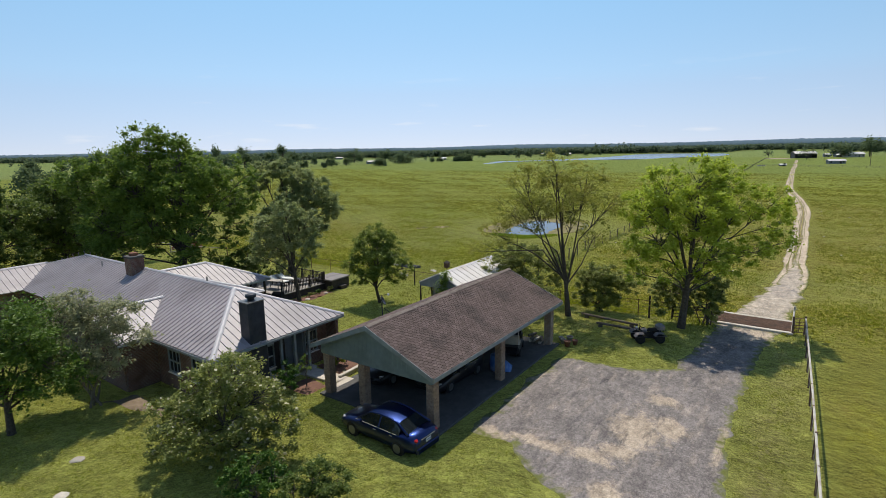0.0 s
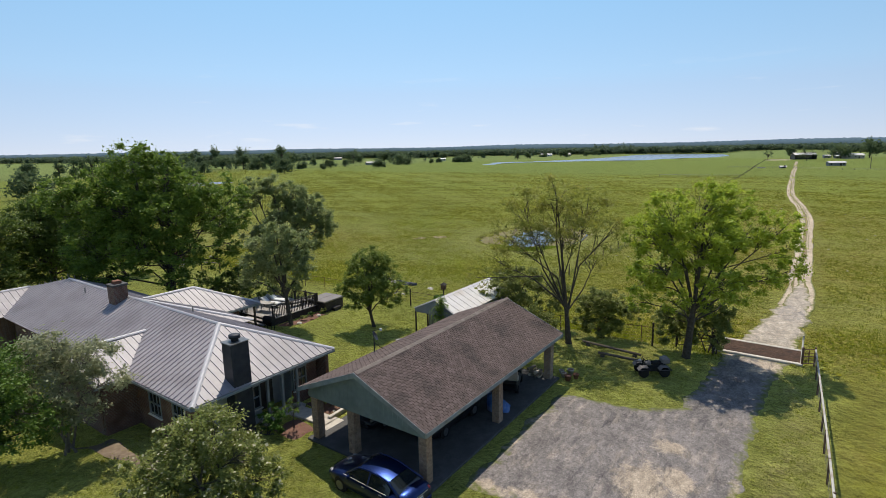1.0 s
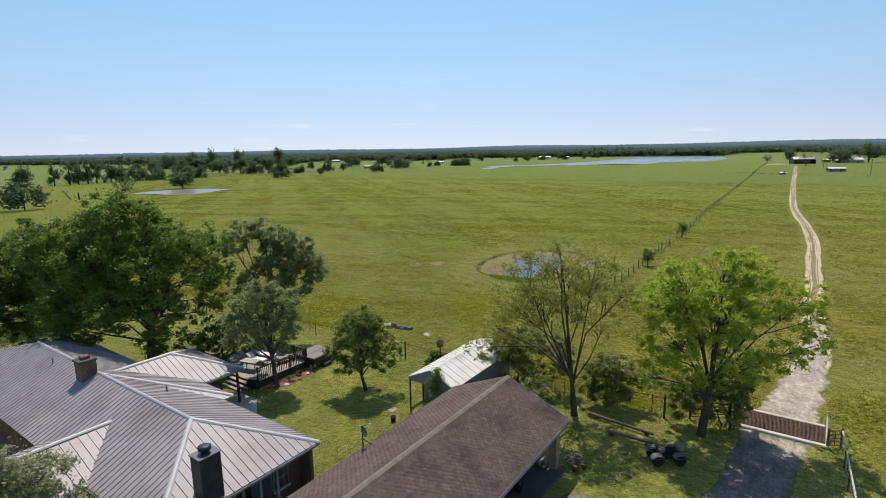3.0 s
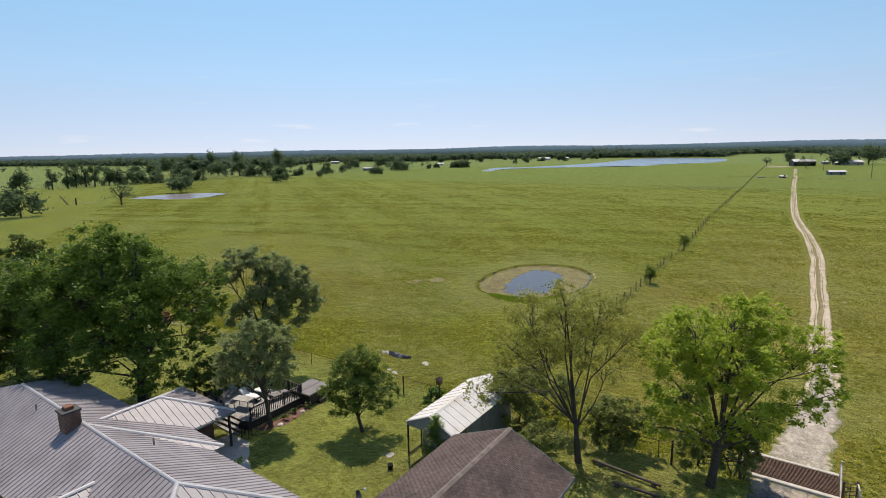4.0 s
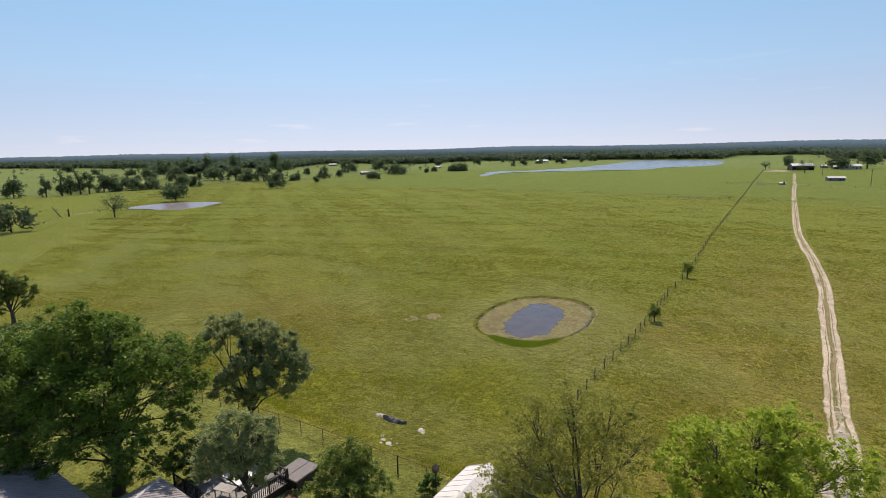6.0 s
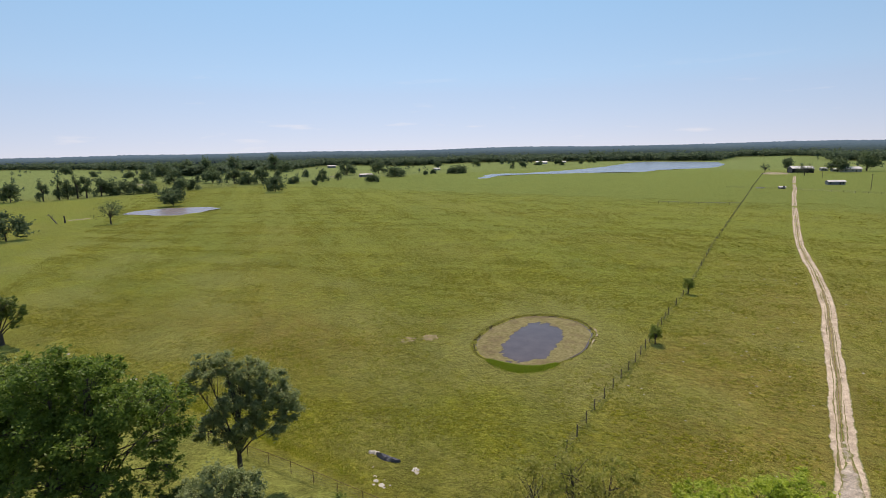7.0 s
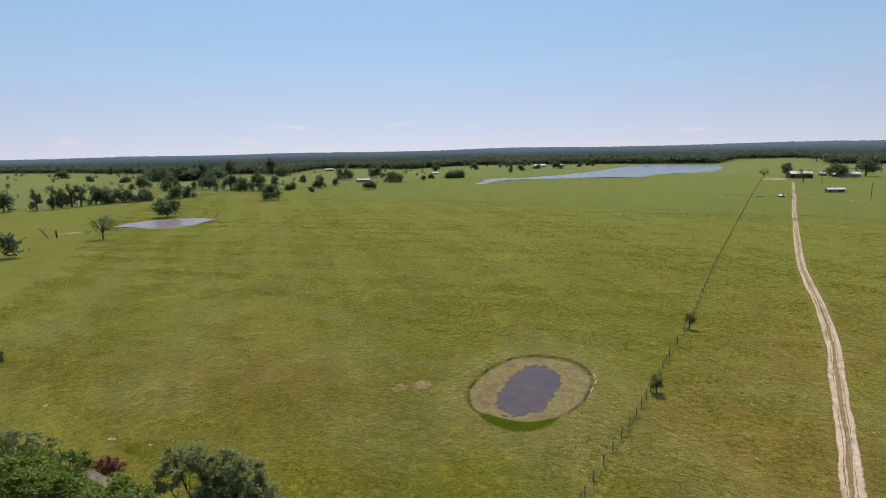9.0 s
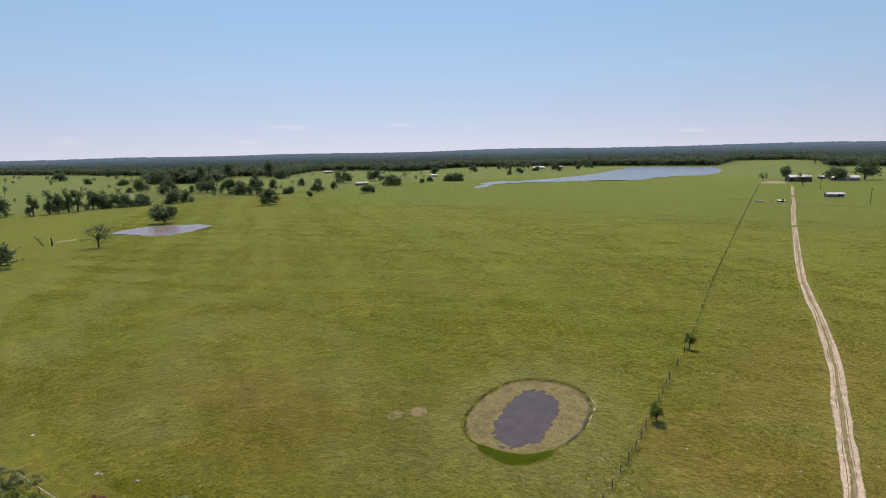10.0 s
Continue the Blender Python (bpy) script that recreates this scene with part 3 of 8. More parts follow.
def sheet(name, edge, x0, x1, y0, y1, step, lift, mat, label, category, soft=0.8, level=None, sand=None):
    """A sheet that lies on the ground where edge(x, y) is negative, its rim drawn along the zero line."""
    X, Y = np.meshgrid(np.arange(x0, x1, step), np.arange(y0, y1, step))
    e = edge(X, Y)
    h = step * 0.25
    ex, ey = (edge(X + h, Y) - edge(X - h, Y)) / (2 * h), (edge(X, Y + h) - edge(X, Y - h)) / (2 * h)
    n2 = np.maximum(ex * ex + ey * ey, 0.05)
    out = e > 0
    X2, Y2 = np.where(out, X - ex * e / n2, X), np.where(out, Y - ey * e / n2, Y)
    ok = e < step * 1.2
    ii = np.arange(X.size).reshape(X.shape)
    cell = ok[:-1, :-1] & ok[:-1, 1:] & ok[1:, 1:] & ok[1:, :-1] & ((e[:-1, :-1] < 0) | (e[1:, 1:] < 0) | (e[1:, :-1] < 0) | (e[:-1, 1:] < 0))
    q = np.stack([ii[:-1, :-1], ii[:-1, 1:], ii[1:, 1:], ii[1:, :-1]], -1)[cell]
    ax, ay = X2.ravel()[q], Y2.ravel()[q]
    area = 0.5 * ((ax[:, 2] - ax[:, 0]) * (ay[:, 3] - ay[:, 1]) - (ax[:, 3] - ax[:, 1]) * (ay[:, 2] - ay[:, 0]))
    q = q[area > 0.12 * step * step]
    used, inv = np.unique(q, return_inverse=True)
    rim = np.clip(-e / 0.3, 0, 1)
    Z = ground_z(X2, Y2) + lift * rim - 0.02 * (1 - rim) if level is None else np.full(X.shape, level + lift)
    v = np.stack([X2, Y2, Z], -1).reshape(-1, 3)[used]
    ed = np.clip(-e / soft, 0, 1).ravel()[used]
    masks = {"edge": ("FLOAT", ed)}
    if sand:
        masks["sand"] = ("FLOAT", np.clip(sand(v[:, 0], v[:, 1]), 0, 1))
    ob = new(name, np_mesh(name, v, inv.reshape(-1, 4), mat, True, masks))
    return tagged(ob, label, category, kind="structure")


DRIVE = [(1.2, 0.5), (3.3, 0.9), (4.7, -0.3), (6.4, -1.0), (7.8, -6), (8.2, -26), (12.4, -26), (11.9, -6), (11.3, 2.7), (10.8, 8), (10.9, 15.5), (11.3, 21), (12.0, 23.8), (7.7, 23.6), (7.6, 20), (7.0, 13.4), (5.4, 11.7), (3.4, 11.3), (1.2, 10.8)]


def worn_sand(x, y):
    """Where the gravel is worn down to pale sand."""
    m = 0 * x
    for cx, cy, rx, ry in ((7.4, 5.3, 1.3, 1.7), (8.4, 6.4, 0.8, 1.1), (7.6, 8.9, 0.8, 0.7), (2.2, 1.2, 1.1, 0.5), (4.2, 1.7, 1.4, 0.4), (6.2, 2.2, 1.1, 0.5), (7.2, 3.2, 0.7, 0.7), (7.7, 0.2, 0.8, 0.8),
                           (1.3, 4.8, 0.4, 1.1), (1.4, 7.6, 0.35, 0.9), (10.5, 6.2, 0.25, 1.7), (11.0, 22.0, 1.8, 1.8), (8.0, 23, 1.6, 1.2)):
        m = np.maximum(m, np.exp(-(((x - cx) / rx) ** 2 + ((y - cy) / ry) ** 2)))
    return m


sheet("road", lambda x, y: poly_edge(x, y, DRIVE) + 0.22 * wave(x, y, 0.9, 6) + 0.12 * wave(x, y, 0.31, 2), 0, 14, -27, 25, 0.22, 0.02, GRAVEL,
      "grey gravel driveway with worn sandy patches", "driveway", 1.0, sand=worn_sand)

TRACK = [(24, 10.0), (28, 10.5), (36, 11.4), (44, 11.6), (53, 11.4), (69, 11.4), (86, 11.2), (104, 11.0), (118, 10.3), (135, 9.2), (155, 7.2), (175, 5.6), (200, 4.6), (227, 3.7), (260, 2.6), (296, 1.4), (340, 0.0), (391, -1.4), (440, -2.0), (480, -4.0), (564, -5.8), (640, -8)]
TY, TX = [p[0] for p in TRACK], [p[1] for p in TRACK]


def strip(name, edge_half, offs, y0, y1, step, mat, label, sink=0.0):
    ys = [y0]
    while ys[-1] < y1:
        ys.append(ys[-1] + step * (1 + (ys[-1] - y0) / 60))
    ys = np.array(ys)
    near, far = sstep(58, 30, ys), sstep(60, 300, ys)
    c = np.interp(ys, TY, TX) + offs * (1 - 0.25 * near)
    half = edge_half * (1 + 1.0 * near + 0.25 * far)
    cols = np.linspace(-1, 1, 7)
    def rough_edge():
        a = rng.normal(size=len(ys) + 8)
        return 0.07 * a[4:-4] + 0.13 * np.convolve(a, np.ones(9) / 3, "same")[4:-4] + 0.1 * wave(ys, ys, 2.6, 4)
    jl, jr = rough_edge(), rough_edge()
    X = c[:, None] + half[:, None] * cols[None] * (1 + np.where(cols[None] < 0, jl[:, None], jr[:, None]))
    Y = np.repeat(ys[:, None], 7, 1)
    Z = ground_z(X, Y) + 0.04 + sink - 0.03 * (1 - np.abs(cols))[None]
    ii = np.arange(X.size).reshape(X.shape)
    q = np.stack([ii[:-1, :-1], ii[:-1, 1:], ii[1:, 1:], ii[1:, :-1]], -1).reshape(-1, 4)
    ed = np.repeat((1.9 * (1 - np.abs(cols)))[None], len(ys), 0)
    ob = new(name, np_mesh(name, np.stack([X, Y, Z], -1).reshape(-1, 3), q, mat, True, {"edge": ("FLOAT", np.clip(ed, 0, 1))}))
    return tagged(ob, label, "track", kind="structure")


strip("track", 0.46, 0.0, 26.2, 600, 0.4, VERGE, "worn tan grass between the ruts of the track", -0.012)
strip("track", 0.46, -0.6, 26.2, 600, 0.4, SAND, "pale sandy wheel rut of the farm track")
strip("track", 0.46, 0.6, 26.2, 600, 0.4, SAND, "pale sandy wheel rut of the farm track")


# the trampled apron between the cattle guard and the two ruts
APRON_MIX = worn_mat("stony_sand", (0.27, 0.24, 0.205), (0.43, 0.365, 0.285), (0.22, 0.20, 0.185), (0.47, 0.39, 0.30), (0.11, 0.112, 0.03))
APRON = [(8.4, 26.4), (12.0, 26.4), (12.5, 32), (12.8, 39), (12.4, 47), (11.5, 54), (11.0, 47), (10.4, 40), (9.4, 33)]
sheet("track", lambda x, y: poly_edge(x, y, APRON) + 0.3 * wave(x, y, 1.1, 2) + 0.16 * wave(x, y, 0.4, 5), 6, 15, 26, 56, 0.25, 0.05, APRON_MIX, "worn sandy apron before the cattle guard", "track", 0.8)


# ---- brick pattern for walls too far for single bricks ----
def brick_wall_mat(name, c1, c2, mortar):
    m, nt, bsdf = base_mat(name)
    geo = nt.nodes.new("ShaderNodeNewGeometry")
    sep = nt.nodes.new("ShaderNodeSeparateXYZ")
    nt.links.new(geo.outputs["Position"], sep.inputs[0])
    add = nt.nodes.new("ShaderNodeMath")
    nt.links.new(sep.outputs[0], add.inputs[0])
    nt.links.new(sep.outputs[1], add.inputs[1])
    com = nt.nodes.new("ShaderNodeCombineXYZ")
    nt.links.new(add.outputs[0], com.inputs[0])
    nt.links.new(sep.outputs[2], com.inputs[1])
    b = node(nt, "ShaderNodeTexBrick", Color1=(*c1, 1), Color2=(*c2, 1), Mortar=(*mortar, 1), Scale=1.0, Mortar_Size=0.011, Brick_Width=0.215, Row_Height=0.075, Bias=-0.1)
    nt.links.new(com.outputs[0], b.inputs["Vector"])
    col = mixer(nt, noise_fac(nt, 1.1, 6.0, 0.45, 0.8), b.outputs["Color"], tuple(0.6 * v for v in c1))
    nt.links.new(col, bsdf.inputs["Base Color"])
    bsdf.inputs["Roughness"].default_value = 0.9
    bp = node(nt, "ShaderNodeBump", Strength=0.5, Distance=0.01)
    bp.invert = True
    nt.links.new(b.outputs["Fac"], bp.inputs["Height"])
    nt.links.new(bp.outputs[0], bsdf.inputs["Normal"])
    return m


BRICKWORK = brick_wall_mat("red_brickwork", (0.12, 0.055, 0.04), (0.19, 0.09, 0.063), (0.21, 0.18, 0.15))
BRICKWORK_TAN = brick_wall_mat("tan_brickwork", (0.25, 0.165, 0.115), (0.36, 0.25, 0.18), (0.38, 0.34, 0.29))
SIDING_BLUE = surf("blue_grey_siding", (0.25, 0.29, 0.33), (0.31, 0.345, 0.38), 2.5, (0.22, 0.25, 0.28), 0.9, 0.7, bump=0.15)

EAVE, SLOPE = 2.7, 0.452


def roof_face(parent, poly, spacing, first=0.0, thick=0.05):
    """One flat of a ribbed metal roof: the sheet and its raised seams, each clipped to the flat."""
    p = [Vector(q) for q in poly]
    nrm = (p[1] - p[0]).cross(p[2] - p[0]).normalized()
    if nrm.z < 0:
        p.reverse()
        nrm = -nrm
    panel = part("roof_panel", Mesh().plate(p, thick), ROOF_METAL, parent)
    down = (Vector((0, 0, -1)) + nrm * nrm.z).normalized()
    side = nrm.cross(down)
    us, vs = [side.dot(q) for q in p], [down.dot(q) for q in p]
    off = nrm.dot(p[0])
    u = math.floor(min(us) / spacing) * spacing + first
    while u < max(us):
        cut = []
        for i in range(len(p)):
            j = (i + 1) % len(p)
            if (us[i] - u) * (us[j] - u) < 0:
                k = (u - us[i]) / (us[j] - us[i])
                cut.append(vs[i] + k * (vs[j] - vs[i]))
        if len(cut) >= 2 and max(cut) - min(cut) > 0.12:
            lo, hi = min(cut) + 0.03, max(cut) - 0.01
            prof = ((-0.035, 0.0), (-0.016, 0.036), (0.016, 0.036), (0.035, 0.0))
            v = [side * (u + a) + down * w + nrm * (off + h) for w in (lo, hi) for a, h in prof]
            part("seam", Mesh().add(v, [(0, 1, 5, 4), (1, 2, 6, 5), (2, 3, 7, 6), (0, 3, 2, 1), (4, 5, 6, 7)]), ROOF_METAL, panel)
        u += spacing
    return panel


def cap(parent, a, b, w=0.13):
    """A folded trim along a ridge or hip."""
    a, b = Vector(a), Vector(b)
    d = (b - a).normalized()
    s = d.cross(Vector((0, 0, 1))).normalized()
    prof = ((-w, -0.045), (-w * 0.55, 0.02), (0, 0.05), (w * 0.55, 0.02), (w, -0.045))
    v = [q + s * x + Vector((0, 0, z + 0.03)) for q in (a, b) for x, z in prof]
    part("ridge_cap", Mesh().add(v, [(i, i + 1, i + 6, i + 5) for i in range(4)] + [(4, 3, 2, 1, 0), (5, 6, 7, 8, 9)]), ROOF_TRIM, parent, "pale folded metal ridge trim")


def window(parent, c, w, h, axis, out):
    """A sash window with frame, two panes and a sill; axis: the wall's run ('x' or 'y'), out: +1 or -1 the way it faces."""
    win = new("window")
    win.parent = parent
    win.matrix_basis = pose(*c, 0, 0, {("x", -1): 0, ("x", 1): 180, ("y", 1): 90, ("y", -1): -90}[axis, out])
    fr = Mesh()
    for x in (-w / 2, w / 2):
        fr.box((x, -0.03, 0), (0.07, 0.1, h + 0.07), bev=0.01)
    for z in (-h / 2, 0, h / 2):
        fr.box((0, -0.03, z), (w, 0.09, 0.06), bev=0.01)
    for x in (-w / 6, w / 6):
        fr.box((x, -0.025, 0), (0.025, 0.05, h))
    part("window_frame", fr, FASCIA, win, "grey painted window frame")
    for z in (-h / 4, h / 4):
        part("pane", Mesh().box((0, -0.005, z), (w - 0.06, 0.012, h / 2 - 0.05)), GLASS, win)
    part("sill", Mesh().box((0, -0.07, -h / 2 - 0.06), (w + 0.16, 0.16, 0.05), bev=0.012), WHITE_PAINT, win)


def build_house():
    h = thing("house", "long brick ranch house with a grey ribbed metal hip roof", "house")
    R0, R1 = (-13.55, -0.3, 4.6), (-33.0, -0.3, 4.6)
    SE, NE, NW = (-9.25, -4.5, EAVE), (-9.25, 3.9, EAVE), (-37.0, 3.9, EAVE)
    LR = (-36.2, -1.85, 3.9)
    # main roof
    roof_face(h, [SE, R0, R1, LR, (-33.2, -4.5, EAVE)], 0.36)
    roof_face(h, [NE, R0, SE], 0.4, 0.2)
    roof_face(h, [NE, NW, R1, R0], 0.36)
    roof_face(h, [NW, (-39.2, -1.85, 2.7), LR, R1], 0.38)
    cap(h, R0, SE)
    cap(h, R0, NE)
    cap(h, R0, R1, 0.1)
    # west wing running south
    roof_face(h, [LR, (-33.2, -4.5, EAVE), (-33.2, -10.5, EAVE), (-36.2, -10.5, 3.9)], 0.4)
    roof_face(h, [LR, (-36.2, -10.5, 3.9), (-39.2, -10.5, EAVE), (-39.2, -1.85, EAVE)], 0.4)
    cap(h, LR, (-36.2, -10.5, 3.9))
    # south porch gable
    roof_face(h, [(-18.2, -2.05, 3.82), (-15.2, -4.5, EAVE), (-15.2, -6.0, EAVE), (-18.2, -6.0, 3.82)], 0.4)
    roof_face(h, [(-18.2, -2.05, 3.82), (-18.2, -6.0, 3.82), (-21.2, -6.0, EAVE), (-21.2, -4.5, EAVE)], 0.4)
    cap(h, (-18.2, -2.0, 3.84), (-18.2, -6.0, 3.84))
    # north step and wing
    roof_face(h, [(-23.5, -0.27, 4.52), (-17.6, 4.55, 2.74), (-17.6, 3.88, 2.74), (-23.5, -0.05, 4.5)], 0.4)
    roof_face(h, [(-23.5, -0.27, 4.52), (-24.0, -0.27, 4.52), (-27.6, 4.55, 2.74), (-17.6, 4.55, 2.74)], 0.36)
    cap(h, (-23.5, -0.27, 4.53), (-17.6, 4.55, 2.75))
    P0, P1, PE, PW, PN = (-24.4, 0.3, 4.05), (-24.4, 4.4, 4.05), -21.15, -27.65, 7.65
    roof_face(h, [P0, (PE, 3.6, 2.6), (PE, PN, 2.6), P1], 0.4)
    roof_face(h, [P1, (PE, PN, 2.6), (PW, PN, 2.6)], 0.36)
    roof_face(h, [P0, P1, (PW, PN, 2.6), (PW, 3.6, 2.6)], 0.4)
    cap(h, P0, P1)
    cap(h, P1, (PE, PN, 2.6))
    cap(h, P1, (PW, PN, 2.6))
    # walls with their openings left between the pieces
    def wall(c, s, mat=BRICKWORK, label=""):
        return part("wall", Mesh().box(c, s), mat, h, label)
    top = EAVE - 0.06
    # south wall: window openings at -11.3 and -13.6
    y = -3.95
    wall((-10.25, y, top / 2), (0.9, 0.2, top))
    wall((-12.45, y, top / 2), (1.1, 0.2, top))
    wall((-14.7, y, top / 2), (1.2, 0.2, top))
    for cx in (-11.3, -13.55):
        wall((cx, y, 0.45), (1.2 if cx > -12 else 1.1, 0.2, 0.9))
        wall((cx, y, 2.4), (1.2 if cx > -12 else 1.1, 0.2, top - 2.16))
        window(h, (cx, y - 0.05, 1.53), 1.1, 1.2, "x", -1)
    wall((-27, y, top / 2), (11.6, 0.2, top))
    wall((-15.4, -4.8, top / 2), (0.2, 1.7, top))
    wall((-18.2, -5.6, top / 2), (5.4, 0.2, top))
    wall((-33.7, -7, top / 2), (0.2, 6.2, top))
    wall((-36.2, -10.1, top / 2), (5.2, 0.2, top))
    wall((-38.7, -3.4, top / 2), (0.2, 13.4, top))
    wall((-24, 3.35, top / 2), (29.4, 0.2, top))
    wall((-23.3, 5.3, 1.27), (0.2, 3.7, 2.54))
    wall((-25.2, 7.05, 1.27), (3.9, 0.2, 2.54))
    wall((-27.1, 5.3, 1.27), (0.2, 3.7, 2.54))
    # east front: siding by the stack, recessed porch, brick end
    x = -10.2
    wall((x, -2.75, top / 2), (0.2, 2.2, top), SIDING_BLUE, "blue-grey painted siding")
    wall((x, -1.05, 0.4), (0.2, 1.2, 0.8), SIDING_BLUE)
    wall((x, -1.05, 2.35), (0.2, 1.2, top - 2.06), SIDING_BLUE)
    window(h, (x + 0.05, -1.05, 1.43), 1.1, 1.2, "y", 1)
    wall((x - 1.1, 0.7, top / 2), (0.2, 2.3, top), SIDING_BLUE)
    part("door", Mesh().box((x - 0.97, 0.55, 1.05), (0.06, 0.95, 2.1), bev=0.02), RAIL_DARK, h, "dark front door")
    wall((x, 2.05, 0.4), (0.2, 0.95, 0.8))
    wall((x, 2.05, 2.35), (0.2, 0.95, top - 2.06))
    window(h, (x + 0.05, 2.05, 1.43), 0.85, 1.2, "y", 1)
    wall((x, 3.0, top / 2), (0.2, 0.95, top))
    wall((x - 0.6, -0.42, top / 2), (1.1, 0.12, top), SIDING_BLUE)
    wall((x - 0.6, 1.62, top / 2), (1.1, 0.12, top), SIDING_BLUE)
    for py in (-0.35, 0.55, 1.5):
        part("post", Mesh().box((-9.65, py, top / 2), (0.14, 0.14, top), bev=0.015), FASCIA, h, "grey painted porch post")
    # soffit and gutters
    for a, b in (((-21.15, 7.65), (-27.65, 7.65)), ((-9.25, -4.5), (-9.25, 3.9)), ((-9.25, -4.5), (-15.2, -4.5)), ((-15.2, -4.5), (-15.2, -6.0)), ((-9.25, 3.9), (-17.6, 3.9)), ((-21.15, 4.6), (-21.15, 7.65))):
        cx, cy = (a[0] + b[0]) / 2, (a[1] + b[1]) / 2
        sx, sy = abs(a[0] - b[0]), abs(a[1] - b[1])
        part("gutter", Mesh().box((cx, cy, (EAVE if cx > -20 else 2.6) - 0.11), (max(sx, 0.1), max(sy, 0.1), 0.12), bev=0.02), FASCIA, h)
    sof = Mesh().box((-9.75, -0.3, EAVE - 0.08), (0.9, 8.3, 0.02)).box((-12.3, -4.2, EAVE - 0.08), (5.8, 0.5, 0.02)).box((-13.4, 3.6, EAVE - 0.08), (8.2, 0.5, 0.02))
    part("soffit", sof, WHITE_PAINT, h)
    # metal-clad stack on the east front
    st = part("chimney", Mesh().box((-9.72, -1.85, 2.42), (0.75, 0.95, 4.84), bev=0.02), DARK_METAL, h, "dark metal-clad square chimney stack")
    part("chimney_top", Mesh().box((-9.72, -1.85, 4.86), (0.83, 1.03, 0.05), bev=0.01), ALLOY, st)
    part("flue", Mesh().lathe([(0.17, 4.88), (0.17, 5.02), (0.27, 5.04), (0.27, 5.18), (0.16, 5.22)], (-9.72, -1.85, 0), 14), DARK_METAL, st, "round dark flue cap", True)
    part("saddle", Mesh().plate([(-10.1, -2.33, 3.1), (-10.1, -1.37, 3.1), (-10.75, -1.85, 3.42)], 0.04), ROOF_TRIM, st)
    # brick stack at the ridge
    bs = part("chimney", Mesh().box((-24.1, -0.75, 4.75), (0.85, 0.85, 1.4)), BRICKWORK, h, "brick chimney stack with a corbelled top")
    part("chimney_top", Mesh().box((-24.1, -0.75, 5.45), (0.98, 0.98, 0.12), bev=0.02), CONCRETE, bs)
    part("flue", Mesh().box((-24.1, -0.75, 5.6), (0.45, 0.45, 0.22), bev=0.03), TERRACOTTA, bs)
    # small fittings on the roof
    for px, py in ((-28.5, -1.0), (-19.2, 1.4)):
        z = 4.6 - abs(py + 0.3) * SLOPE
        part("vent_pipe", Mesh().tube([(px, py, z - 0.1), (px, py, z + 0.4)], 0.05, 8), ALLOY, h)
    return h


build_house()


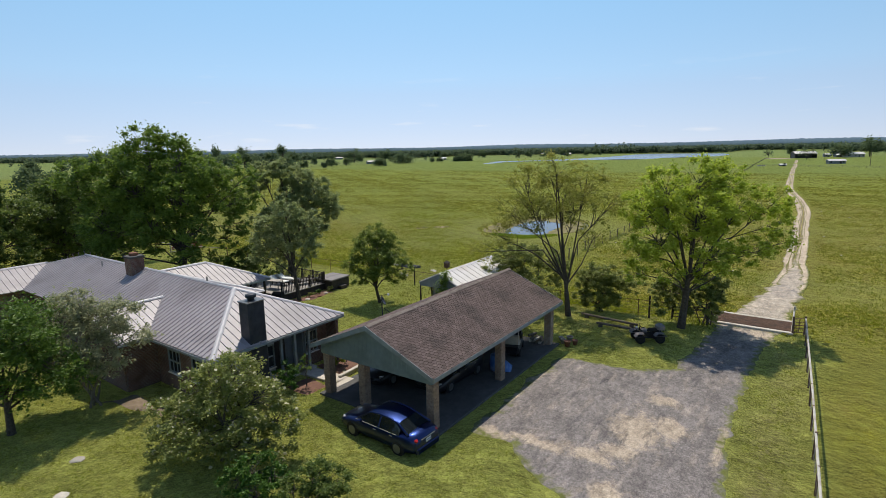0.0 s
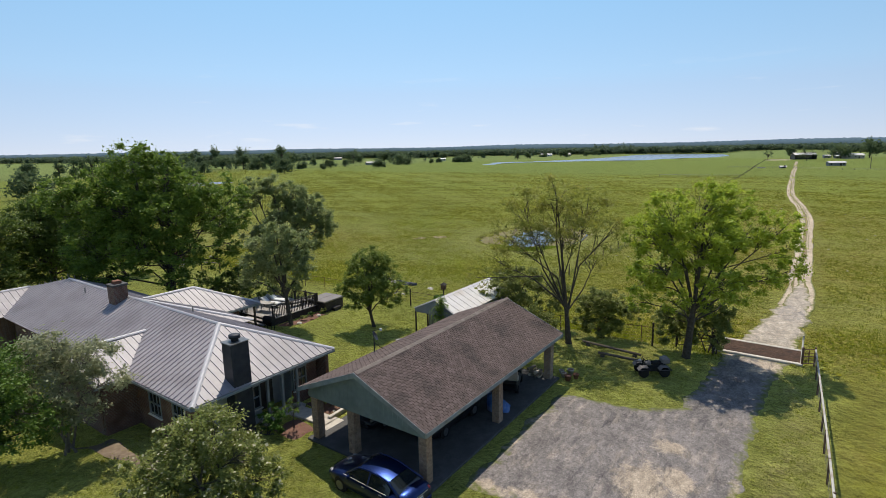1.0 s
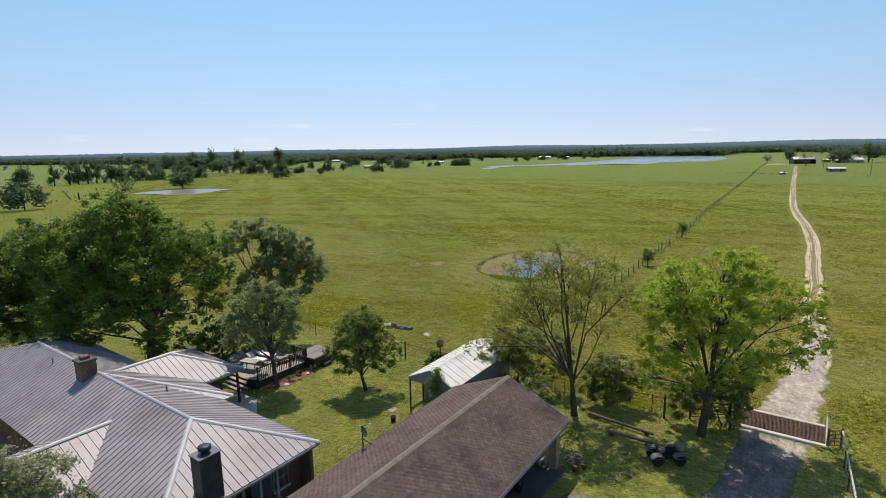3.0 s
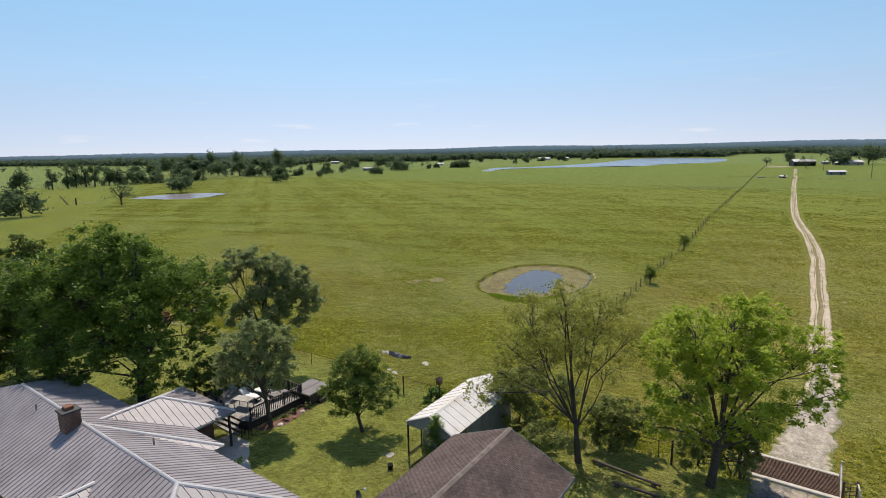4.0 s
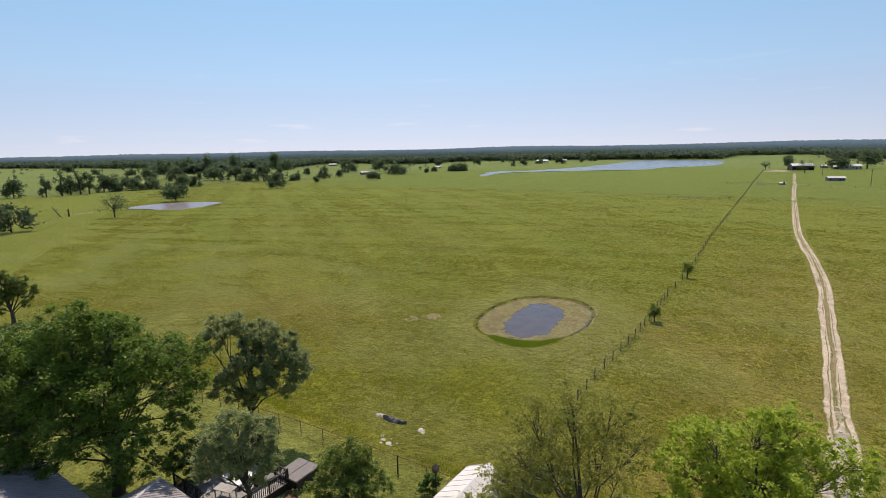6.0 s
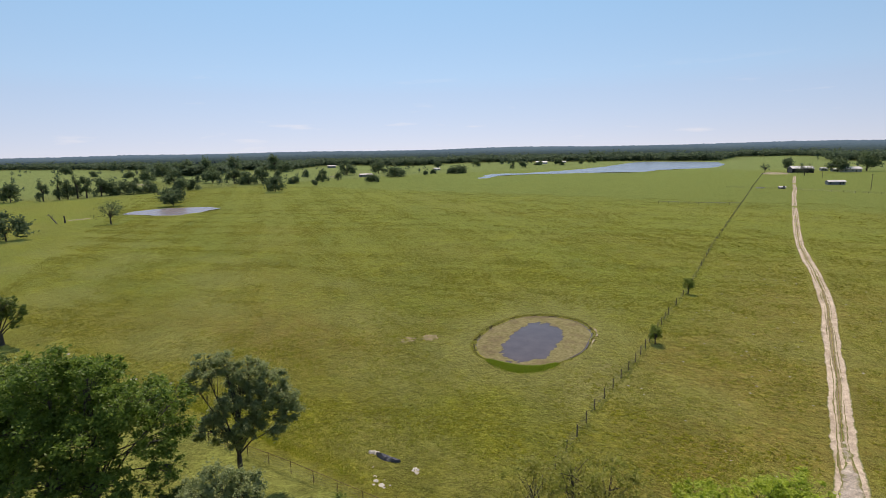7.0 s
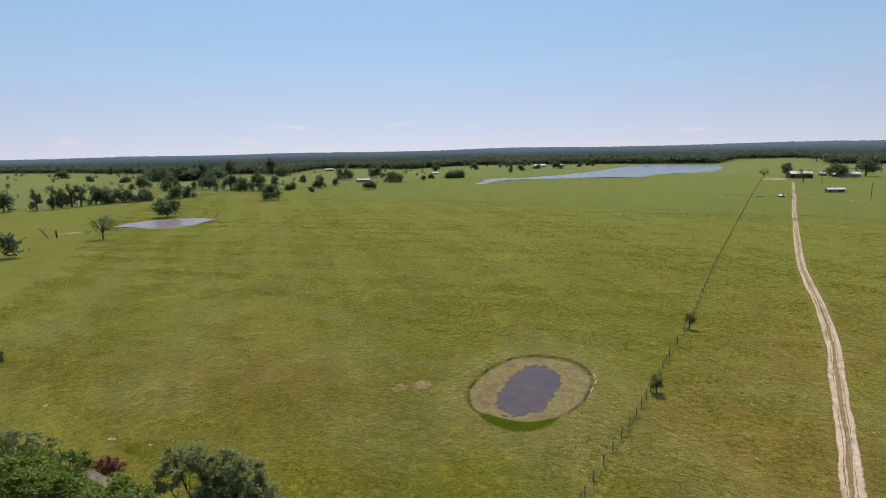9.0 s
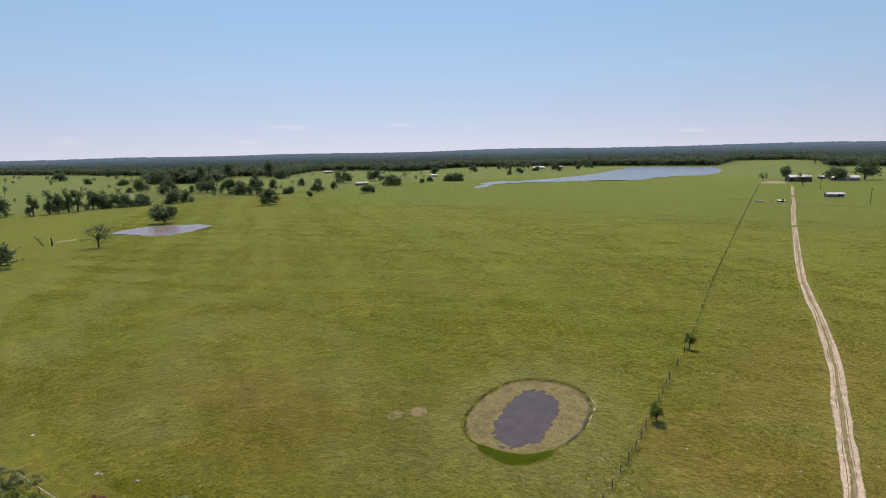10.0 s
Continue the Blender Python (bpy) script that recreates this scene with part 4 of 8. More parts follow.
def build_carport():
    c = thing("carport", "open brick-pillared carport with a brown shingle gable roof", "carport")
    ex, wx, rx, rz, ez, y0, y1 = 0.6, -6.93, -3.17, 4.36, 2.75, -0.6, 12.85
    th = 0.1
    deckE = part("roof", Mesh().plate([(ex, y0, ez), (ex, y1, ez), (rx, y1, rz), (rx, y0, rz)], th), DECKING, c)
    deckW = part("roof", Mesh().plate([(wx, y1, ez), (wx, y0, ez), (rx, y0, rz), (rx, y1, rz)], th), DECKING, c)
    # fascia and rakes
    for x in (ex, wx):
        part("fascia", Mesh().box((x + (0.015 if x > 0 else -0.015), (y0 + y1) / 2, ez - 0.1), (0.03, y1 - y0 + 0.04, 0.2), bev=0.005), FASCIA, c)
    for y in (y0 - 0.02, y1 + 0.02):
        for x in (ex, wx):
            a, b = Vector((x, y, ez)), Vector((rx, y, rz))
            dy = 0.03 if y > 0 else -0.03
            m = Mesh().add([a + Vector((0, 0, 0.02)), b + Vector((0, 0, 0.02)), b - Vector((0, 0, 0.22)), a - Vector((0, 0, 0.2))] + [q + Vector((0, dy, 0)) for q in (a + Vector((0, 0, 0.02)), b + Vector((0, 0, 0.02)), b - Vector((0, 0, 0.22)), a - Vector((0, 0, 0.2)))],
                           [(0, 1, 2, 3), (7, 6, 5, 4), (0, 4, 5, 1), (1, 5, 6, 2), (2, 6, 7, 3), (3, 7, 4, 0)])
            part("rake_board", m, FASCIA, c)
    # gable panels of upright boards over a header beam
    for y in (-0.28, 12.55):
        x = -6.55
        while x < 0.24:
            zt = rz - 0.16 - abs(x + 0.13 - rx) * (rz - ez) / (ex - rx)
            if zt > 2.52:
                part("board", Mesh().box((x + 0.13, y, (2.46 + zt) / 2), (0.255, 0.03, zt - 2.46)), GABLE, c)
            x += 0.26
        part("beam", Mesh().box((-3.16, y + 0.06, 2.4), (6.9, 0.12, 0.26), bev=0.01), GABLE, c)
    for x in (0.05, -6.38):
        part("beam", Mesh().box((x, 6.12, 2.43), (0.16, 12.3, 0.24), bev=0.01), FASCIA, c)
    ceil = Mesh().box((-3.16, 6.12, 2.53), (6.7, 12.5, 0.03))
    part("ceiling_board", ceil, WOOD_POST, c)
    # pillars
    for x, y in ((0.05, 0.05), (0.05, 6.0), (0.05, 12.15), (-4.0, 0.05), (-6.4, 0.05), (-6.4, 6.0), (-6.4, 12.15)):
        near = y < 1 or (x > 0 and y < 7)
        pl = part("pillar", Mesh().box((x, y, 1.2), (0.36, 0.36, 2.2) if near else (0.42, 0.42, 2.2)), MORTAR if near else BRICKWORK_TAN, c, "tan brick pillar")
        pieces.append((pl, x, y))
    part("slab", Mesh().box((-3.1, 6.1, 0.03), (7.4, 12.9, 0.14), bev=0.02), CONCRETE, c, "grey concrete floor slab")
    # ridge shingles
    y = y0 + 0.05
    while y < y1 - 0.15:
        part("ridge_shingle", Mesh().add([(rx - 0.15, y, rz - 0.045), (rx, y, rz + 0.02), (rx + 0.15, y, rz - 0.045), (rx - 0.15, y + 0.3, rz - 0.03), (rx, y + 0.3, rz + 0.04), (rx + 0.15, y + 0.3, rz - 0.03)],
                                         [(0, 1, 4, 3), (1, 2, 5, 4), (3, 4, 5), (2, 1, 0)]), SHINGLE_PALE, c)
        y += 0.22
    # shingle tabs: single ones on the near stretch of the eastern slope, the rest as one sheet of tabs
    tab, course = 0.27, 0.155
    run = math.hypot(ex - rx, rz - ez)
    def tab_mesh(bm, sgn, k, y, w):
        s0, s1 = k * course, k * course + course * 1.25
        dx, dz = (rx - ex) / run, (rz - ez) / run
        lift = 0.016
        nx_, nz_ = (rz - ez) / run, (ex - rx) / run
        def at(s, h, yy):
            px = ex + dx * s + nx_ * h
            return ((px if sgn > 0 else 2 * rx - px), yy, ez + dz * s + nz_ * h)
        v = [at(s0, lift + 0.004, y), at(s0, lift + 0.004, y + w), at(s1, 0.004, y + w), at(s1, 0.004, y), at(s0, -0.002, y), at(s0, -0.002, y + w)]
        bm.add(v, [(0, 1, 2, 3), (4, 5, 1, 0), (4, 0, 3), (5, 2, 1)] if sgn > 0 else [(3, 2, 1, 0), (0, 1, 5, 4), (3, 0, 4), (1, 2, 5)])
    n_course = int(run / course)
    singles = 0
    for sgn, deck in ((1, deckE), (-1, deckW)):
        rest = Mesh()
        for k in range(n_course):
            y = y0 - (k % 2) * tab / 2
            while y < y1 - 0.02:
                a, b = max(y, y0), min(y + tab - 0.02, y1)
                if b - a > 0.04:
                    jog = rnd.uniform(-0.006, 0.006)
                    if sgn > 0 and singles < 300 and 0 <= y < 4.2:
                        one = Mesh()
                        tab_mesh(one, sgn, k + jog / course, a, b - a)
                        tabs.append((deck, one))
                        singles += 1
                    else:
                        tab_mesh(rest, sgn, k + jog / course, a, b - a)
                y += tab
        tagged(part("shingle_field", rest, SHINGLE_MASS, deck), kind="stuff")
    return c


pieces, tabs = [], []
SHINGLE_PALE = surf("ridge_shingle", (0.15, 0.125, 0.108), (0.205, 0.172, 0.15), 5, None, 0.5, 0.95, obj=0.15, bump=0.4, bscale=120)
carport = build_carport()


def build_sedan(label, paint, at, rz, group=""):
    """A four-door saloon; its nose points to -x, its base centre is the origin."""
    c = thing("car", label, "car", at, rz, group)
    c.matrix_basis = c.matrix_basis @ Matrix.Diagonal((0.98, 0.96, 0.94, 1))
    # stations: x, half width at the sill, at the belt, belt height, hood/deck crown height
    st = [(-2.26, 0.50, 0.58, 0.52, 0.58), (-2.18, 0.68, 0.74, 0.60, 0.68), (-1.95, 0.80, 0.83, 0.68, 0.78), (-1.5, 0.85, 0.87, 0.76, 0.87), (-0.95, 0.86, 0.885, 0.86, 0.95), (-0.3, 0.865, 0.89, 0.90, 0.93),
          (0.6, 0.865, 0.89, 0.92, 0.95), (1.3, 0.86, 0.885, 0.95, 0.99), (1.75, 0.84, 0.86, 0.97, 1.06), (2.1, 0.80, 0.80, 0.93, 1.05), (2.25, 0.70, 0.72, 0.80, 0.92), (2.28, 0.62, 0.64, 0.62, 0.68)]
    v, f = [], []
    for x, ws, wb, hb, hc in st:
        lo = 0.2 if -2.1 < x < 2.1 else 0.28
        half = [(0.0, lo), (ws * 0.9, lo), (ws, lo + 0.1), (wb + 0.01, 0.5), (wb, hb - 0.06), (wb - 0.05, hb), (wb * 0.62, hc - 0.02), (0.0, hc)]
        v += [(x, y, z) for y, z in half] + [(x, -y, z) for y, z in reversed(half[1:-1])]
    n = 14
    for i in range(len(st) - 1):
        f += [(i * n + k, i * n + (k + 1) % n, (i + 1) * n + (k + 1) % n, (i + 1) * n + k) for k in range(n)]
    f += [tuple(reversed(range(n))), tuple((len(st) - 1) * n + k for k in range(n))]
    body = part("body", Mesh().add([(x, -y, z) for x, y, z in v], f), paint, c, "", True)
    # greenhouse: windscreen, side glass, rear glass, roof
    gh = [(-1.05, 0.78, 0.93), (-0.35, 0.60, 1.38), (0.15, 0.60, 1.455), (0.75, 0.59, 1.43), (1.18, 0.56, 1.33), (1.78, 0.70, 1.03)]
    fl, fr_, rl = gh[0], gh[1], gh[5]
    part("windscreen", Mesh().plate([(gh[0][0], -gh[0][1], gh[0][2]), (gh[0][0], gh[0][1], gh[0][2]), (gh[1][0], gh[1][1], gh[1][2]), (gh[1][0], -gh[1][1], gh[1][2])][::-1], 0.02), CAR_GLASS, c)
    part("rear_window", Mesh().plate([(gh[4][0], -gh[4][1], gh[4][2]), (gh[4][0], gh[4][1], gh[4][2]), (gh[5][0], gh[5][1], gh[5][2]), (gh[5][0], -gh[5][1], gh[5][2])][::-1], 0.02), CAR_GLASS, c)
    for s in (-1, 1):
        for x0, x1 in ((-0.92, 0.22), (0.3, 1.42)):
            def top_at(x):
                return np.interp(x, [-0.95, -0.35, 0.15, 0.75, 1.18, 1.6], [0.95, 1.35, 1.40, 1.38, 1.29, 1.07])
            xs = [x0, x0 + 0.35, (x0 + x1) / 2, x1 - 0.25, x1]
            lo = [(x, s * 0.865, 0.935) for x in (x0, x1)]
            hi = [(x, s * (0.865 - 0.25 * (top_at(x) - 0.93) / 0.46), top_at(x)) for x in reversed(xs)]
            poly = lo + hi
            part("side_window", Mesh().plate(poly if s < 0 else poly[::-1], 0.02), CAR_GLASS, c)
        # pillars and roof rail
        rail = [(-1.05, 0.80, 0.93), (-0.37, 0.635, 1.37), (0.15, 0.625, 1.43), (0.75, 0.615, 1.41), (1.18, 0.605, 1.32), (1.82, 0.74, 1.02)]
        part("roof_rail", Mesh().tube([(x, s * y, z) for x, y, z in rail], [0.04, 0.045, 0.045, 0.045, 0.05, 0.06], 6), paint, c, "", True)
        part("pillar", Mesh().tube([(0.26, s * 0.87, 0.93), (0.26, s * 0.63, 1.41)], 0.035, 6), paint, c)
        part("mirror", Mesh().box((-0.72, s * 0.99, 1.0), (0.12, 0.2, 0.13), bev=0.03), paint, c)
        part("door_handle", Mesh().box((0.05, s * 0.905, 0.8), (0.16, 0.03, 0.03), bev=0.008), CHROME, c)
        part("door_handle", Mesh().box((1.0, s * 0.905, 0.82), (0.16, 0.03, 0.03), bev=0.008), CHROME, c)
        part("sill_trim", Mesh().box((0.1, s * 0.875, 0.925), (2.4, 0.02, 0.015)), CHROME, c)
        part("headlight", Mesh().box((-1.98, s * 0.64, 0.655), (0.3, 0.24, 0.1), rz=s * 0.5, bev=0.04), CLEAR_LAMP, c)
        part("tail_light", Mesh().box((2.12, s * 0.64, 0.85), (0.24, 0.22, 0.14), rz=-s * 0.45, bev=0.05), RED_LAMP, c)
    rf = []
    for x, y, z in ((-0.38, 0.62, 1.365), (0.15, 0.615, 1.425), (0.75, 0.605, 1.405), (1.2, 0.59, 1.31)):
        rf += [(x, -y, z), (x, -y * 0.6, z + 0.04), (x, 0, z + 0.05), (x, y * 0.6, z + 0.04), (x, y, z)]
    part("roof", Mesh().add(rf, [(i * 5 + k, (i + 1) * 5 + k, (i + 1) * 5 + k + 1, i * 5 + k + 1) for i in range(3) for k in range(4)][::1]), paint, c, "", True)
    part("cabin", Mesh().box((0.3, 0, 0.85), (2.3, 1.3, 0.5), bev=0.1), RUBBER, c)
    part("bumper", Mesh().box((-2.2, 0, 0.38), (0.2, 1.3, 0.2), bev=0.06), paint, c)
    part("bumper", Mesh().box((2.24, 0, 0.42), (0.16, 1.45, 0.26), bev=0.06), paint, c)
    part("grille", Mesh().box((-2.27, 0, 0.55), (0.04, 0.7, 0.12), bev=0.02), RUBBER, c)
    part("trunk_trim", Mesh().box((2.29, 0, 0.86), (0.03, 0.9, 0.04), bev=0.01), CHROME, c, "bright chrome trim bar")
    pl = part("number_plate", Mesh().box((2.30, 0, 0.72), (0.02, 0.32, 0.16), bev=0.004), WHITE_PAINT, c)
    part("bar", Mesh().box((2.313, 0, 0.72), (0.006, 0.24, 0.05)), TARP_BLUE, pl)
    for x in (-1.33, 1.32):
        for s in (-1, 1):
            arch = Mesh().lathe([(0.36, -0.01), (0.36, 0.03)], (0, 0, 0), 20)
            arch.v = [(x + a, s * (0.80 + h * 2.6), 0.32 + b) for a, b, h in arch.v]
            part("wheel_arch", arch, RUBBER, c)
            w = new("wheel")
            w.parent = c
            w.matrix_basis = pose(x, s * 0.80, 0.315, 90, 0, 0)
            tyre = Mesh().lathe([(0.2, -0.1), (0.29, -0.1), (0.315, -0.07), (0.315, 0.07), (0.29, 0.1), (0.2, 0.1)], (0, 0, 0), 22)
            part("tyre", tyre, RUBBER, w, "", True)
            rim = Mesh().lathe([(0.05, -0.105), (0.21, -0.112), (0.21, 0.112), (0.05, 0.105)], (0, 0, 0), 22)
            part("rim", rim, RUBBER, w)
            sp = Mesh()
            for k in range(7):
                a = 2 * math.pi * k / 7
                for zz in (-0.116, 0.116):
                    sp.box((0.105 * math.cos(a), 0.105 * math.sin(a), zz), (0.19, 0.05, 0.012), rz=a)
            sp.lathe([(0.185, -0.12), (0.205, -0.12), (0.205, 0.12), (0.185, 0.12)], (0, 0, 0), 22)
            part("spokes", sp, ALLOY, w, "silver alloy spokes")
    return c


build_sedan("dark blue four-door saloon car parked on the grass", CAR_BLUE, (-1.25, -1.46, 0.0), -2.3)
build_sedan("black saloon car parked under the carport roof", CAR_BLACK, (-5.1, 3.7, 0.1), 90)
build_sedan("black saloon car parked deeper under the carport roof", CAR_BLACK, (-2.1, 4.6, 0.1), 90)


# ---- water ----
def water_mat(name, deep, rough=0.06, ripple=0.12, scale=2.0):
    m, nt, bsdf = base_mat(name)
    col = mixer(nt, noise_fac(nt, 0.5, 5.0), deep, tuple(1.35 * v for v in deep))
    nt.links.new(col, bsdf.inputs["Base Color"])
    bsdf.inputs["Roughness"].default_value, bsdf.inputs["Specular IOR Level"].default_value = rough, 0.5
    bsdf.inputs["IOR"].default_value = 1.33
    b = node(nt, "ShaderNodeBump", Strength=ripple, Distance=0.05)
    nt.links.new(noise_fac(nt, scale, 3.0, 0.2, 0.8), b.inputs["Height"])
    nt.links.new(b.outputs[0], bsdf.inputs["Normal"])
    return m


WATER = water_mat("murky_pond_water", (0.072, 0.058, 0.056))
MUDDY_WATER = water_mat("muddy_water", (0.17, 0.14, 0.135), 0.25, 0.25, 0.8)
LAKE_WATER = water_mat("lake_water", (0.12, 0.14, 0.155), 0.25, 0.3, 0.7)
ALGAE = surf("algae_mat", (0.125, 0.115, 0.042), (0.235, 0.205, 0.10), 2.6, (0.115, 0.085, 0.05), 0.35, 0.9, bump=0.4, bscale=10, spec=0.08)
BANK = surf("dark_muddy_bank", (0.05, 0.045, 0.022), (0.09, 0.08, 0.035), 2.5, (0.035, 0.03, 0.018), 0.8, 0.95, bump=0.6, bscale=8, spec=0.05)
SANDY = surf("pale_dry_mud", (0.26, 0.225, 0.14), (0.36, 0.31, 0.21), 2.5, (0.16, 0.145, 0.07), 0.8, 0.95, bump=0.4, bscale=8, spec=0.08)

POND_Z = gz(-25.3, 63.4) + 0.43
sheet("water", lambda x, y: (in_pond(x, y) - 0.985) * 8, -37, -12, 46, 80, 0.4, 0.0, WATER, "small round pasture pond with murky brown water", "pond", level=POND_Z)


def algae_edge(x, y):
    u, v = x + 25.1, y - 62.6
    u, v = u * 0.98 + v * 0.17, v * 0.98 - u * 0.17
    hole = 1 - (np.abs(u / 3.75) ** 2.4 + np.abs(v / 8.4) ** 2.4 + 1e-9) ** (1 / 2.4)
    ragged = 0.1 * wave(x, y, 1.3, 3) + 0.06 * wave(x + 3 * wave(y, x, 2, 1), y, 0.53, 6) + 0.05 * wave(x, y + 2 * wave(x, y, 1.7, 4), 0.23, 1)
    return np.maximum((in_pond(x, y) - 0.955) * 8, (hole + ragged) * 4)


tagged(sheet("algae", algae_edge, -37, -12, 44, 80, 0.22, 0.015, ALGAE, "floating mat of pale olive algae on the pond", "algae", level=POND_Z), kind="structure")
# dark cut bank, pale dry mud on the east shore, rank grass on the south shore
sheet("bank", lambda x, y: (np.abs(in_pond(x, y) - 1.0 - 0.02 * wave(x, y, 0.5, 2)) - 0.010 - 0.016 * wave(x, y, 0.8, 7)) * 8, -38, -11, 43, 81, 0.22, 0.05, BANK, "dark trampled mud bank round the pond", "bank")
sheet("bank", lambda x, y: np.maximum((np.abs(in_pond(x, y) - 1.05) - 0.008 - 0.018 * wave(x, y, 0.9, 1)) * 8, np.maximum(-22.5 - x, 62.0 - y) + 0.6 * wave(x, y, 0.7, 4)), -38, -11, 43, 81, 0.25, 0.06, SANDY, "pale dry mud along the eastern shore", "bank")
sheet("water", far_pond, -330, -230, 100, 200, 1.2, 0.0, MUDDY_WATER, "shallow grey pond far out on the pasture", "pond", level=gz(-281, 149) + 0.75)
sheet("water", lambda x, y: np.hypot((x + 290.5) / 2.4, (y - 105) / 5.4) * 4 - 4, -300, -280, 95, 115, 0.8, 0.05, SANDY, "pale dried-out hollow on the pasture", "hollow")
sheet("water", lake_edge, -360, -60, 460, 1270, 6.0, 0.0, LAKE_WATER, "long blue lake beyond the pasture", "lake", level=gz(-200, 900) + 0.95)

DIRT = surf("scraped_dirt", (0.17, 0.145, 0.075), (0.27, 0.215, 0.13), 2.2, (0.13, 0.125, 0.04), 0.9, 0.95, bump=0.5, bscale=12, spec=0.05)
for bx, by, br in ((-38.7, 54.9, 1.25), (-40.8, 52.6, 1.0)):
    sheet("bare_patch", lambda x, y: np.hypot(x - bx, (y - by) * 0.8) - br + 0.45 * wave(x, y, 0.35, 3) + 0.3 * wave(x, y, 0.16, 7), bx - 3, bx + 3, by - 3, by + 3, 0.15, 0.03, DIRT, "pale scraped earth beside the pond", "bare ground", 0.5)

# ---- foliage ----
RIGHT, DEEP = np.array((0.816, 0.578, 0.0)), np.array((-0.578, 0.816, 0.0))


def leaf_quads(centres, size, g, flat=0.35, slim=0.5):
    """Rhombic leaves at centres with random turns."""
    n = len(centres)
    a = g.normal(size=(n, 3))
    a[:, 2] *= 0.6
    a /= np.linalg.norm(a, axis=1)[:, None]
    up = g.normal(size=(n, 3)) + np.array((0, 0, flat * 3))
    b = np.cross(a, up)
    b /= np.linalg.norm(b, axis=1)[:, None] + 1e-9
    L = (size * g.uniform(0.6, 1.35, n))[:, None]
    v = np.stack([centres - a * L * 0.5, centres + b * L * slim * 0.5, centres + a * L * 0.5, centres - b * L * slim * 0.5], 1).reshape(-1, 3)
    return v, np.arange(4 * n).reshape(n, 4)


def tree(name, label, at, trunk_r, fork, lobes, leaf, n_leaf, leaf_size, bark=BARK, seed=1, clump=0.55, stems=1, twigs=5, sag=0.0, group="", flowers=0, twig_r=1.0, category="tree"):
    """A tree or shrub: tapered trunk and limbs to the lobes of its crown, twigs to leaf clumps, leaves.
    lobes: (to the right, deeper, height, radius, upright radius) from the base."""
    g = np.random.default_rng(seed)
    base = np.array((at[0], at[1], gz(at[0], at[1]) - 0.05 if len(at) < 3 else at[2]))
    t = thing(name, label, category, tuple(base), 0, group)
    wood = Mesh()
    centre = [RIGHT * r + DEEP * d + np.array((0, 0, z)) for r, d, z, *_ in lobes]
    rad = [(l[3], l[4] if len(l) > 4 else l[3]) for l in lobes]
    vol = np.array([a * a * b for a, b in rad])
    clumps, size = [], []
    top = max(c[2] for c in centre)
    tops = []
    for s in range(stems):
        off = np.array((0, 0, 0.0)) if stems == 1 else np.append(g.normal(size=2) * 0.22, 0)
        lean = np.array((g.normal() * 0.12, g.normal() * 0.12, 0)) * (1 if stems == 1 else 3.0)
        p0, p1 = off, off + lean * 0.5 + (0, 0, fork * 0.5)
        p2 = off + lean + np.array((0, 0, fork))
        r = trunk_r / math.sqrt(stems)
        wood.tube([p0 - (0, 0, 0.1), p0 + (0, 0, 0.12), p1, p2], [r * 1.5, r * 1.1, r * 0.92, r * 0.8], 8)
        tops.append(p2)
    if stems == 1:
        # leader through the crown
        k = int(np.argmax([c[2] for c in centre]))
        q = [tops[0], tops[0] * 0.5 + centre[k] * 0.5 + g.normal(size=3) * 0.25, centre[k]]
        wood.tube(q, [trunk_r * 0.7, trunk_r * 0.34, trunk_r * 0.1], 6)
    for c, (ra, rb), w in zip(centre, rad, vol / vol.sum()):
        if stems == 1:
            u = g.uniform(0.0, 0.3)
            root = tops[0] * (1 - u) + (tops[0] * 0.5 + centre[k] * 0.5) * u
            if c[2] < fork + 1.5:
                root = tops[0] * g.uniform(0.75, 1.0)
        else:
            root = tops[g.integers(stems)]
        span = np.linalg.norm(c - root)
        mid = root * 0.55 + c * 0.45 + np.array((0, 0, 0.1 * span)) - 0.08 * np.append((c - root)[:2], 0) + g.normal(size=3) * 0.07 * span
        r0 = trunk_r * (0.34 + 0.5 * w) * twig_r
        wood.tube([root, mid, c], [r0, r0 * 0.6, r0 * 0.3], 6)
        m = max(5, int(twigs * ra * ra))
        ends = []
        for _ in range(m):
            d = g.normal(size=3)
            d /= np.linalg.norm(d)
            d[2] = d[2] * 0.9 + 0.1
            rr = g.uniform(0.5, 1.0) ** 0.6
            e = c + d * np.array((ra, ra, rb)) * rr
            u = g.uniform(0.35, 1.0)
            s0 = mid * (1 - u) + c * u
            bend = s0 * 0.5 + e * 0.5 + np.array((0, 0, 0.1 * ra)) + g.normal(size=3) * 0.08 * ra
            e = e - np.array((0, 0, sag * g.uniform(0.2, 1.0)))
            rt = max(0.012, r0 * 0.26)
            wood.tube([s0, bend, e], [rt, rt * 0.6, rt * 0.25], 4, cap=False)
            ends.append(e)
        for e in ends:
            clumps.append(e * 0.92 + c * 0.08)
            size.append((0.2 + 0.17 * ra) * g.uniform(0.6, 1.35))
        for _ in range(int(m * 0.6)):
            d = g.normal(size=3)
            d *= g.uniform(0.35, 0.85) / np.linalg.norm(d)
            clumps.append(c + d * np.array((ra, ra, rb)))
            size.append((0.2 + 0.15 * ra) * g.uniform(0.6, 1.3))
    part("trunk", wood, bark, t)
    clumps = np.array(clumps)
    size = np.array(size) * clump / 0.6
    pick = g.choice(len(clumps), n_leaf, p=size ** 2 / (size ** 2).sum())
    way = g.normal(size=(n_leaf, 3))
    way /= np.linalg.norm(way, axis=1)[:, None]
    way[:, 2] = way[:, 2] * 0.95 + 0.1
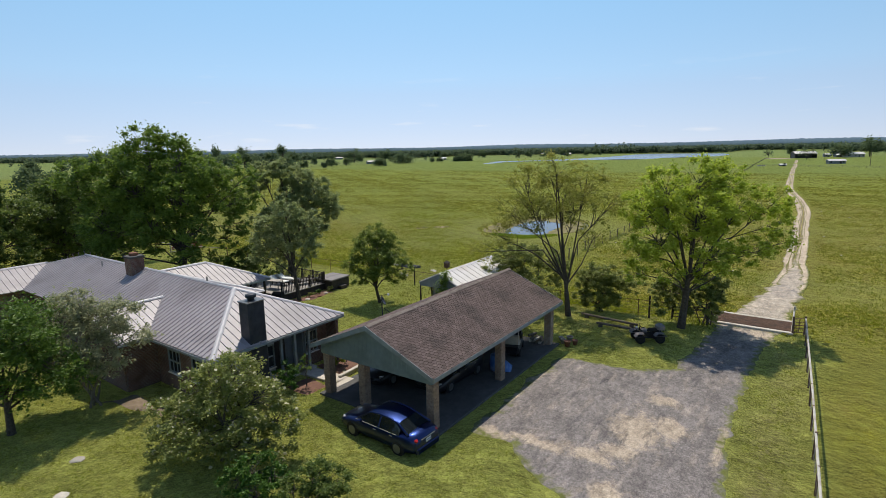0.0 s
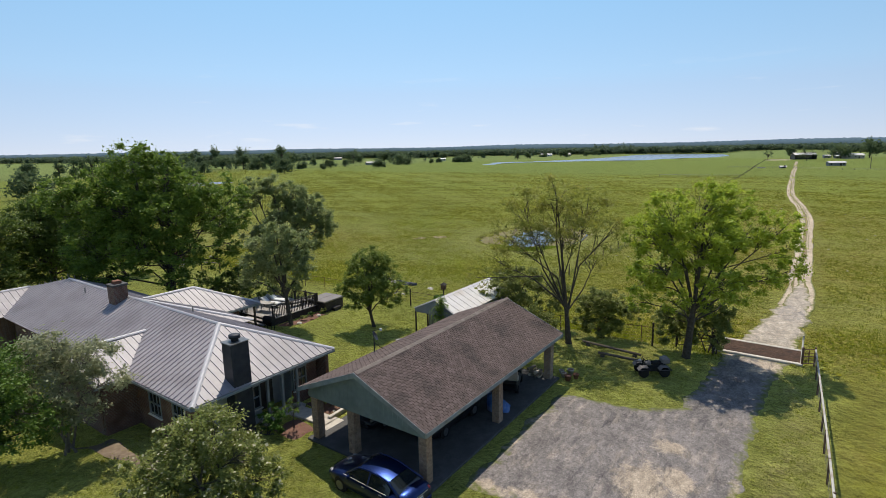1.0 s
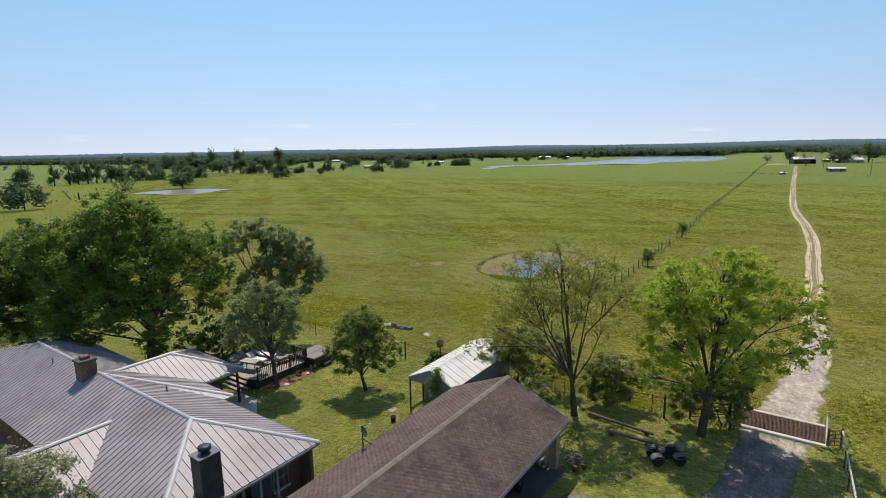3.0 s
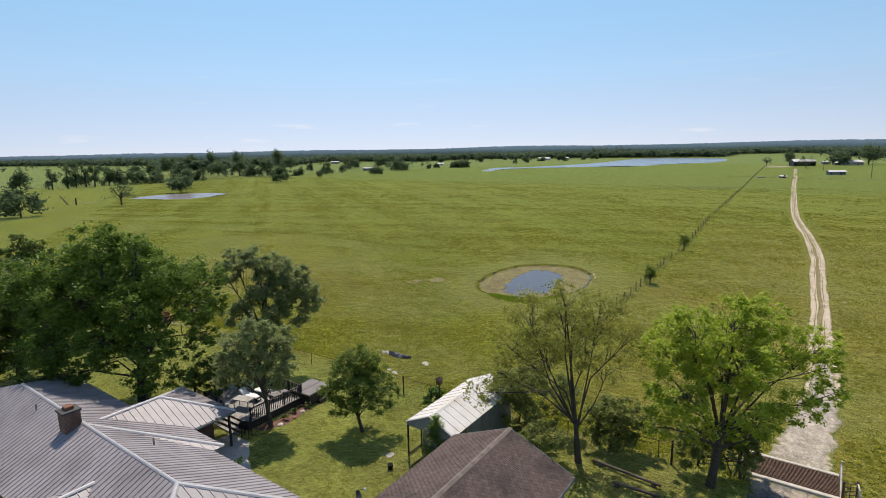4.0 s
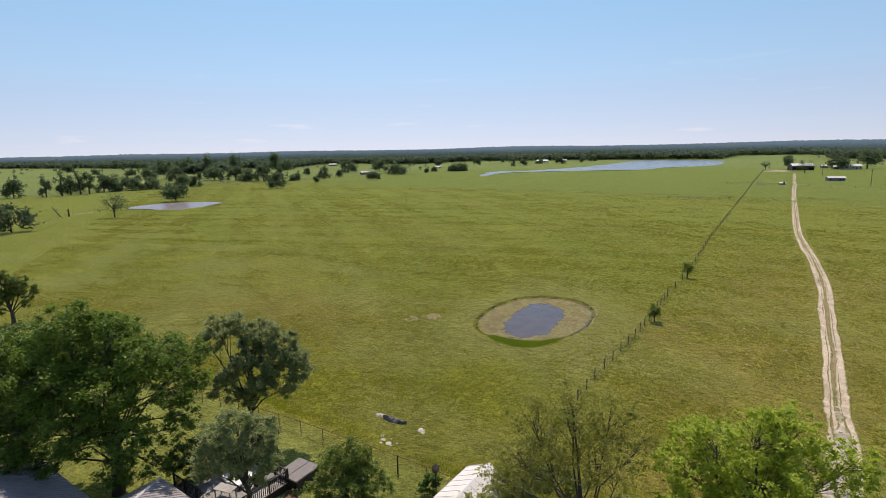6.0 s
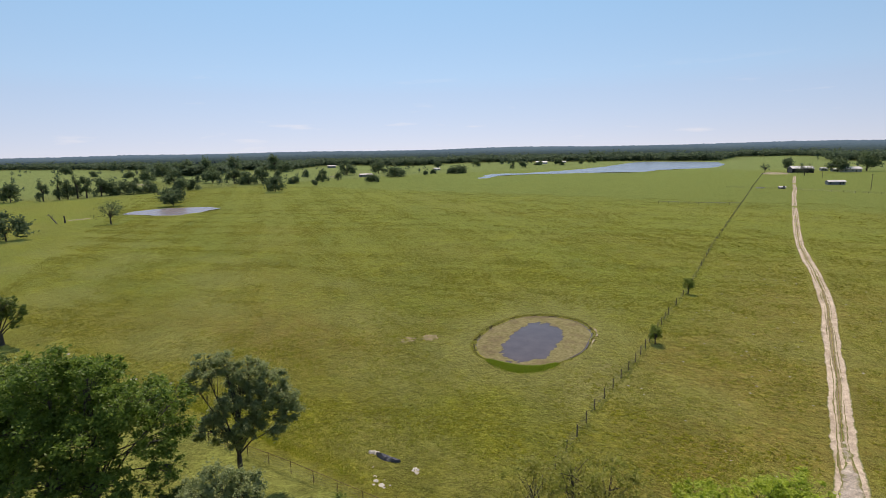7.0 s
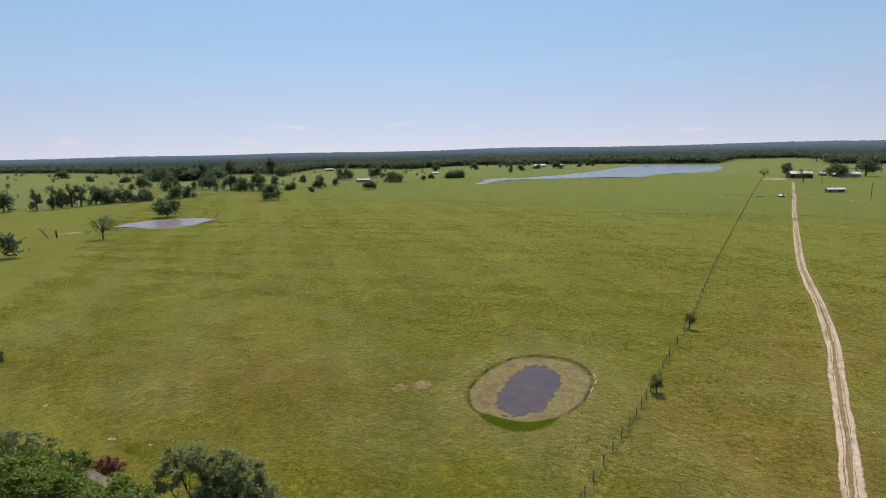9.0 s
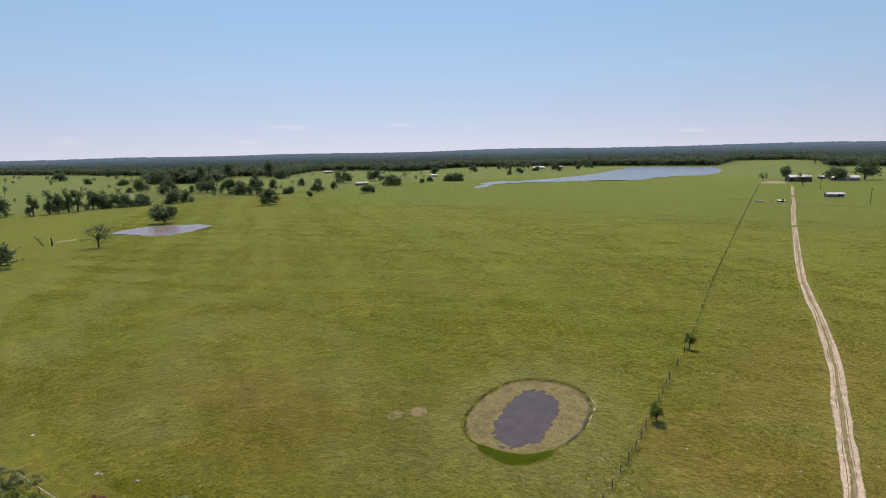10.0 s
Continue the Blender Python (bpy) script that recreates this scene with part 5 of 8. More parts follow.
    pts = clumps[pick] + way * (size[pick] * np.minimum(np.abs(g.normal(size=n_leaf)) * 0.58 + 0.08, 1.7))[:, None] * np.array((1.0, 1.0, 0.75))
    stray = g.random(n_leaf) < 0.1
    pts[stray] += g.normal(size=(int(stray.sum()), 3)) * clump * 0.25
    pts[:, 2] = np.maximum(pts[:, 2], 0.08)
    v, f = leaf_quads(pts, leaf_size, g)
    cr = new("crown", np_mesh("crown", v, f, leaf))
    cr.parent = t
    if flowers:
        out = pts[g.choice(n_leaf, flowers)] + np.array((0, 0, 0.06)) + g.normal(size=(flowers, 3)) * 0.05
        v, f = leaf_quads(out, 0.13, g, 0.8, 0.9)
        fl = new("blossom", np_mesh("blossom", v, f, BLOSSOM))
        fl.parent = t
        fl["label"] = "cream blossom clusters"
    return t


tree("tree", "large light green pecan tree beside the cattle guard", (6.0, 20.9), 0.25, 3.0,
     [(0.6, 0, 10.3, 1.8), (2.6, 0.6, 10.0, 1.8), (-1.6, 0, 9.8, 1.8), (-3.1, 0.5, 8.3, 1.7), (-2.6, -1, 6.6, 1.9), (-3.0, 0.6, 5.2, 1.5), (0.4, -1, 8.2, 2.2), (3.4, 0.4, 8.2, 1.9), (5.6, 0, 8.6, 1.5), (6.6, 0.5, 7.2, 1.2), (5.6, -0.6, 5.9, 1.4), (3.4, -1.4, 5.6, 1.4), (1.0, 1.6, 6.2, 2.2), (0.6, -2.4, 5.6, 1.6), (2.2, 2.4, 8.0, 2.0), (-1.2, 2.2, 8.2, 2.0), (-1.6, -0.8, 4.2, 1.2), (1.2, -0.6, 4.0, 1.1), (-3.3, 0, 4.0, 1.0), (2.8, 0, 4.3, 1.1)],
     LEAF_LIGHT, 60000, 0.18, seed=3, clump=0.42, twigs=10, twig_r=0.8)
tree("tree", "half-bare tree with thin olive foliage behind the carport", (-1.3, 18.6), 0.22, 1.9,
     [(-1.05, 0, 10.45, 1.9), (1.11, 0.4, 9.65, 1.7), (-3.21, 0.3, 9.65, 1.7), (2.62, 0, 7.85, 1.5), (1.98, 0.8, 5.85, 1.3), (-4.5, 0, 7.85, 1.6), (-5.15, 0.4, 6.05, 1.4), (-6.45, -0.4, 5.05, 1), (-2.56, -1.2, 7.65, 1.6), (0.03, -1.4, 8.05, 1.6), (-0.18, 1.8, 8.45, 1.8)],
     LEAF_SPARSE, 18000, 0.16, BARK, seed=5, clump=0.7, twigs=8, twig_r=0.9)
tree("tree", "small round mid-green tree on the back lawn", (-15.3, 13.6), 0.13, 1.4,
     [(-0.2, 0, 5.7, 1.0), (0.5, 0.2, 5.2, 1.0), (-0.7, 0, 5.1, 1.0), (0, 0, 4.7, 1.3), (-1.3, 0.3, 4.2, 1.3), (1.4, 0, 4.0, 1.3), (0.2, -1.0, 3.6, 1.4), (-0.2, 1.3, 3.7, 1.4), (-1.9, 0, 3.0, 1.0), (2.0, 0.4, 2.8, 0.9), (0.6, -1.3, 2.6, 1.0), (-0.8, -0.8, 2.6, 0.9), (-1.4, -0.5, 2.2, 0.9), (1.4, -0.5, 2.3, 0.9)],
     LEAF_MID, 26000, 0.16, seed=8, clump=0.55, twigs=9)
tree("tree", "big dark green spreading tree behind the house", (-32.5, 6.85), 0.42, 3.0,
     [(-2.0, 0, 12.8, 2.0), (-4.6, 0.5, 11.2, 2.2), (0.2, 0.8, 11.6, 2.1), (2.6, 0, 10.4, 2.0), (4.6, 0.5, 10.8, 1.4), (-7.0, 0, 9.4, 2.2), (-3.0, -1, 9.2, 2.8), (1.2, -1, 8.4, 2.6), (4.6, 0.4, 7.8, 1.8), (5.6, 0, 6.2, 1.4), (-6.4, -0.5, 6.8, 2.0), (-5.2, -2, 6.0, 2.2), (-8.6, 0.2, 10.6, 1.8), (-10.0, 0.4, 10.0, 1.2), (5.6, 2.2, 10.2, 1.3), (5.4, 2.0, 8.0, 1.4), (-1.2, -2.2, 6.2, 2.2), (2.4, -2, 5.6, 1.9), (4.2, 0.5, 4.8, 1.3), (-2.2, 3, 9.6, 2.8), (2.0, 3.4, 8.8, 2.6), (-6, 2.6, 8.0, 2.4), (-6.6, 0, 4.8, 1.4), (-4.0, -2.4, 3.6, 1.7), (-6.4, -1.6, 3.4, 1.5), (1.8, -2.4, 3.4, 1.5), (3.8, -1.4, 3.0, 1.2), (-1.5, -1.2, 4.6, 1.3), (0.6, 0.4, 13.2, 1.0), (-1.9, 6.0, 10.4, 1.6), (-3.9, 5.4, 10.4, 1.7), (-1.7, 5.2, 8.3, 1.7), (-5.9, 5.5, 10.5, 1.6)],
     LEAF_DARK, 112000, 0.24, seed=12, clump=0.6, twigs=7, twig_r=0.6)
tree("tree", "grey-green oak with a dark trunk before the deck railing", (-21.3, 10.4), 0.17, 2.2,
     [(-0.6, 0, 7.1, 1.4), (0.9, 0.2, 6.5, 1.3), (-2.0, 0.2, 6.3, 1.3), (-2.6, 0, 5.0, 1.3), (1.2, -0.3, 5.0, 1.2), (-0.6, -0.7, 5.4, 1.5), (-1.6, 0.8, 4.3, 1.4), (0.2, 1.0, 5.6, 1.4), (-3.2, 0.5, 3.9, 1.1), (0.6, 0.2, 3.7, 1.1), (-1.4, 1.6, 3.4, 1.2)],
     LEAF_OAK, 26000, 0.2, seed=15, clump=0.5, twigs=9, twig_r=1.0)
tree("tree", "leaning forked oak with an open grey-green crown by the back fence", (-30.3, 16.8), 0.24, 2.4,
     [(-2.1, 0.1, 10.1, 1.4), (-0.6, 0.2, 10.5, 1.3), (-2.8, -0.4, 9.0, 1.08), (1.3, 0.6, 9.4, 1.62), (2.9, 0.8, 8.5, 1.62), (4.1, 0.6, 7.3, 1.4), (4.5, 0.2, 6.2, 1.08), (2.1, -0.2, 7.4, 1.4), (0.1, -0.9, 7.7, 1.19), (3.1, 0.0, 4.9, 1.19), (-1.5, -0.8, 6.3, 1.19), (-2.5, -1.0, 5.4, 1.08), (1.3, -1.2, 5.6, 1.19), (0.3, 1.0, 8.2, 1.51), (0.6, -0.6, 4.6, 1.2), (-1.2, -0.3, 4.4, 1.1), (1.9, 0.2, 5.9, 1.2), (-0.6, 0.4, 6.8, 1.2)],
     LEAF_OAK, 60000, 0.2, seed=16, clump=0.52, twigs=9, twig_r=1.0)
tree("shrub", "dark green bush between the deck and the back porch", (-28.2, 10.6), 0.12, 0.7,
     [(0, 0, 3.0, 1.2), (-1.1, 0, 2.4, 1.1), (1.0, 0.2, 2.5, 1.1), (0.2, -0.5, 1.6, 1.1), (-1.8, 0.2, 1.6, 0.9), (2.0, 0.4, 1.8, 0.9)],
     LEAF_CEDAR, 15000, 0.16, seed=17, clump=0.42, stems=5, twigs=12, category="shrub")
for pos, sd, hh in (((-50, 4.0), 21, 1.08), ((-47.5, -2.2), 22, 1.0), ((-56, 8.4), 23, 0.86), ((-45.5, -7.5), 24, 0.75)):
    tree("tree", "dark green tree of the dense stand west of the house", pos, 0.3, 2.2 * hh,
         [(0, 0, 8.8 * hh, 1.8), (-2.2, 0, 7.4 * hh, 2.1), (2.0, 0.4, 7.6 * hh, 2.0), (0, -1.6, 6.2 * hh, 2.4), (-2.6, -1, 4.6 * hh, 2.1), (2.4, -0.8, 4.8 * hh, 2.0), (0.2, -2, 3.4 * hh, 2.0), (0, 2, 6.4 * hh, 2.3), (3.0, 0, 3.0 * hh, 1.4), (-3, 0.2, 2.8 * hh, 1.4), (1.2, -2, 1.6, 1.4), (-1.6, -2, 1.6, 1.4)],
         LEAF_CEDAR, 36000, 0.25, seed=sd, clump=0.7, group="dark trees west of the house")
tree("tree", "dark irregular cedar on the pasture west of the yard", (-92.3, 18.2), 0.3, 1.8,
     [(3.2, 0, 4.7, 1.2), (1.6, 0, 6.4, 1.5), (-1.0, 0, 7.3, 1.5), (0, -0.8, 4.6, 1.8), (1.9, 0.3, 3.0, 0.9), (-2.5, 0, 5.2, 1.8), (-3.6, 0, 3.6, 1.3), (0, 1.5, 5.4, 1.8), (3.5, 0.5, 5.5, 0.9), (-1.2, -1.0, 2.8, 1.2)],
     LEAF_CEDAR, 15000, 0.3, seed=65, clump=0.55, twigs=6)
tree("tree", "low grey-green tree on the western fence line", (-65.6, 14.6), 0.16, 0.9,
     [(0, 0, 2.7, 1.2), (-2.2, 0, 2.3, 1.2), (2.0, 0.3, 2.4, 1.2), (3.6, 0.3, 1.7, 0.9), (-3.8, 0, 1.8, 1.1), (0.4, -0.8, 1.5, 1.2), (1.8, -0.6, 1.2, 1.0), (-1.8, -0.8, 1.2, 1.1)],
     LEAF_OAK, 17000, 0.2, seed=25, clump=0.5, twigs=8)
tree("tree", "bushy mid-green tree of the western stand", (-54.2, 12.6), 0.18, 1.2,
     [(0, 0, 4.9, 1.5), (-2.0, 0, 4.3, 1.5), (1.9, 0.3, 4.2, 1.4), (0, -1.2, 3.0, 1.6), (-2.2, -0.8, 2.2, 1.4), (2.3, -0.4, 2.2, 1.3), (3.2, 0.4, 3.0, 1.1), (0.5, 1.2, 3.6, 1.5)],
     LEAF_MID, 22000, 0.2, seed=26, clump=0.55, twigs=8)
tree("shrub", "heap of reddish-brown dead brush behind the pale gate", (-54.6, 19.1), 0.05, 0.3,
     [(0, 0, 0.9, 0.9), (-1.0, 0, 0.7, 0.7), (1.0, 0.1, 0.8, 0.8), (0.3, -0.5, 0.5, 0.6), (1.8, 0.1, 0.5, 0.5)],
     LEAF_RED, 7000, 0.17, seed=27, clump=0.35, stems=5, twigs=22, category="brush")
tree("tree", "bright green broad young tree on the front lawn", (-15.4, -10.6), 0.16, 1.5,
     [(0, 0, 4.8, 1.7), (1.4, 0, 4.4, 1.5), (-1.6, 0, 4.6, 1.6), (2.3, 0.3, 3.3, 1.2), (0.4, -1.4, 3.5, 1.7), (-1.4, -1.2, 3.2, 1.6), (0.2, 1.5, 4.0, 1.7), (2.2, -0.6, 2.3, 0.9), (-2.4, 0, 3.2, 1.3), (1.0, -0.6, 2.4, 1.1), (-3.2, 0.4, 4.2, 1.5), (-3.6, -0.8, 2.8, 1.4), (2.6, 1.0, 2.4, 1.1), (0.4, 1.6, 2.2, 1.3)],
     LEAF_LAWN, 42000, 0.14, seed=31, clump=0.6, twigs=9)
tree("shrub", "tall silvery open shrub against the porch gable", (-15.4, -7.2), 0.14, 0.9,
     [(0, 0, 5.1, 1.2), (-1.4, 0, 4.5, 1.2), (1.5, 0.2, 4.5, 1.2), (2.3, 0, 3.6, 1.0), (-2.2, 0, 3.0, 0.9), (0.3, -0.8, 3.2, 1.3), (0, 0.9, 3.8, 1.2), (1.2, -0.5, 2.4, 1.0), (-1, -0.4, 2.2, 1.0)],
     LEAF_GREY, 19000, 0.14, BARK_PALE, seed=33, clump=0.6, stems=6, twigs=14, category="shrub")
tree("shrub", "large flowering shrub with cream blossom before the house", (-5.6, -6.1), 0.14, 0.6,
     [(0.2, 0, 3.4, 1.2), (-0.9, 0.2, 2.9, 1.3), (1.3, 0, 2.6, 1.2), (-1.9, -0.2, 1.9, 1.3), (0.2, -1.0, 2.1, 1.5), (2.1, -0.2, 1.6, 1.0), (-0.9, -1.2, 1.3, 1.3), (1.2, -1.2, 1.3, 1.2), (0, 1, 2.6, 1.4), (-2.4, -0.6, 0.9, 0.9), (2.2, -1.0, 0.8, 0.8)],
     LEAF_SHRUB, 36000, 0.125, seed=35, clump=0.42, stems=7, twigs=16, flowers=900, category="shrub")
tree("shrub", "fresh green rounded shrub on the front lawn", (-2.4, -7.2), 0.06, 0.3,
     [(0, 0, 1.1, 0.8), (-0.7, -0.2, 0.9, 0.7), (0.7, 0, 0.9, 0.7), (0.1, -0.6, 0.7, 0.7)],
     LEAF_LIME, 9000, 0.11, seed=37, clump=0.3, stems=5, twigs=22, category="shrub")
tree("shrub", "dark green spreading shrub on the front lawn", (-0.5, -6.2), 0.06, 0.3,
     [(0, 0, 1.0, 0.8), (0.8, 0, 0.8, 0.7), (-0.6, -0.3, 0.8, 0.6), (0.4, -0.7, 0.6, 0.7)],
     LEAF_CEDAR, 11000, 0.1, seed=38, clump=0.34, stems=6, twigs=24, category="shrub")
tree("shrub", "dark low shrub at the corner of the house", (-8.6, -5.2), 0.06, 0.3,
     [(0, 0, 0.9, 0.8), (-0.7, 0, 0.7, 0.6), (0.7, -0.2, 0.7, 0.6)],
     LEAF_DARK, 4200, 0.12, seed=39, clump=0.3, stems=5, twigs=20, category="shrub")
tree("shrub", "lime green shrub beside the porch", (-8.6, -0.9), 0.05, 0.25,
     [(0, 0, 1.1, 0.6), (-0.4, 0, 0.7, 0.5), (0.4, -0.2, 0.7, 0.5)],
     LEAF_LIME, 5200, 0.10, seed=40, clump=0.26, stems=4, twigs=26, category="shrub")
tree("shrub", "rounded golden-green shrub in the walled bed", (-8.5, 2.6), 0.05, 0.2,
     [(0, 0, 0.7, 0.6), (0.5, 0, 0.55, 0.45), (-0.4, -0.2, 0.5, 0.45)],
     LEAF_SPARSE, 5200, 0.09, seed=41, clump=0.24, stems=4, twigs=28, category="shrub")
tree("shrub", "dense dark green bush on the fence line", (0.2, 21.4), 0.12, 0.7,
     [(0, 0, 3.0, 1.2), (-1.1, 0, 2.6, 1.1), (1.2, 0.2, 2.7, 1.2), (2.0, 0, 1.9, 0.9), (0.2, -0.6, 1.7, 1.2), (-1.5, 0, 1.5, 0.9), (0, 0.8, 2.2, 1.3), (0.8, -0.5, 0.9, 0.9), (-0.7, -0.4, 0.8, 0.9)],
     LEAF_SHRUB, 25000, 0.16, seed=43, clump=0.42, stems=5, twigs=11, category="shrub", group="bushes on the yard fence")
tree("shrub", "many-stemmed bush growing against the pipe gate", (7.2, 22.9), 0.12, 1.0,
     [(0, 0, 3.1, 1.1), (-1.3, 0.4, 2.7, 1.1), (1.1, 0, 2.5, 0.9), (-2.6, 0.6, 2.4, 1.0), (-3.6, 0.6, 2.7, 0.9), (0, -0.5, 2.0, 1.1), (-1.6, 0, 1.5, 1.0), (0.4, -0.3, 1.0, 0.8), (-2.9, 0.4, 1.3, 0.9)],
     LEAF_SHRUB, 22000, 0.16, seed=44, clump=0.42, stems=7, twigs=10, category="shrub", group="bushes on the yard fence")
tree("shrub", "broad dull green bush behind the metal shed", (-5.4, 20.3), 0.12, 0.9,
     [(0, 0, 3.9, 1.3), (-1.6, 0, 3.8, 1.3), (1.6, 0, 3.5, 1.2), (2.6, 0.2, 2.8, 1.0), (-2.8, -0.3, 2.9, 1.0), (0, -0.8, 2.1, 1.3), (1.9, -0.4, 1.7, 0.9), (-1.2, 0.8, 2.6, 1.2), (0.8, -0.6, 1.0, 0.9), (-1.4, -0.5, 1.1, 0.9)],
     LEAF_SHRUB, 36000, 0.15, seed=45, clump=0.45, stems=6, twigs=10, category="shrub", group="bushes on the yard fence")
tree("shrub", "dull green bush between shed and carport", (-3.4, 17.2), 0.1, 0.6,
     [(0, 0, 2.0, 1.0), (1.0, 0, 1.6, 0.9), (-0.9, 0.2, 1.6, 0.9)],
     LEAF_SHRUB, 6500, 0.15, seed=46, clump=0.4, stems=5, twigs=12, category="shrub", group="bushes on the yard fence")
tree("shrub", "grassy feathery clump beside the shed", (-13.2, 19.3), 0.05, 0.3,
     [(0, 0, 1.0, 0.8), (0.3, 0, 1.4, 0.6)],
     LEAF_LIME, 3600, 0.2, seed=47, clump=0.35, stems=5, twigs=14, category="shrub")


def conifer(at, height, label, leaf=LEAF_DARK, seed=1, n=2600, wide=0.3):
    g = np.random.default_rng(seed)
    t = thing("conifer", label, "tree", (at[0], at[1], gz(*at) - 0.03))
    wood = Mesh().tube([(0, 0, 0), (0.02, 0, height * 0.5), (0, 0, height * 0.97)], [height * 0.018, height * 0.012, 0.01], 6)
    pts = []
    for k in range(int(height * 16)):
        z = height * (0.06 + 0.9 * (k / (height * 16)))
        r = wide * height * (1 - z / height) ** 0.8 + 0.1
        a = g.uniform(0, 2 * math.pi)
        r *= g.uniform(0.6, 1.1)
        tip = np.array((r * math.cos(a), r * math.sin(a), z + 0.1 * r))
        wood.tube([(0, 0, z), tip], [0.02, 0.006], 3, cap=False)
        for u in np.linspace(0.3, 1, 5):
            pts.append(tip * np.array((u, u, 0)) + (0, 0, z + 0.1 * r * u))
    part("trunk", wood, BARK, t)
    pts = np.array(pts)
    q = pts[g.integers(len(pts), size=n)] + g.normal(size=(n, 3)) * 0.12
    v, f = leaf_quads(q, 0.17, g, 0.6, 0.3)
    cr = new("crown", np_mesh("crown", v, f, leaf))
    cr.parent = t


conifer((-8.3, 13.0), 3.7, "slim dark conifer beside the metal shed", seed=51)


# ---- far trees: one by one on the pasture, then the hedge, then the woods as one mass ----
def far_tree(at, h, w, label, seed, bare=False, leaf=LEAF_FAR_HAZED, group="lone trees on the pasture", low=0.2):
    g = np.random.default_rng(seed)
    t = thing("tree", label, "tree", (at[0], at[1], gz(*at) - 0.1), 0, group)
    wood = Mesh().tube([(0, 0, 0), (0, 0, h * 0.3), (0.1, 0, h * 0.6)], [h * 0.035, h * 0.028, h * 0.012], 6)
    pts = []
    for k in range(16 if not bare else 26):
        a, e = g.uniform(0, 2 * math.pi), g.uniform(0.05, 1.0)
        d = np.array((math.cos(a) * w / 2, math.sin(a) * w / 2, h * (low + 0.1 + (0.84 - low) * e)))
        d[:2] *= math.sqrt(max(0.05, 1 - (e * 0.95) ** 2)) * g.uniform(0.7, 1.05)
        wood.tube([(0, 0, h * g.uniform(0.2, 0.4)), d * 0.5 + np.array((0, 0, h * 0.22)), d], [h * 0.014, h * 0.008, h * 0.003], 4, cap=False)
        pts += [d, d * 0.75 + np.array((0, 0, h * 0.12))]
    part("trunk", wood, BARK, t)
    pts = np.array(pts)
    n = 700 if bare else (2200 if leaf != LEAF_FAR_HAZED else 1500)
    q = pts[g.integers(len(pts), size=n)] + g.normal(size=(n, 3)) * (w * 0.08 + 0.3 * min(1, (w / 7) ** 2) if not bare else w * 0.055)
    q[:, 2] = np.maximum(q[:, 2], h * low * 0.7)
    v, f = leaf_quads(q, 0.07 * w + 0.35 * min(1, (w / 7) ** 2) if not bare else 0.045 * w, g, 0.5, 0.75)
    cr = new("crown", np_mesh("crown", v, f, leaf))
    cr.parent = t
    return t


far_tree((-251, 102.5), 10.5, 13, "gnarled half-bare oak by the far pond", 61, bare=True)
far_tree((-317, 167), 10.0, 14.5, "round dark oak behind the far pond", 62)
far_tree((-351, 270.5), 11.5, 15, "lone oak on the pasture", 63)
far_tree((-230.6, 58.4), 10.0, 12.5, "round dark oak on the pasture", 64)
far_tree((-374, 332), 6.0, 5.5, "small dark tree on the pasture", 66)
far_tree((-357, 393), 7.5, 13, "spreading young oak on the pasture", 67)
far_tree((-9.6, 70.0), 3.0, 1.8, "young tree on the pasture fence line", 68, leaf=LEAF_MID)
far_tree((-10.8, 101), 3.3, 1.9, "young tree on the pasture fence line", 69, leaf=LEAF_MID)
far_tree((-15.6, 690), 17, 13, "leafy tree beside the far barn", 70)
far_tree((0.7, 616), 13, 16, "pale half-bare tree before the far barn", 71, bare=True)
far_tree((55, 728), 20, 22, "dark tree by the far farmstead", 72)
far_tree((29, 706), 14, 20, "dark tree by the far farmstead", 73)
far_tree((-35.5, 668), 11, 12, "rounded bare-topped tree at the fence end", 74, bare=True)
for k, (x, y, h, w) in enumerate(((-450, 143.6, 16, 7), (-451, 154, 18, 7), (-452, 160, 16, 7), (-453, 167, 19, 7), (-452.5, 173, 18, 8), (-463, 128, 13, 14), (-461, 187, 14.5, 12), (-461, 193, 14, 13), (-462, 201, 11, 12), (-455, 209, 10, 12), (-454, 221, 11, 13), (-446, 245, 10, 16), (-449, 258, 9, 10),
                                  (-431, 356, 8, 10), (-422, 387, 13.5, 12), (-427, 415, 9, 7), (-410, 494, 12, 22), (-400, 542, 6, 6), (-409, 571, 7, 7))):
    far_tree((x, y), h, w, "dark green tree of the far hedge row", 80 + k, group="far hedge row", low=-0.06)

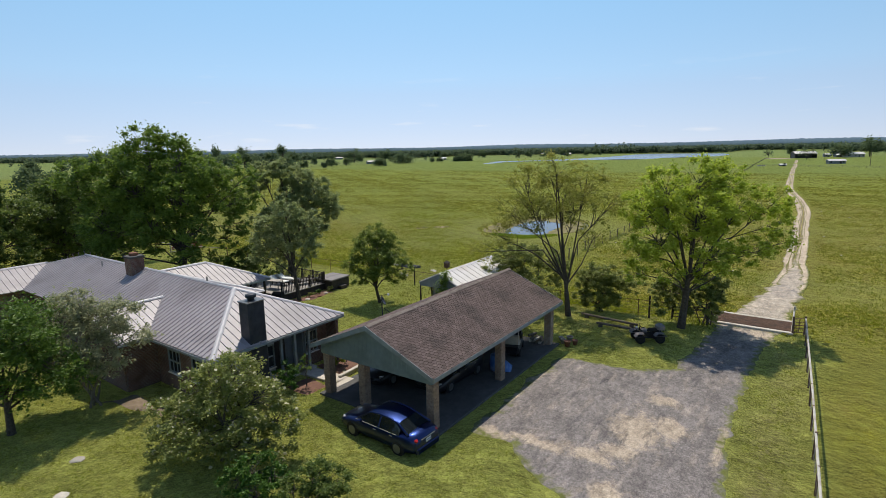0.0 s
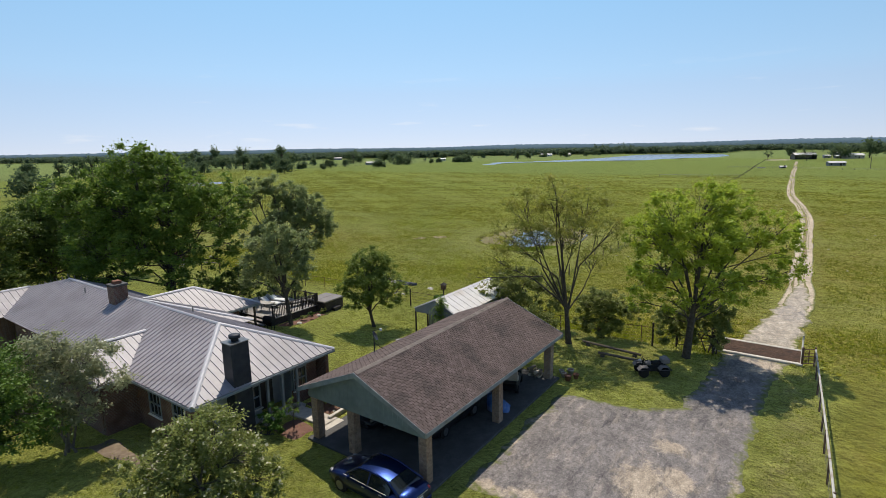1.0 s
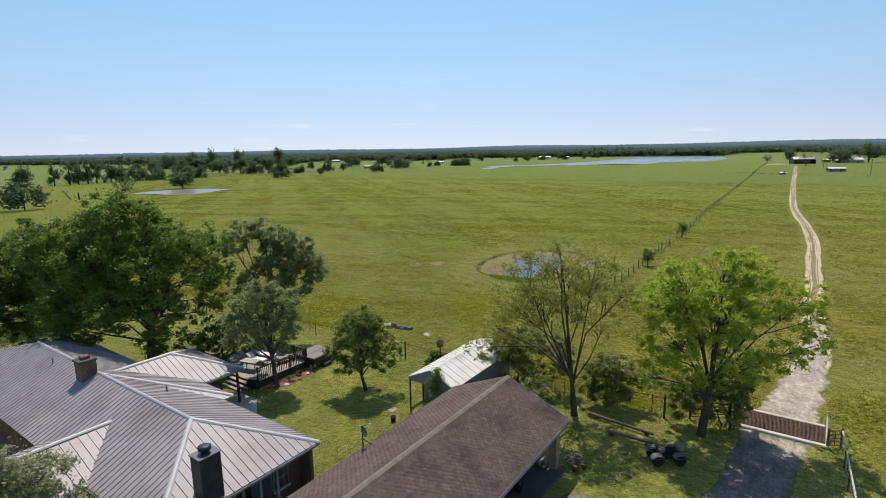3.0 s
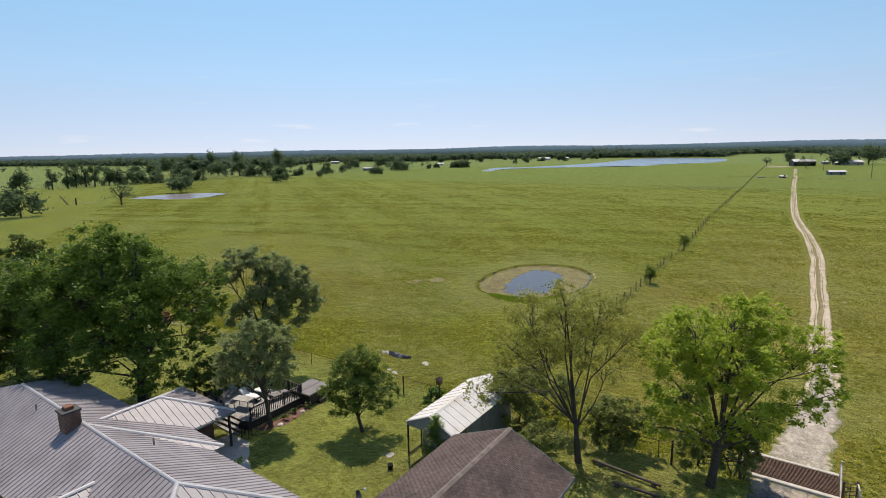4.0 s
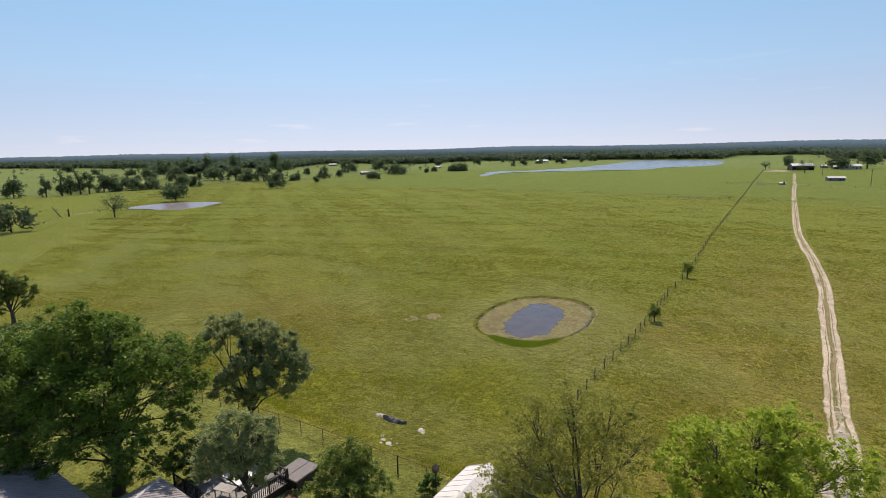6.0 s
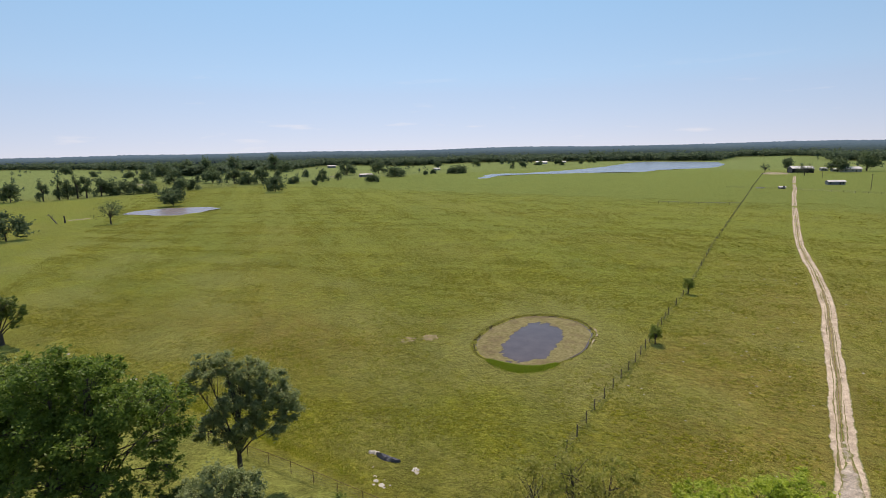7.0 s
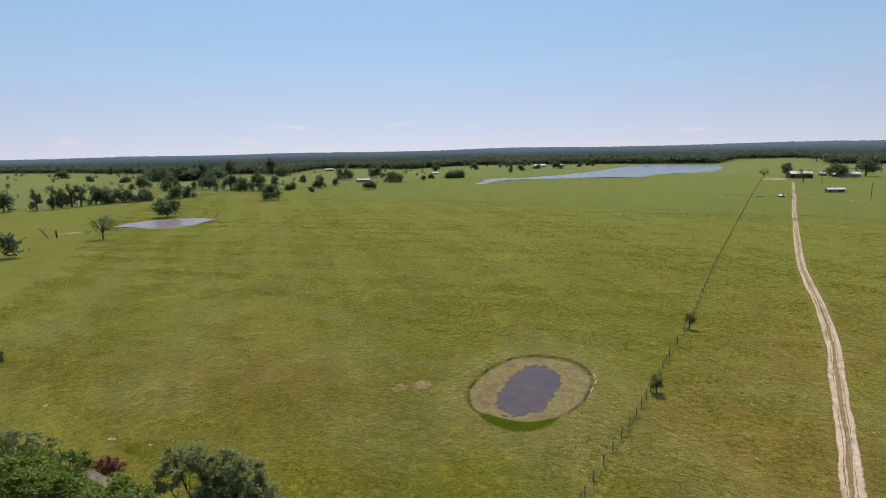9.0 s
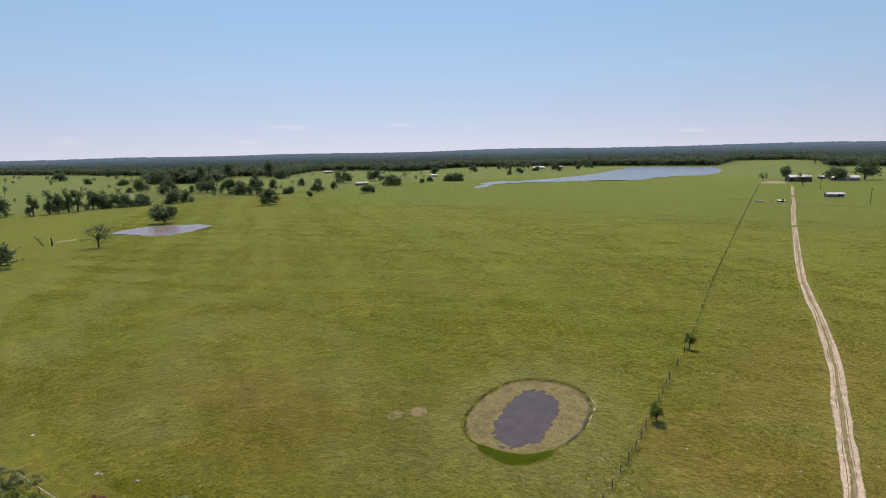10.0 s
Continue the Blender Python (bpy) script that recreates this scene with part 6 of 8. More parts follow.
for k, (x, y, h, w) in enumerate(((-656, 320, 15, 17), (-618, 289, 8, 6), (-815, 374, 7, 16), (-781, 404, 21, 27), (-836, 460, 18, 24), (-772, 436, 24, 24), (-752, 452, 27, 26), (-539, 333, 15, 22), (-498, 332, 16, 16), (-485, 337, 14, 11), (-470, 330, 14, 15), (-456, 336, 17, 16), (-484, 378, 13, 9), (-521, 450, 10, 8), (-510, 512, 22, 22), (-498, 562, 18, 20), (-556, 299, 14.5, 18))):
    far_tree((x, y), h, w, "dark green tree scattered on the far pasture", 120 + k, group="trees scattered on the far pasture", low=-0.05)
for k, (x, y, h, w) in enumerate(((-528, 309, 10.5, 5.5), (-871, 586, 30, 27), (-780, 605, 29, 29), (-716, 572, 15, 29), (-732, 451, 13, 21), (-683, 500, 10.5, 10.5), (-915, 365, 9, 12), (-1093, 394, 14, 25), (-372, 728, 14, 6.5), (-391, 801, 10, 12), (-374, 917, 13.5, 19), (-355, 984, 11, 11), (-364, 1057, 12, 15), (-533, 759, 11, 14), (-506, 842, 12, 15), (-385, 594, 9, 24), (-392, 590, 8, 12), (-413, 913, 7, 14))):
    far_tree((x, y), h, w, "dark green tree scattered on the far pasture", 150 + k, group="trees scattered on the far pasture", low=-0.05)


def clump_field(name, label, places, g, mat, size_of, leaves=32, kind="stuff", category="woods"):
    """Many far crowns as one mass of leaf clumps, uneven and open at the rim."""
    V, F, k = [], [], 0
    for (x, y, z), (h, w) in zip(places, size_of):
        n = leaves
        d = g.normal(size=(n, 3))
        d /= np.linalg.norm(d, axis=1)[:, None]
        rr = g.uniform(0.35, 1.0, n)[:, None]
        q = np.array((x, y, z + h * 0.55)) + d * rr * np.array((w / 2, w / 2, h * 0.48))
        v, f = leaf_quads(q, 0.32 * w, g, 0.9, 0.8)
        V.append(v)
        F.append(f + k)
        k += len(v)
    ob = new(name, np_mesh(name, np.concatenate(V), np.concatenate(F), mat))
    return tagged(ob, label, category, kind=kind)


WOOD_EDGE = [(-2000, 250), (-1745, 495), (-1509, 538), (-1403, 558), (-1262, 558), (-1164, 576), (-812, 407), (-742, 427), (-744, 482), (-903, 604), (-785, 647), (-933, 850), (-830, 891), (-694, 846), (-659, 876), (-675, 1027), (-641, 1098), (-482, 1130), (-328, 1162), (-238, 1171), (-144, 1168), (-150, 1525), (-34, 1593), (27, 1474), (28, 1121), (107, 1119), (200, 1260), (700, 1500)]


def wood_edge_r(az):
    a = np.array([math.atan2(-x, y) for x, y in WOOD_EDGE])
    r = np.array([math.hypot(x, y) for x, y in WOOD_EDGE])
    o = np.argsort(a)
    return np.interp(az, a[o], r[o])


gw = np.random.default_rng(5)
places, sizes = [], []
for _ in range(9000):
    az = gw.uniform(radians(-14), radians(84))
    r = wood_edge_r(az) + abs(gw.normal()) * 300 * gw.uniform(0.05, 1.6)
    x, y = -r * math.sin(az), r * math.cos(az)
    if lake_edge(x, y) < 15:
        continue
    s = gw.uniform(0.7, 1.35)
    places.append((x, y, gz(x, y)))
    sizes.append((11.5 * s, 12 * s))
# taller groups that stand over the tree line, scattered trees before the woods
for x0, y0, n, sp, hh in ((-388, 1270, 26, 32, 24), (-1150, 520, 16, 24, 22), (-480, 930, 10, 30, 16), (120, 1210, 40, 60, 17)):
    for _ in range(n):
        x, y = x0 + gw.normal() * sp, y0 + gw.normal() * sp * 0.6
        if lake_edge(x, y) > 12:
            places.append((x, y, gz(x, y)))
            sizes.append((hh * gw.uniform(0.8, 1.15), 13 * gw.uniform(0.8, 1.3)))
for _ in range(90):
    az = gw.uniform(radians(24), radians(82))
    r = gw.uniform(540, wood_edge_r(az) + 50)
    x, y = -r * math.sin(az), r * math.cos(az)
    if lake_edge(x, y) > 12 and x < -460:
        s = gw.uniform(0.35, 1.0)
        places.append((x, y, gz(x, y)))
        sizes.append((10 * s, 9 * s))
clump_field("woods", "broad belt of dark green woods beyond the pasture", places, gw, LEAF_WOODS_HAZED, sizes)
# hedge scrub along the western fence
hp, hs = [], []
hedge = [(-466, 129), (-452, 172), (-462, 224), (-456, 300), (-436, 360), (-425, 430), (-436, 520), (-470, 690)]
for (x0, y0), (x1, y1) in zip(hedge, hedge[1:]):
    for u in np.arange(0, 1, 3.2 / math.hypot(x1 - x0, y1 - y0)):
        x, y = x0 + u * (x1 - x0) + gw.normal(), y0 + u * (y1 - y0)
        hp.append((x, y, gz(x, y)))
        s = gw.uniform(0.3, 1.0)
        hs.append((2.4 * s, 2.6 * s))
clump_field("hedge", "low dark scrub along the far pasture fence", hp, gw, LEAF_FAR_HAZED, hs, 9, category="hedge")

# the canopy that runs on to the skyline
az = np.radians(np.concatenate([np.arange(-100, -14, 0.7), np.arange(-14, 84, 0.11), np.arange(84, 170, 0.7)]))
rads = 1500 * 1.012 ** np.arange(101)
rads = rads[rads < 4930]
A, Rr = np.meshgrid(az, rads)
edge = np.maximum(wood_edge_r(A) + 330, 1350)
Rr = np.maximum(Rr, edge)
jit = gw.uniform(-1, 1, A.shape)
CX, CY = -Rr * np.sin(A + jit * 0.0012), Rr * np.cos(A + jit * 0.0012)
CZ = ground_z(CX, CY) + 8 + sstep(3000, 4800, Rr) * (4 + 13 * np.maximum(0, wave(CX, CY, 420, 6)) + 8 * sstep(0.9, 0.3, A)) + 5.0 * gw.uniform(-1, 1, A.shape) ** 3 + 3.0 * gw.uniform(-1, 1, A.shape) + 4.0 * wave(CX, CY, 50, 3) * wave(CX, CY, 170, 5)
ii = np.arange(A.size).reshape(A.shape)
cq = np.stack([ii[:-1, :-1], ii[1:, :-1], ii[1:, 1:], ii[:-1, 1:]], -1).reshape(-1, 4)
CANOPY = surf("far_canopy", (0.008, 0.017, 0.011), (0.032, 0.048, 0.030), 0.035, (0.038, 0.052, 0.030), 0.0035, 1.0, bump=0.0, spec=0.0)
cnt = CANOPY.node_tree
# blue emission stands in for distance haze, stronger farther out
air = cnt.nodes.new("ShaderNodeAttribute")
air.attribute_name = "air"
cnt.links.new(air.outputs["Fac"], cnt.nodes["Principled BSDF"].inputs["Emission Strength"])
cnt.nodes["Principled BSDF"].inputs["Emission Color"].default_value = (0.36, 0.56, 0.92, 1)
haze_glow = 0.03 + 0.22 * sstep(1200, 4700, Rr)
tagged(new("backdrop", np_mesh("backdrop", np.stack([CX, CY, CZ], -1).reshape(-1, 3), cq, CANOPY, False, {"air": ("FLOAT", haze_glow.ravel())})), "forest canopy rolling to the skyline, blue haze painted in as glow", "forest", kind="structure")


# ---- yard structures ----
def build_shed():
    s = thing("shed", "grey-sided metal shed with a white ribbed roof and open front", "shed")
    xw, xe, xr, ez, rz, y0, y1 = -10.75, -7.05, -8.9, 2.45, 3.3, 13.0, 20.6
    for e, sg in ((xw, -1), (xe, 1)):
        poly = [(e, y0, ez), (e, y1, ez), (xr, y1, rz), (xr, y0, rz)]
        panel = part("roof_panel", Mesh().plate(poly if sg > 0 else poly[::-1], 0.04), SHED_METAL, s)
        for k in range(12):
            y = y0 + 0.08 + k * (y1 - y0 - 0.16) / 11
            n = Vector((sg * (rz - ez), 0, abs(e - xr))).normalized()
            a, b = Vector((e, y, ez)), Vector((xr, y, rz))
            w = Vector((0, 0.03, 0))
            t = Vector((0, 0.014, 0))
            part("seam", Mesh().add([a - w, a + w, a + t + n * 0.03, a - t + n * 0.03, b - w, b + w, b + t + n * 0.03, b - t + n * 0.03],
                                    [(1, 5, 6, 2), (2, 6, 7, 3), (3, 7, 4, 0), (0, 1, 2, 3), (7, 6, 5, 4)]), SHED_METAL, panel)
    cap_m = Mesh().add([(xr - 0.14, y0, rz - 0.03), (xr, y0, rz + 0.04), (xr + 0.14, y0, rz - 0.03), (xr - 0.14, y1, rz - 0.03), (xr, y1, rz + 0.04), (xr + 0.14, y1, rz - 0.03)], [(0, 1, 4, 3), (1, 2, 5, 4)])
    part("ridge_cap", cap_m, SHED_METAL, s)
    for y in (y0 + 0.05, y1 - 0.05):
        part("gable", Mesh().add([(xw + 0.05, y - 0.02, ez - 0.25), (xe - 0.05, y - 0.02, ez - 0.25), (xe - 0.05, y - 0.02, ez - 0.02), (xr, y - 0.02, rz - 0.06), (xw + 0.05, y - 0.02, ez - 0.02)] +
                                 [(xw + 0.05, y + 0.02, ez - 0.25), (xe - 0.05, y + 0.02, ez - 0.25), (xe - 0.05, y + 0.02, ez - 0.02), (xr, y + 0.02, rz - 0.06), (xw + 0.05, y + 0.02, ez - 0.02)],
                                 [(0, 1, 2, 3, 4), (9, 8, 7, 6, 5), (0, 5, 6, 1), (1, 6, 7, 2), (4, 3, 8, 9), (3, 2, 7, 8), (0, 4, 9, 5)]), SHED_WALL, s)
    for x, y in ((xw + 0.08, y0 + 0.1), (xw + 0.08, y0 + 1.5), (xe - 0.08, y0 + 0.1)):
        part("post", Mesh().box((x, y, 1.1), (0.09, 0.09, 2.3), bev=0.01), RAIL_DARK, s, "dark steel post")
    # closed part: ribbed siding boards along each wall
    def boards(p, q, n):
        for i in range(n):
            a = [p[k] + (q[k] - p[k]) * (i + 0.5) / n for k in (0, 1)]
            L = math.hypot(q[0] - p[0], q[1] - p[1]) / n
            ang = math.atan2(q[1] - p[1], q[0] - p[0])
            part("siding_board", Mesh().box((a[0], a[1], 1.16), (L - 0.012, 0.05, 2.4), rz=ang, bev=0.012), SHED_WALL, s)
    ys = y0 + 1.6
    boards((xw + 0.1, ys), (xe - 0.1, ys), 12)
    boards((xw + 0.1, ys), (xw + 0.1, y1), 20)
    boards((xe - 0.1, ys), (xe - 0.1, y1), 20)
    boards((xw + 0.1, y1 - 0.03), (xe - 0.1, y1 - 0.03), 12)
    part("rail", Mesh().box((xw + 0.08, y0 + 0.8, 0.12), (0.08, 1.5, 0.08)), RAIL_DARK, s)


build_shed()


def build_guard():
    c = thing("cattle_guard", "rusty steel cattle guard with pale concrete sills", "cattle guard")
    x0, x1, ya, yb = 7.35, 12.25, 23.75, 26.15
    z = gz(9.8, 25) + 0.12
    for y, d in ((ya - 0.14, 0.3), (yb + 0.14, 0.28)):
        part("sill", Mesh().box(((x0 + x1) / 2, y, z - 0.12), (x1 - x0 + 0.3, d, 0.32), bev=0.03), CONCRETE_PALE, c, "pale concrete sill")
    for k in range(17):
        y = ya + 0.06 + k * (yb - ya - 0.12) / 16
        part("bar", Mesh().tube([(x0, y, z - 0.02), (x1, y, z - 0.02)], 0.045, 8), RUST, c)
    for k in range(4):
        x = x0 + 0.1 + k * (x1 - x0 - 0.2) / 3
        part("girder", Mesh().box((x, (ya + yb) / 2, z - 0.15), (0.1, yb - ya, 0.16)), RUST, c)
    part("pit", Mesh().box(((x0 + x1) / 2, (ya + yb) / 2, z - 0.3), (x1 - x0, yb - ya, 0.1)), BANK, c)
    for x in (x0 - 0.05, x1 + 0.05):
        part("wing", Mesh().tube([(x, ya, z), (x, yb - 0.5, z + 0.95), (x, yb - 0.35, z + 1.2)], 0.05, 8).tube([(x, yb - 0.4, z - 0.1), (x, yb - 0.4, z + 1.25)], 0.055, 8), PIPE_WHITE, c, "chalky white pipe wing")


build_guard()


def rail_fence(name, label, pts, h, step, post_mat, rail_mat, rails, post_r, rail_r, group="", top_rail=True, wire_r=0.007):
    """A fence along points: single posts, single rails or wires between them."""
    f = thing(name, label, "fence", group=group)
    line = []
    for (x0, y0), (x1, y1) in zip(pts, pts[1:]):
        n = max(1, round(math.hypot(x1 - x0, y1 - y0) / step))
        line += [(x0 + (x1 - x0) * k / n, y0 + (y1 - y0) * k / n) for k in range(n)]
    line.append(pts[-1])
    for x, y in line:
        z = gz(x, y)
        part("post", Mesh().tube([(x, y, z - 0.2), (x + rnd.uniform(-0.02, 0.02), y + rnd.uniform(-0.02, 0.02), z + h * rnd.uniform(1.0, 1.06))], post_r * rnd.uniform(0.9, 1.1), 7), post_mat, f)
    for k in range(rails):
        hh = h * (k + 1) / rails - 0.03
        top = k == rails - 1
        m = Mesh()
        seg = 6
        for i in range(0, len(line) - 1, seg):
            run = line[i:i + seg + 1]
            m.tube([(x, y, gz(x, y) + hh) for x, y in run], rail_r if (top and top_rail) else wire_r, 6)
        part("rail" if (top and top_rail) else "wire", m, rail_mat if (top and top_rail) else GREEN_NET, f)
    return f


rail_fence("fence", "pipe fence with a chalky top rail along the driveway", [(13.0, 24.0), (13.5, 12.5), (13.9, 2), (14.3, -16)], 1.17, 2.4, RUST, PIPE_WHITE, 4, 0.05, 0.05)
rail_fence("fence", "steel post and wire fence behind the lawn", [(-43.7, 18.3), (-36, 19.3), (-28, 20.1), (-17.3, 20.7), (-6, 20.9), (2.7, 22.4), (5.0, 22.8)], 1.2, 2.9, RUST, RUST, 5, 0.032, 0.022)
rail_fence("fence", "weathered post fence with a pale top rail among the western trees", [(-68, 16.8), (-61.8, 17.1), (-55.2, 17.5)], 1.25, 3.1, RUST, PIPE_WHITE, 4, 0.05, 0.05)
rail_fence("fence", "weathered post fence with a pale top rail among the western trees", [(-50.6, 17.9), (-43.7, 18.3)], 1.25, 3.4, RUST, PIPE_WHITE, 4, 0.05, 0.045)
rail_fence("fence", "wooden post and wire fence across the pasture", [(-8.6, 21.0), (-10.2, 46), (-10.2, 62), (-11.0, 85)], 1.25, 3.0, WOOD_POST, GREEN_NET, 4, 0.06, 0.01, top_rail=False)
rail_fence("fence", "wooden post and wire fence running on to the far barn", [(-11.0, 85), (-11.3, 105), (-14.9, 159), (-22.2, 307), (-29.0, 460), (-36.5, 660)], 1.3, 6.0, WOOD_POST, GREEN_NET, 3, 0.07, 0.02, top_rail=False, wire_r=0.008)
rail_fence("fence", "far cross fence of posts and wire", [(-22.2, 303), (-36, 298), (-60, 294)], 1.3, 5.0, WOOD_POST, PIPE_WHITE, 3, 0.1, 0.06)
rail_fence("fence", "far cross fence of posts and wire beyond the track", [(-44, 431), (-28, 433), (-3, 428), (6, 421), (60, 395)], 1.3, 7.0, WOOD_POST, GREEN_NET, 3, 0.1, 0.03, wire_r=0.02)


def pipe_gate(label, a, b, h, bars, mat, name="pipe_gate"):
    g = thing(name, label, "gate")
    za, zb = gz(*a), gz(*b)
    for x, y, z in ((*a, za), (*b, zb)):
        part("post", Mesh().tube([(x, y, z - 0.2), (x, y, z + h + 0.12)], 0.065, 8), mat, g)
    for k in range(bars):
        hh = 0.2 + (h - 0.22) * k / (bars - 1)
        part("bar", Mesh().tube([(a[0], a[1], za + hh), (b[0], b[1], zb + hh)], 0.03, 6), mat, g)
    for u in (0.03, 0.5, 0.97):
        x, y, z = a[0] + (b[0] - a[0]) * u, a[1] + (b[1] - a[1]) * u, za + (zb - za) * u
        part("upright", Mesh().tube([(x, y, z + 0.2), (x, y, z + h - 0.02)], 0.025, 6), mat, g)


pipe_gate("dark five-bar pipe gate beside the cattle guard", (5.0, 22.8), (7.2, 24.0), 1.2, 5, RAIL_DARK)
pipe_gate("pale six-bar pipe gate before a reddish brush heap", (-55.2, 17.5), (-50.6, 17.9), 1.3, 6, PIPE_WHITE)
pipe_gate("rusty pipe panel between cattle guard and fence post", (12.35, 23.6), (13.0, 24.0), 1.15, 5, RUST)
for (x, y), h, r in (((3.6, 21.9), 1.7, 0.07), ((-16.9, 20.2), 1.55, 0.06)):
    solid("fence_post", Mesh().tube([(x, y, gz(x, y) - 0.2), (x, y, gz(x, y) + h)], r, 9), RAIL_DARK, "tall dark wooden post on the fence line", "post")
# birdhouse pole
bh = thing("birdhouse", "dark birdhouse on a pole beside the shed", "birdhouse", (-12.45, 19.1, gz(-12.45, 19.1)))
part("pole", Mesh().tube([(0, 0, -0.1), (0, 0, 2.3)], 0.045, 8), RAIL_DARK, bh)
part("box", Mesh().box((0, 0, 2.5), (0.36, 0.36, 0.4), bev=0.02), RUST, bh)
part("roof", Mesh().add([(-0.25, -0.25, 2.7), (0.25, -0.25, 2.7), (0.25, 0.25, 2.7), (-0.25, 0.25, 2.7), (0, 0, 2.92)], [(0, 1, 4), (1, 2, 4), (2, 3, 4), (3, 0, 4), (3, 2, 1, 0)]), RAIL_DARK, bh)
# timber rails lying by the trees
for a, b in (((-0.4, 19.0), (3.7, 18.6)), ((1.3, 17.3), (3.9, 17.5))):
    lg = thing("log_rail", "low timber rail on short blocks edging the gravel", "timber")
    part("rail", Mesh().tube([(a[0], a[1], gz(*a) + 0.24), (b[0], b[1], gz(*b) + 0.24)], 0.09, 8), WOOD_POST, lg)
    for u in (0.1, 0.9):
        x, y = a[0] + (b[0] - a[0]) * u, a[1] + (b[1] - a[1]) * u
        part("block", Mesh().box((x, y, gz(x, y) + 0.07), (0.25, 0.25, 0.18), bev=0.02), WOOD_POST, lg)


def build_quad(at, rz):
    q = thing("quad_bike", "dark grey quad bike parked under the tree", "quad bike", (*at, gz(*at)), rz)
    for x in (-0.62, 0.62):
        for y in (-0.42, 0.42):
            w = new("wheel")
            w.parent = q
            w.matrix_basis = pose(x, y, 0.3, 90, 0, 0)
            part("tyre", Mesh().lathe([(0.14, -0.13), (0.26, -0.13), (0.3, -0.08), (0.3, 0.08), (0.26, 0.13), (0.14, 0.13)], n=14), RUBBER, w, "", True)
            part("rim", Mesh().lathe([(0.02, -0.1), (0.15, -0.11), (0.15, 0.11), (0.02, 0.1)], n=12), ALLOY, w)
            part("mudguard", Mesh().add([(x - 0.38, y - 0.2, 0.5), (x - 0.2, y - 0.22, 0.68), (x + 0.2, y - 0.22, 0.68), (x + 0.38, y - 0.2, 0.5), (x - 0.38, y + 0.2, 0.5), (x - 0.2, y + 0.22, 0.68), (x + 0.2, y + 0.22, 0.68), (x + 0.38, y + 0.2, 0.5)],
                                        [(0, 4, 5, 1), (1, 5, 6, 2), (2, 6, 7, 3), (4, 0, 3, 7)]), COVER, q)
    part("frame", Mesh().box((0, 0, 0.42), (1.3, 0.36, 0.3), bev=0.06), RUBBER, q)
    part("seat", Mesh().box((0.28, 0, 0.78), (0.75, 0.32, 0.18), bev=0.07), RUBBER, q)
    part("tank", Mesh().box((-0.28, 0, 0.78), (0.4, 0.34, 0.26), bev=0.09), COVER, q)
    part("handlebar", Mesh().tube([(-0.4, -0.4, 1.05), (-0.5, -0.2, 1.0), (-0.52, 0.2, 1.0), (-0.4, 0.4, 1.05)], 0.022, 6), RUBBER, q)
    part("steering_post", Mesh().tube([(-0.6, 0, 0.6), (-0.51, 0, 1.0)], 0.035, 6), RUBBER, q)
    for x in (-0.72, 0.78):
        r = Mesh()
        for y in (-0.35, -0.12, 0.12, 0.35):
            r.tube([(x - 0.22, y, 0.8), (x + 0.22, y, 0.8)], 0.015, 5)
        for dx in (-0.22, 0.22):
            r.tube([(x + dx, -0.36, 0.8), (x + dx, 0.36, 0.8)], 0.015, 5)
        r.tube([(x, 0.0, 0.55), (x, 0.0, 0.8)], 0.02, 5)
        part("rack", r, RUBBER, q)
    part("headlight", Mesh().lathe([(0.09, 0), (0.1, 0.05), (0.06, 0.1)], (-0.75, 0, 0.9), 10), CLEAR_LAMP, q)
    part("pack", Mesh().box((0.75, 0, 0.98), (0.5, 0.62, 0.34), bev=0.12), COVER, q, "grey strapped pack")


build_quad((4.9, 16.4), 35)

# satellite dish on the western eave of the carport
ds = thing("satellite_dish", "grey satellite dish on a tripod mast at the carport eave", "satellite dish", (-6.75, 4.5, 2.86))
part("mast", Mesh().tube([(0, 0, -0.05), (0, 0, 0.75)], 0.03, 8), RAIL_DARK, ds)
for a, b in ((0.35, 0.35), (0.35, -0.35)):
    part("leg", Mesh().tube([(a * 0.9, b, 0.1), (0, 0, 0.5)], 0.018, 6), RAIL_DARK, ds)
dm = Mesh().lathe([(0.02, 0.0), (0.15, 0.015), (0.25, 0.05), (0.31, 0.085), (0.30, 0.1), (0.24, 0.065), (0.14, 0.03), (0.02, 0.015)], n=18, sy=0.9)
rot = pose(0, 0, 0.85, 0, 0, 35) @ pose(0, 0, 0, 0, 62, 0) @ pose(0, 0, 0, 0, 0, -90)
dm.v = [tuple(rot @ Vector(p)) for p in dm.v]
part("dish", dm, DARK_METAL, ds, "dark grey dish", True)
part("arm", Mesh().tube([rot @ Vector((0, -0.3, 0.05)), rot @ Vector((0, -0.2, 0.5))], 0.015, 6), RAIL_DARK, ds)
part("receiver", Mesh().box(tuple(rot @ Vector((0, -0.17, 0.52))), (0.12, 0.1, 0.14), bev=0.03), WHITE_PAINT, ds)


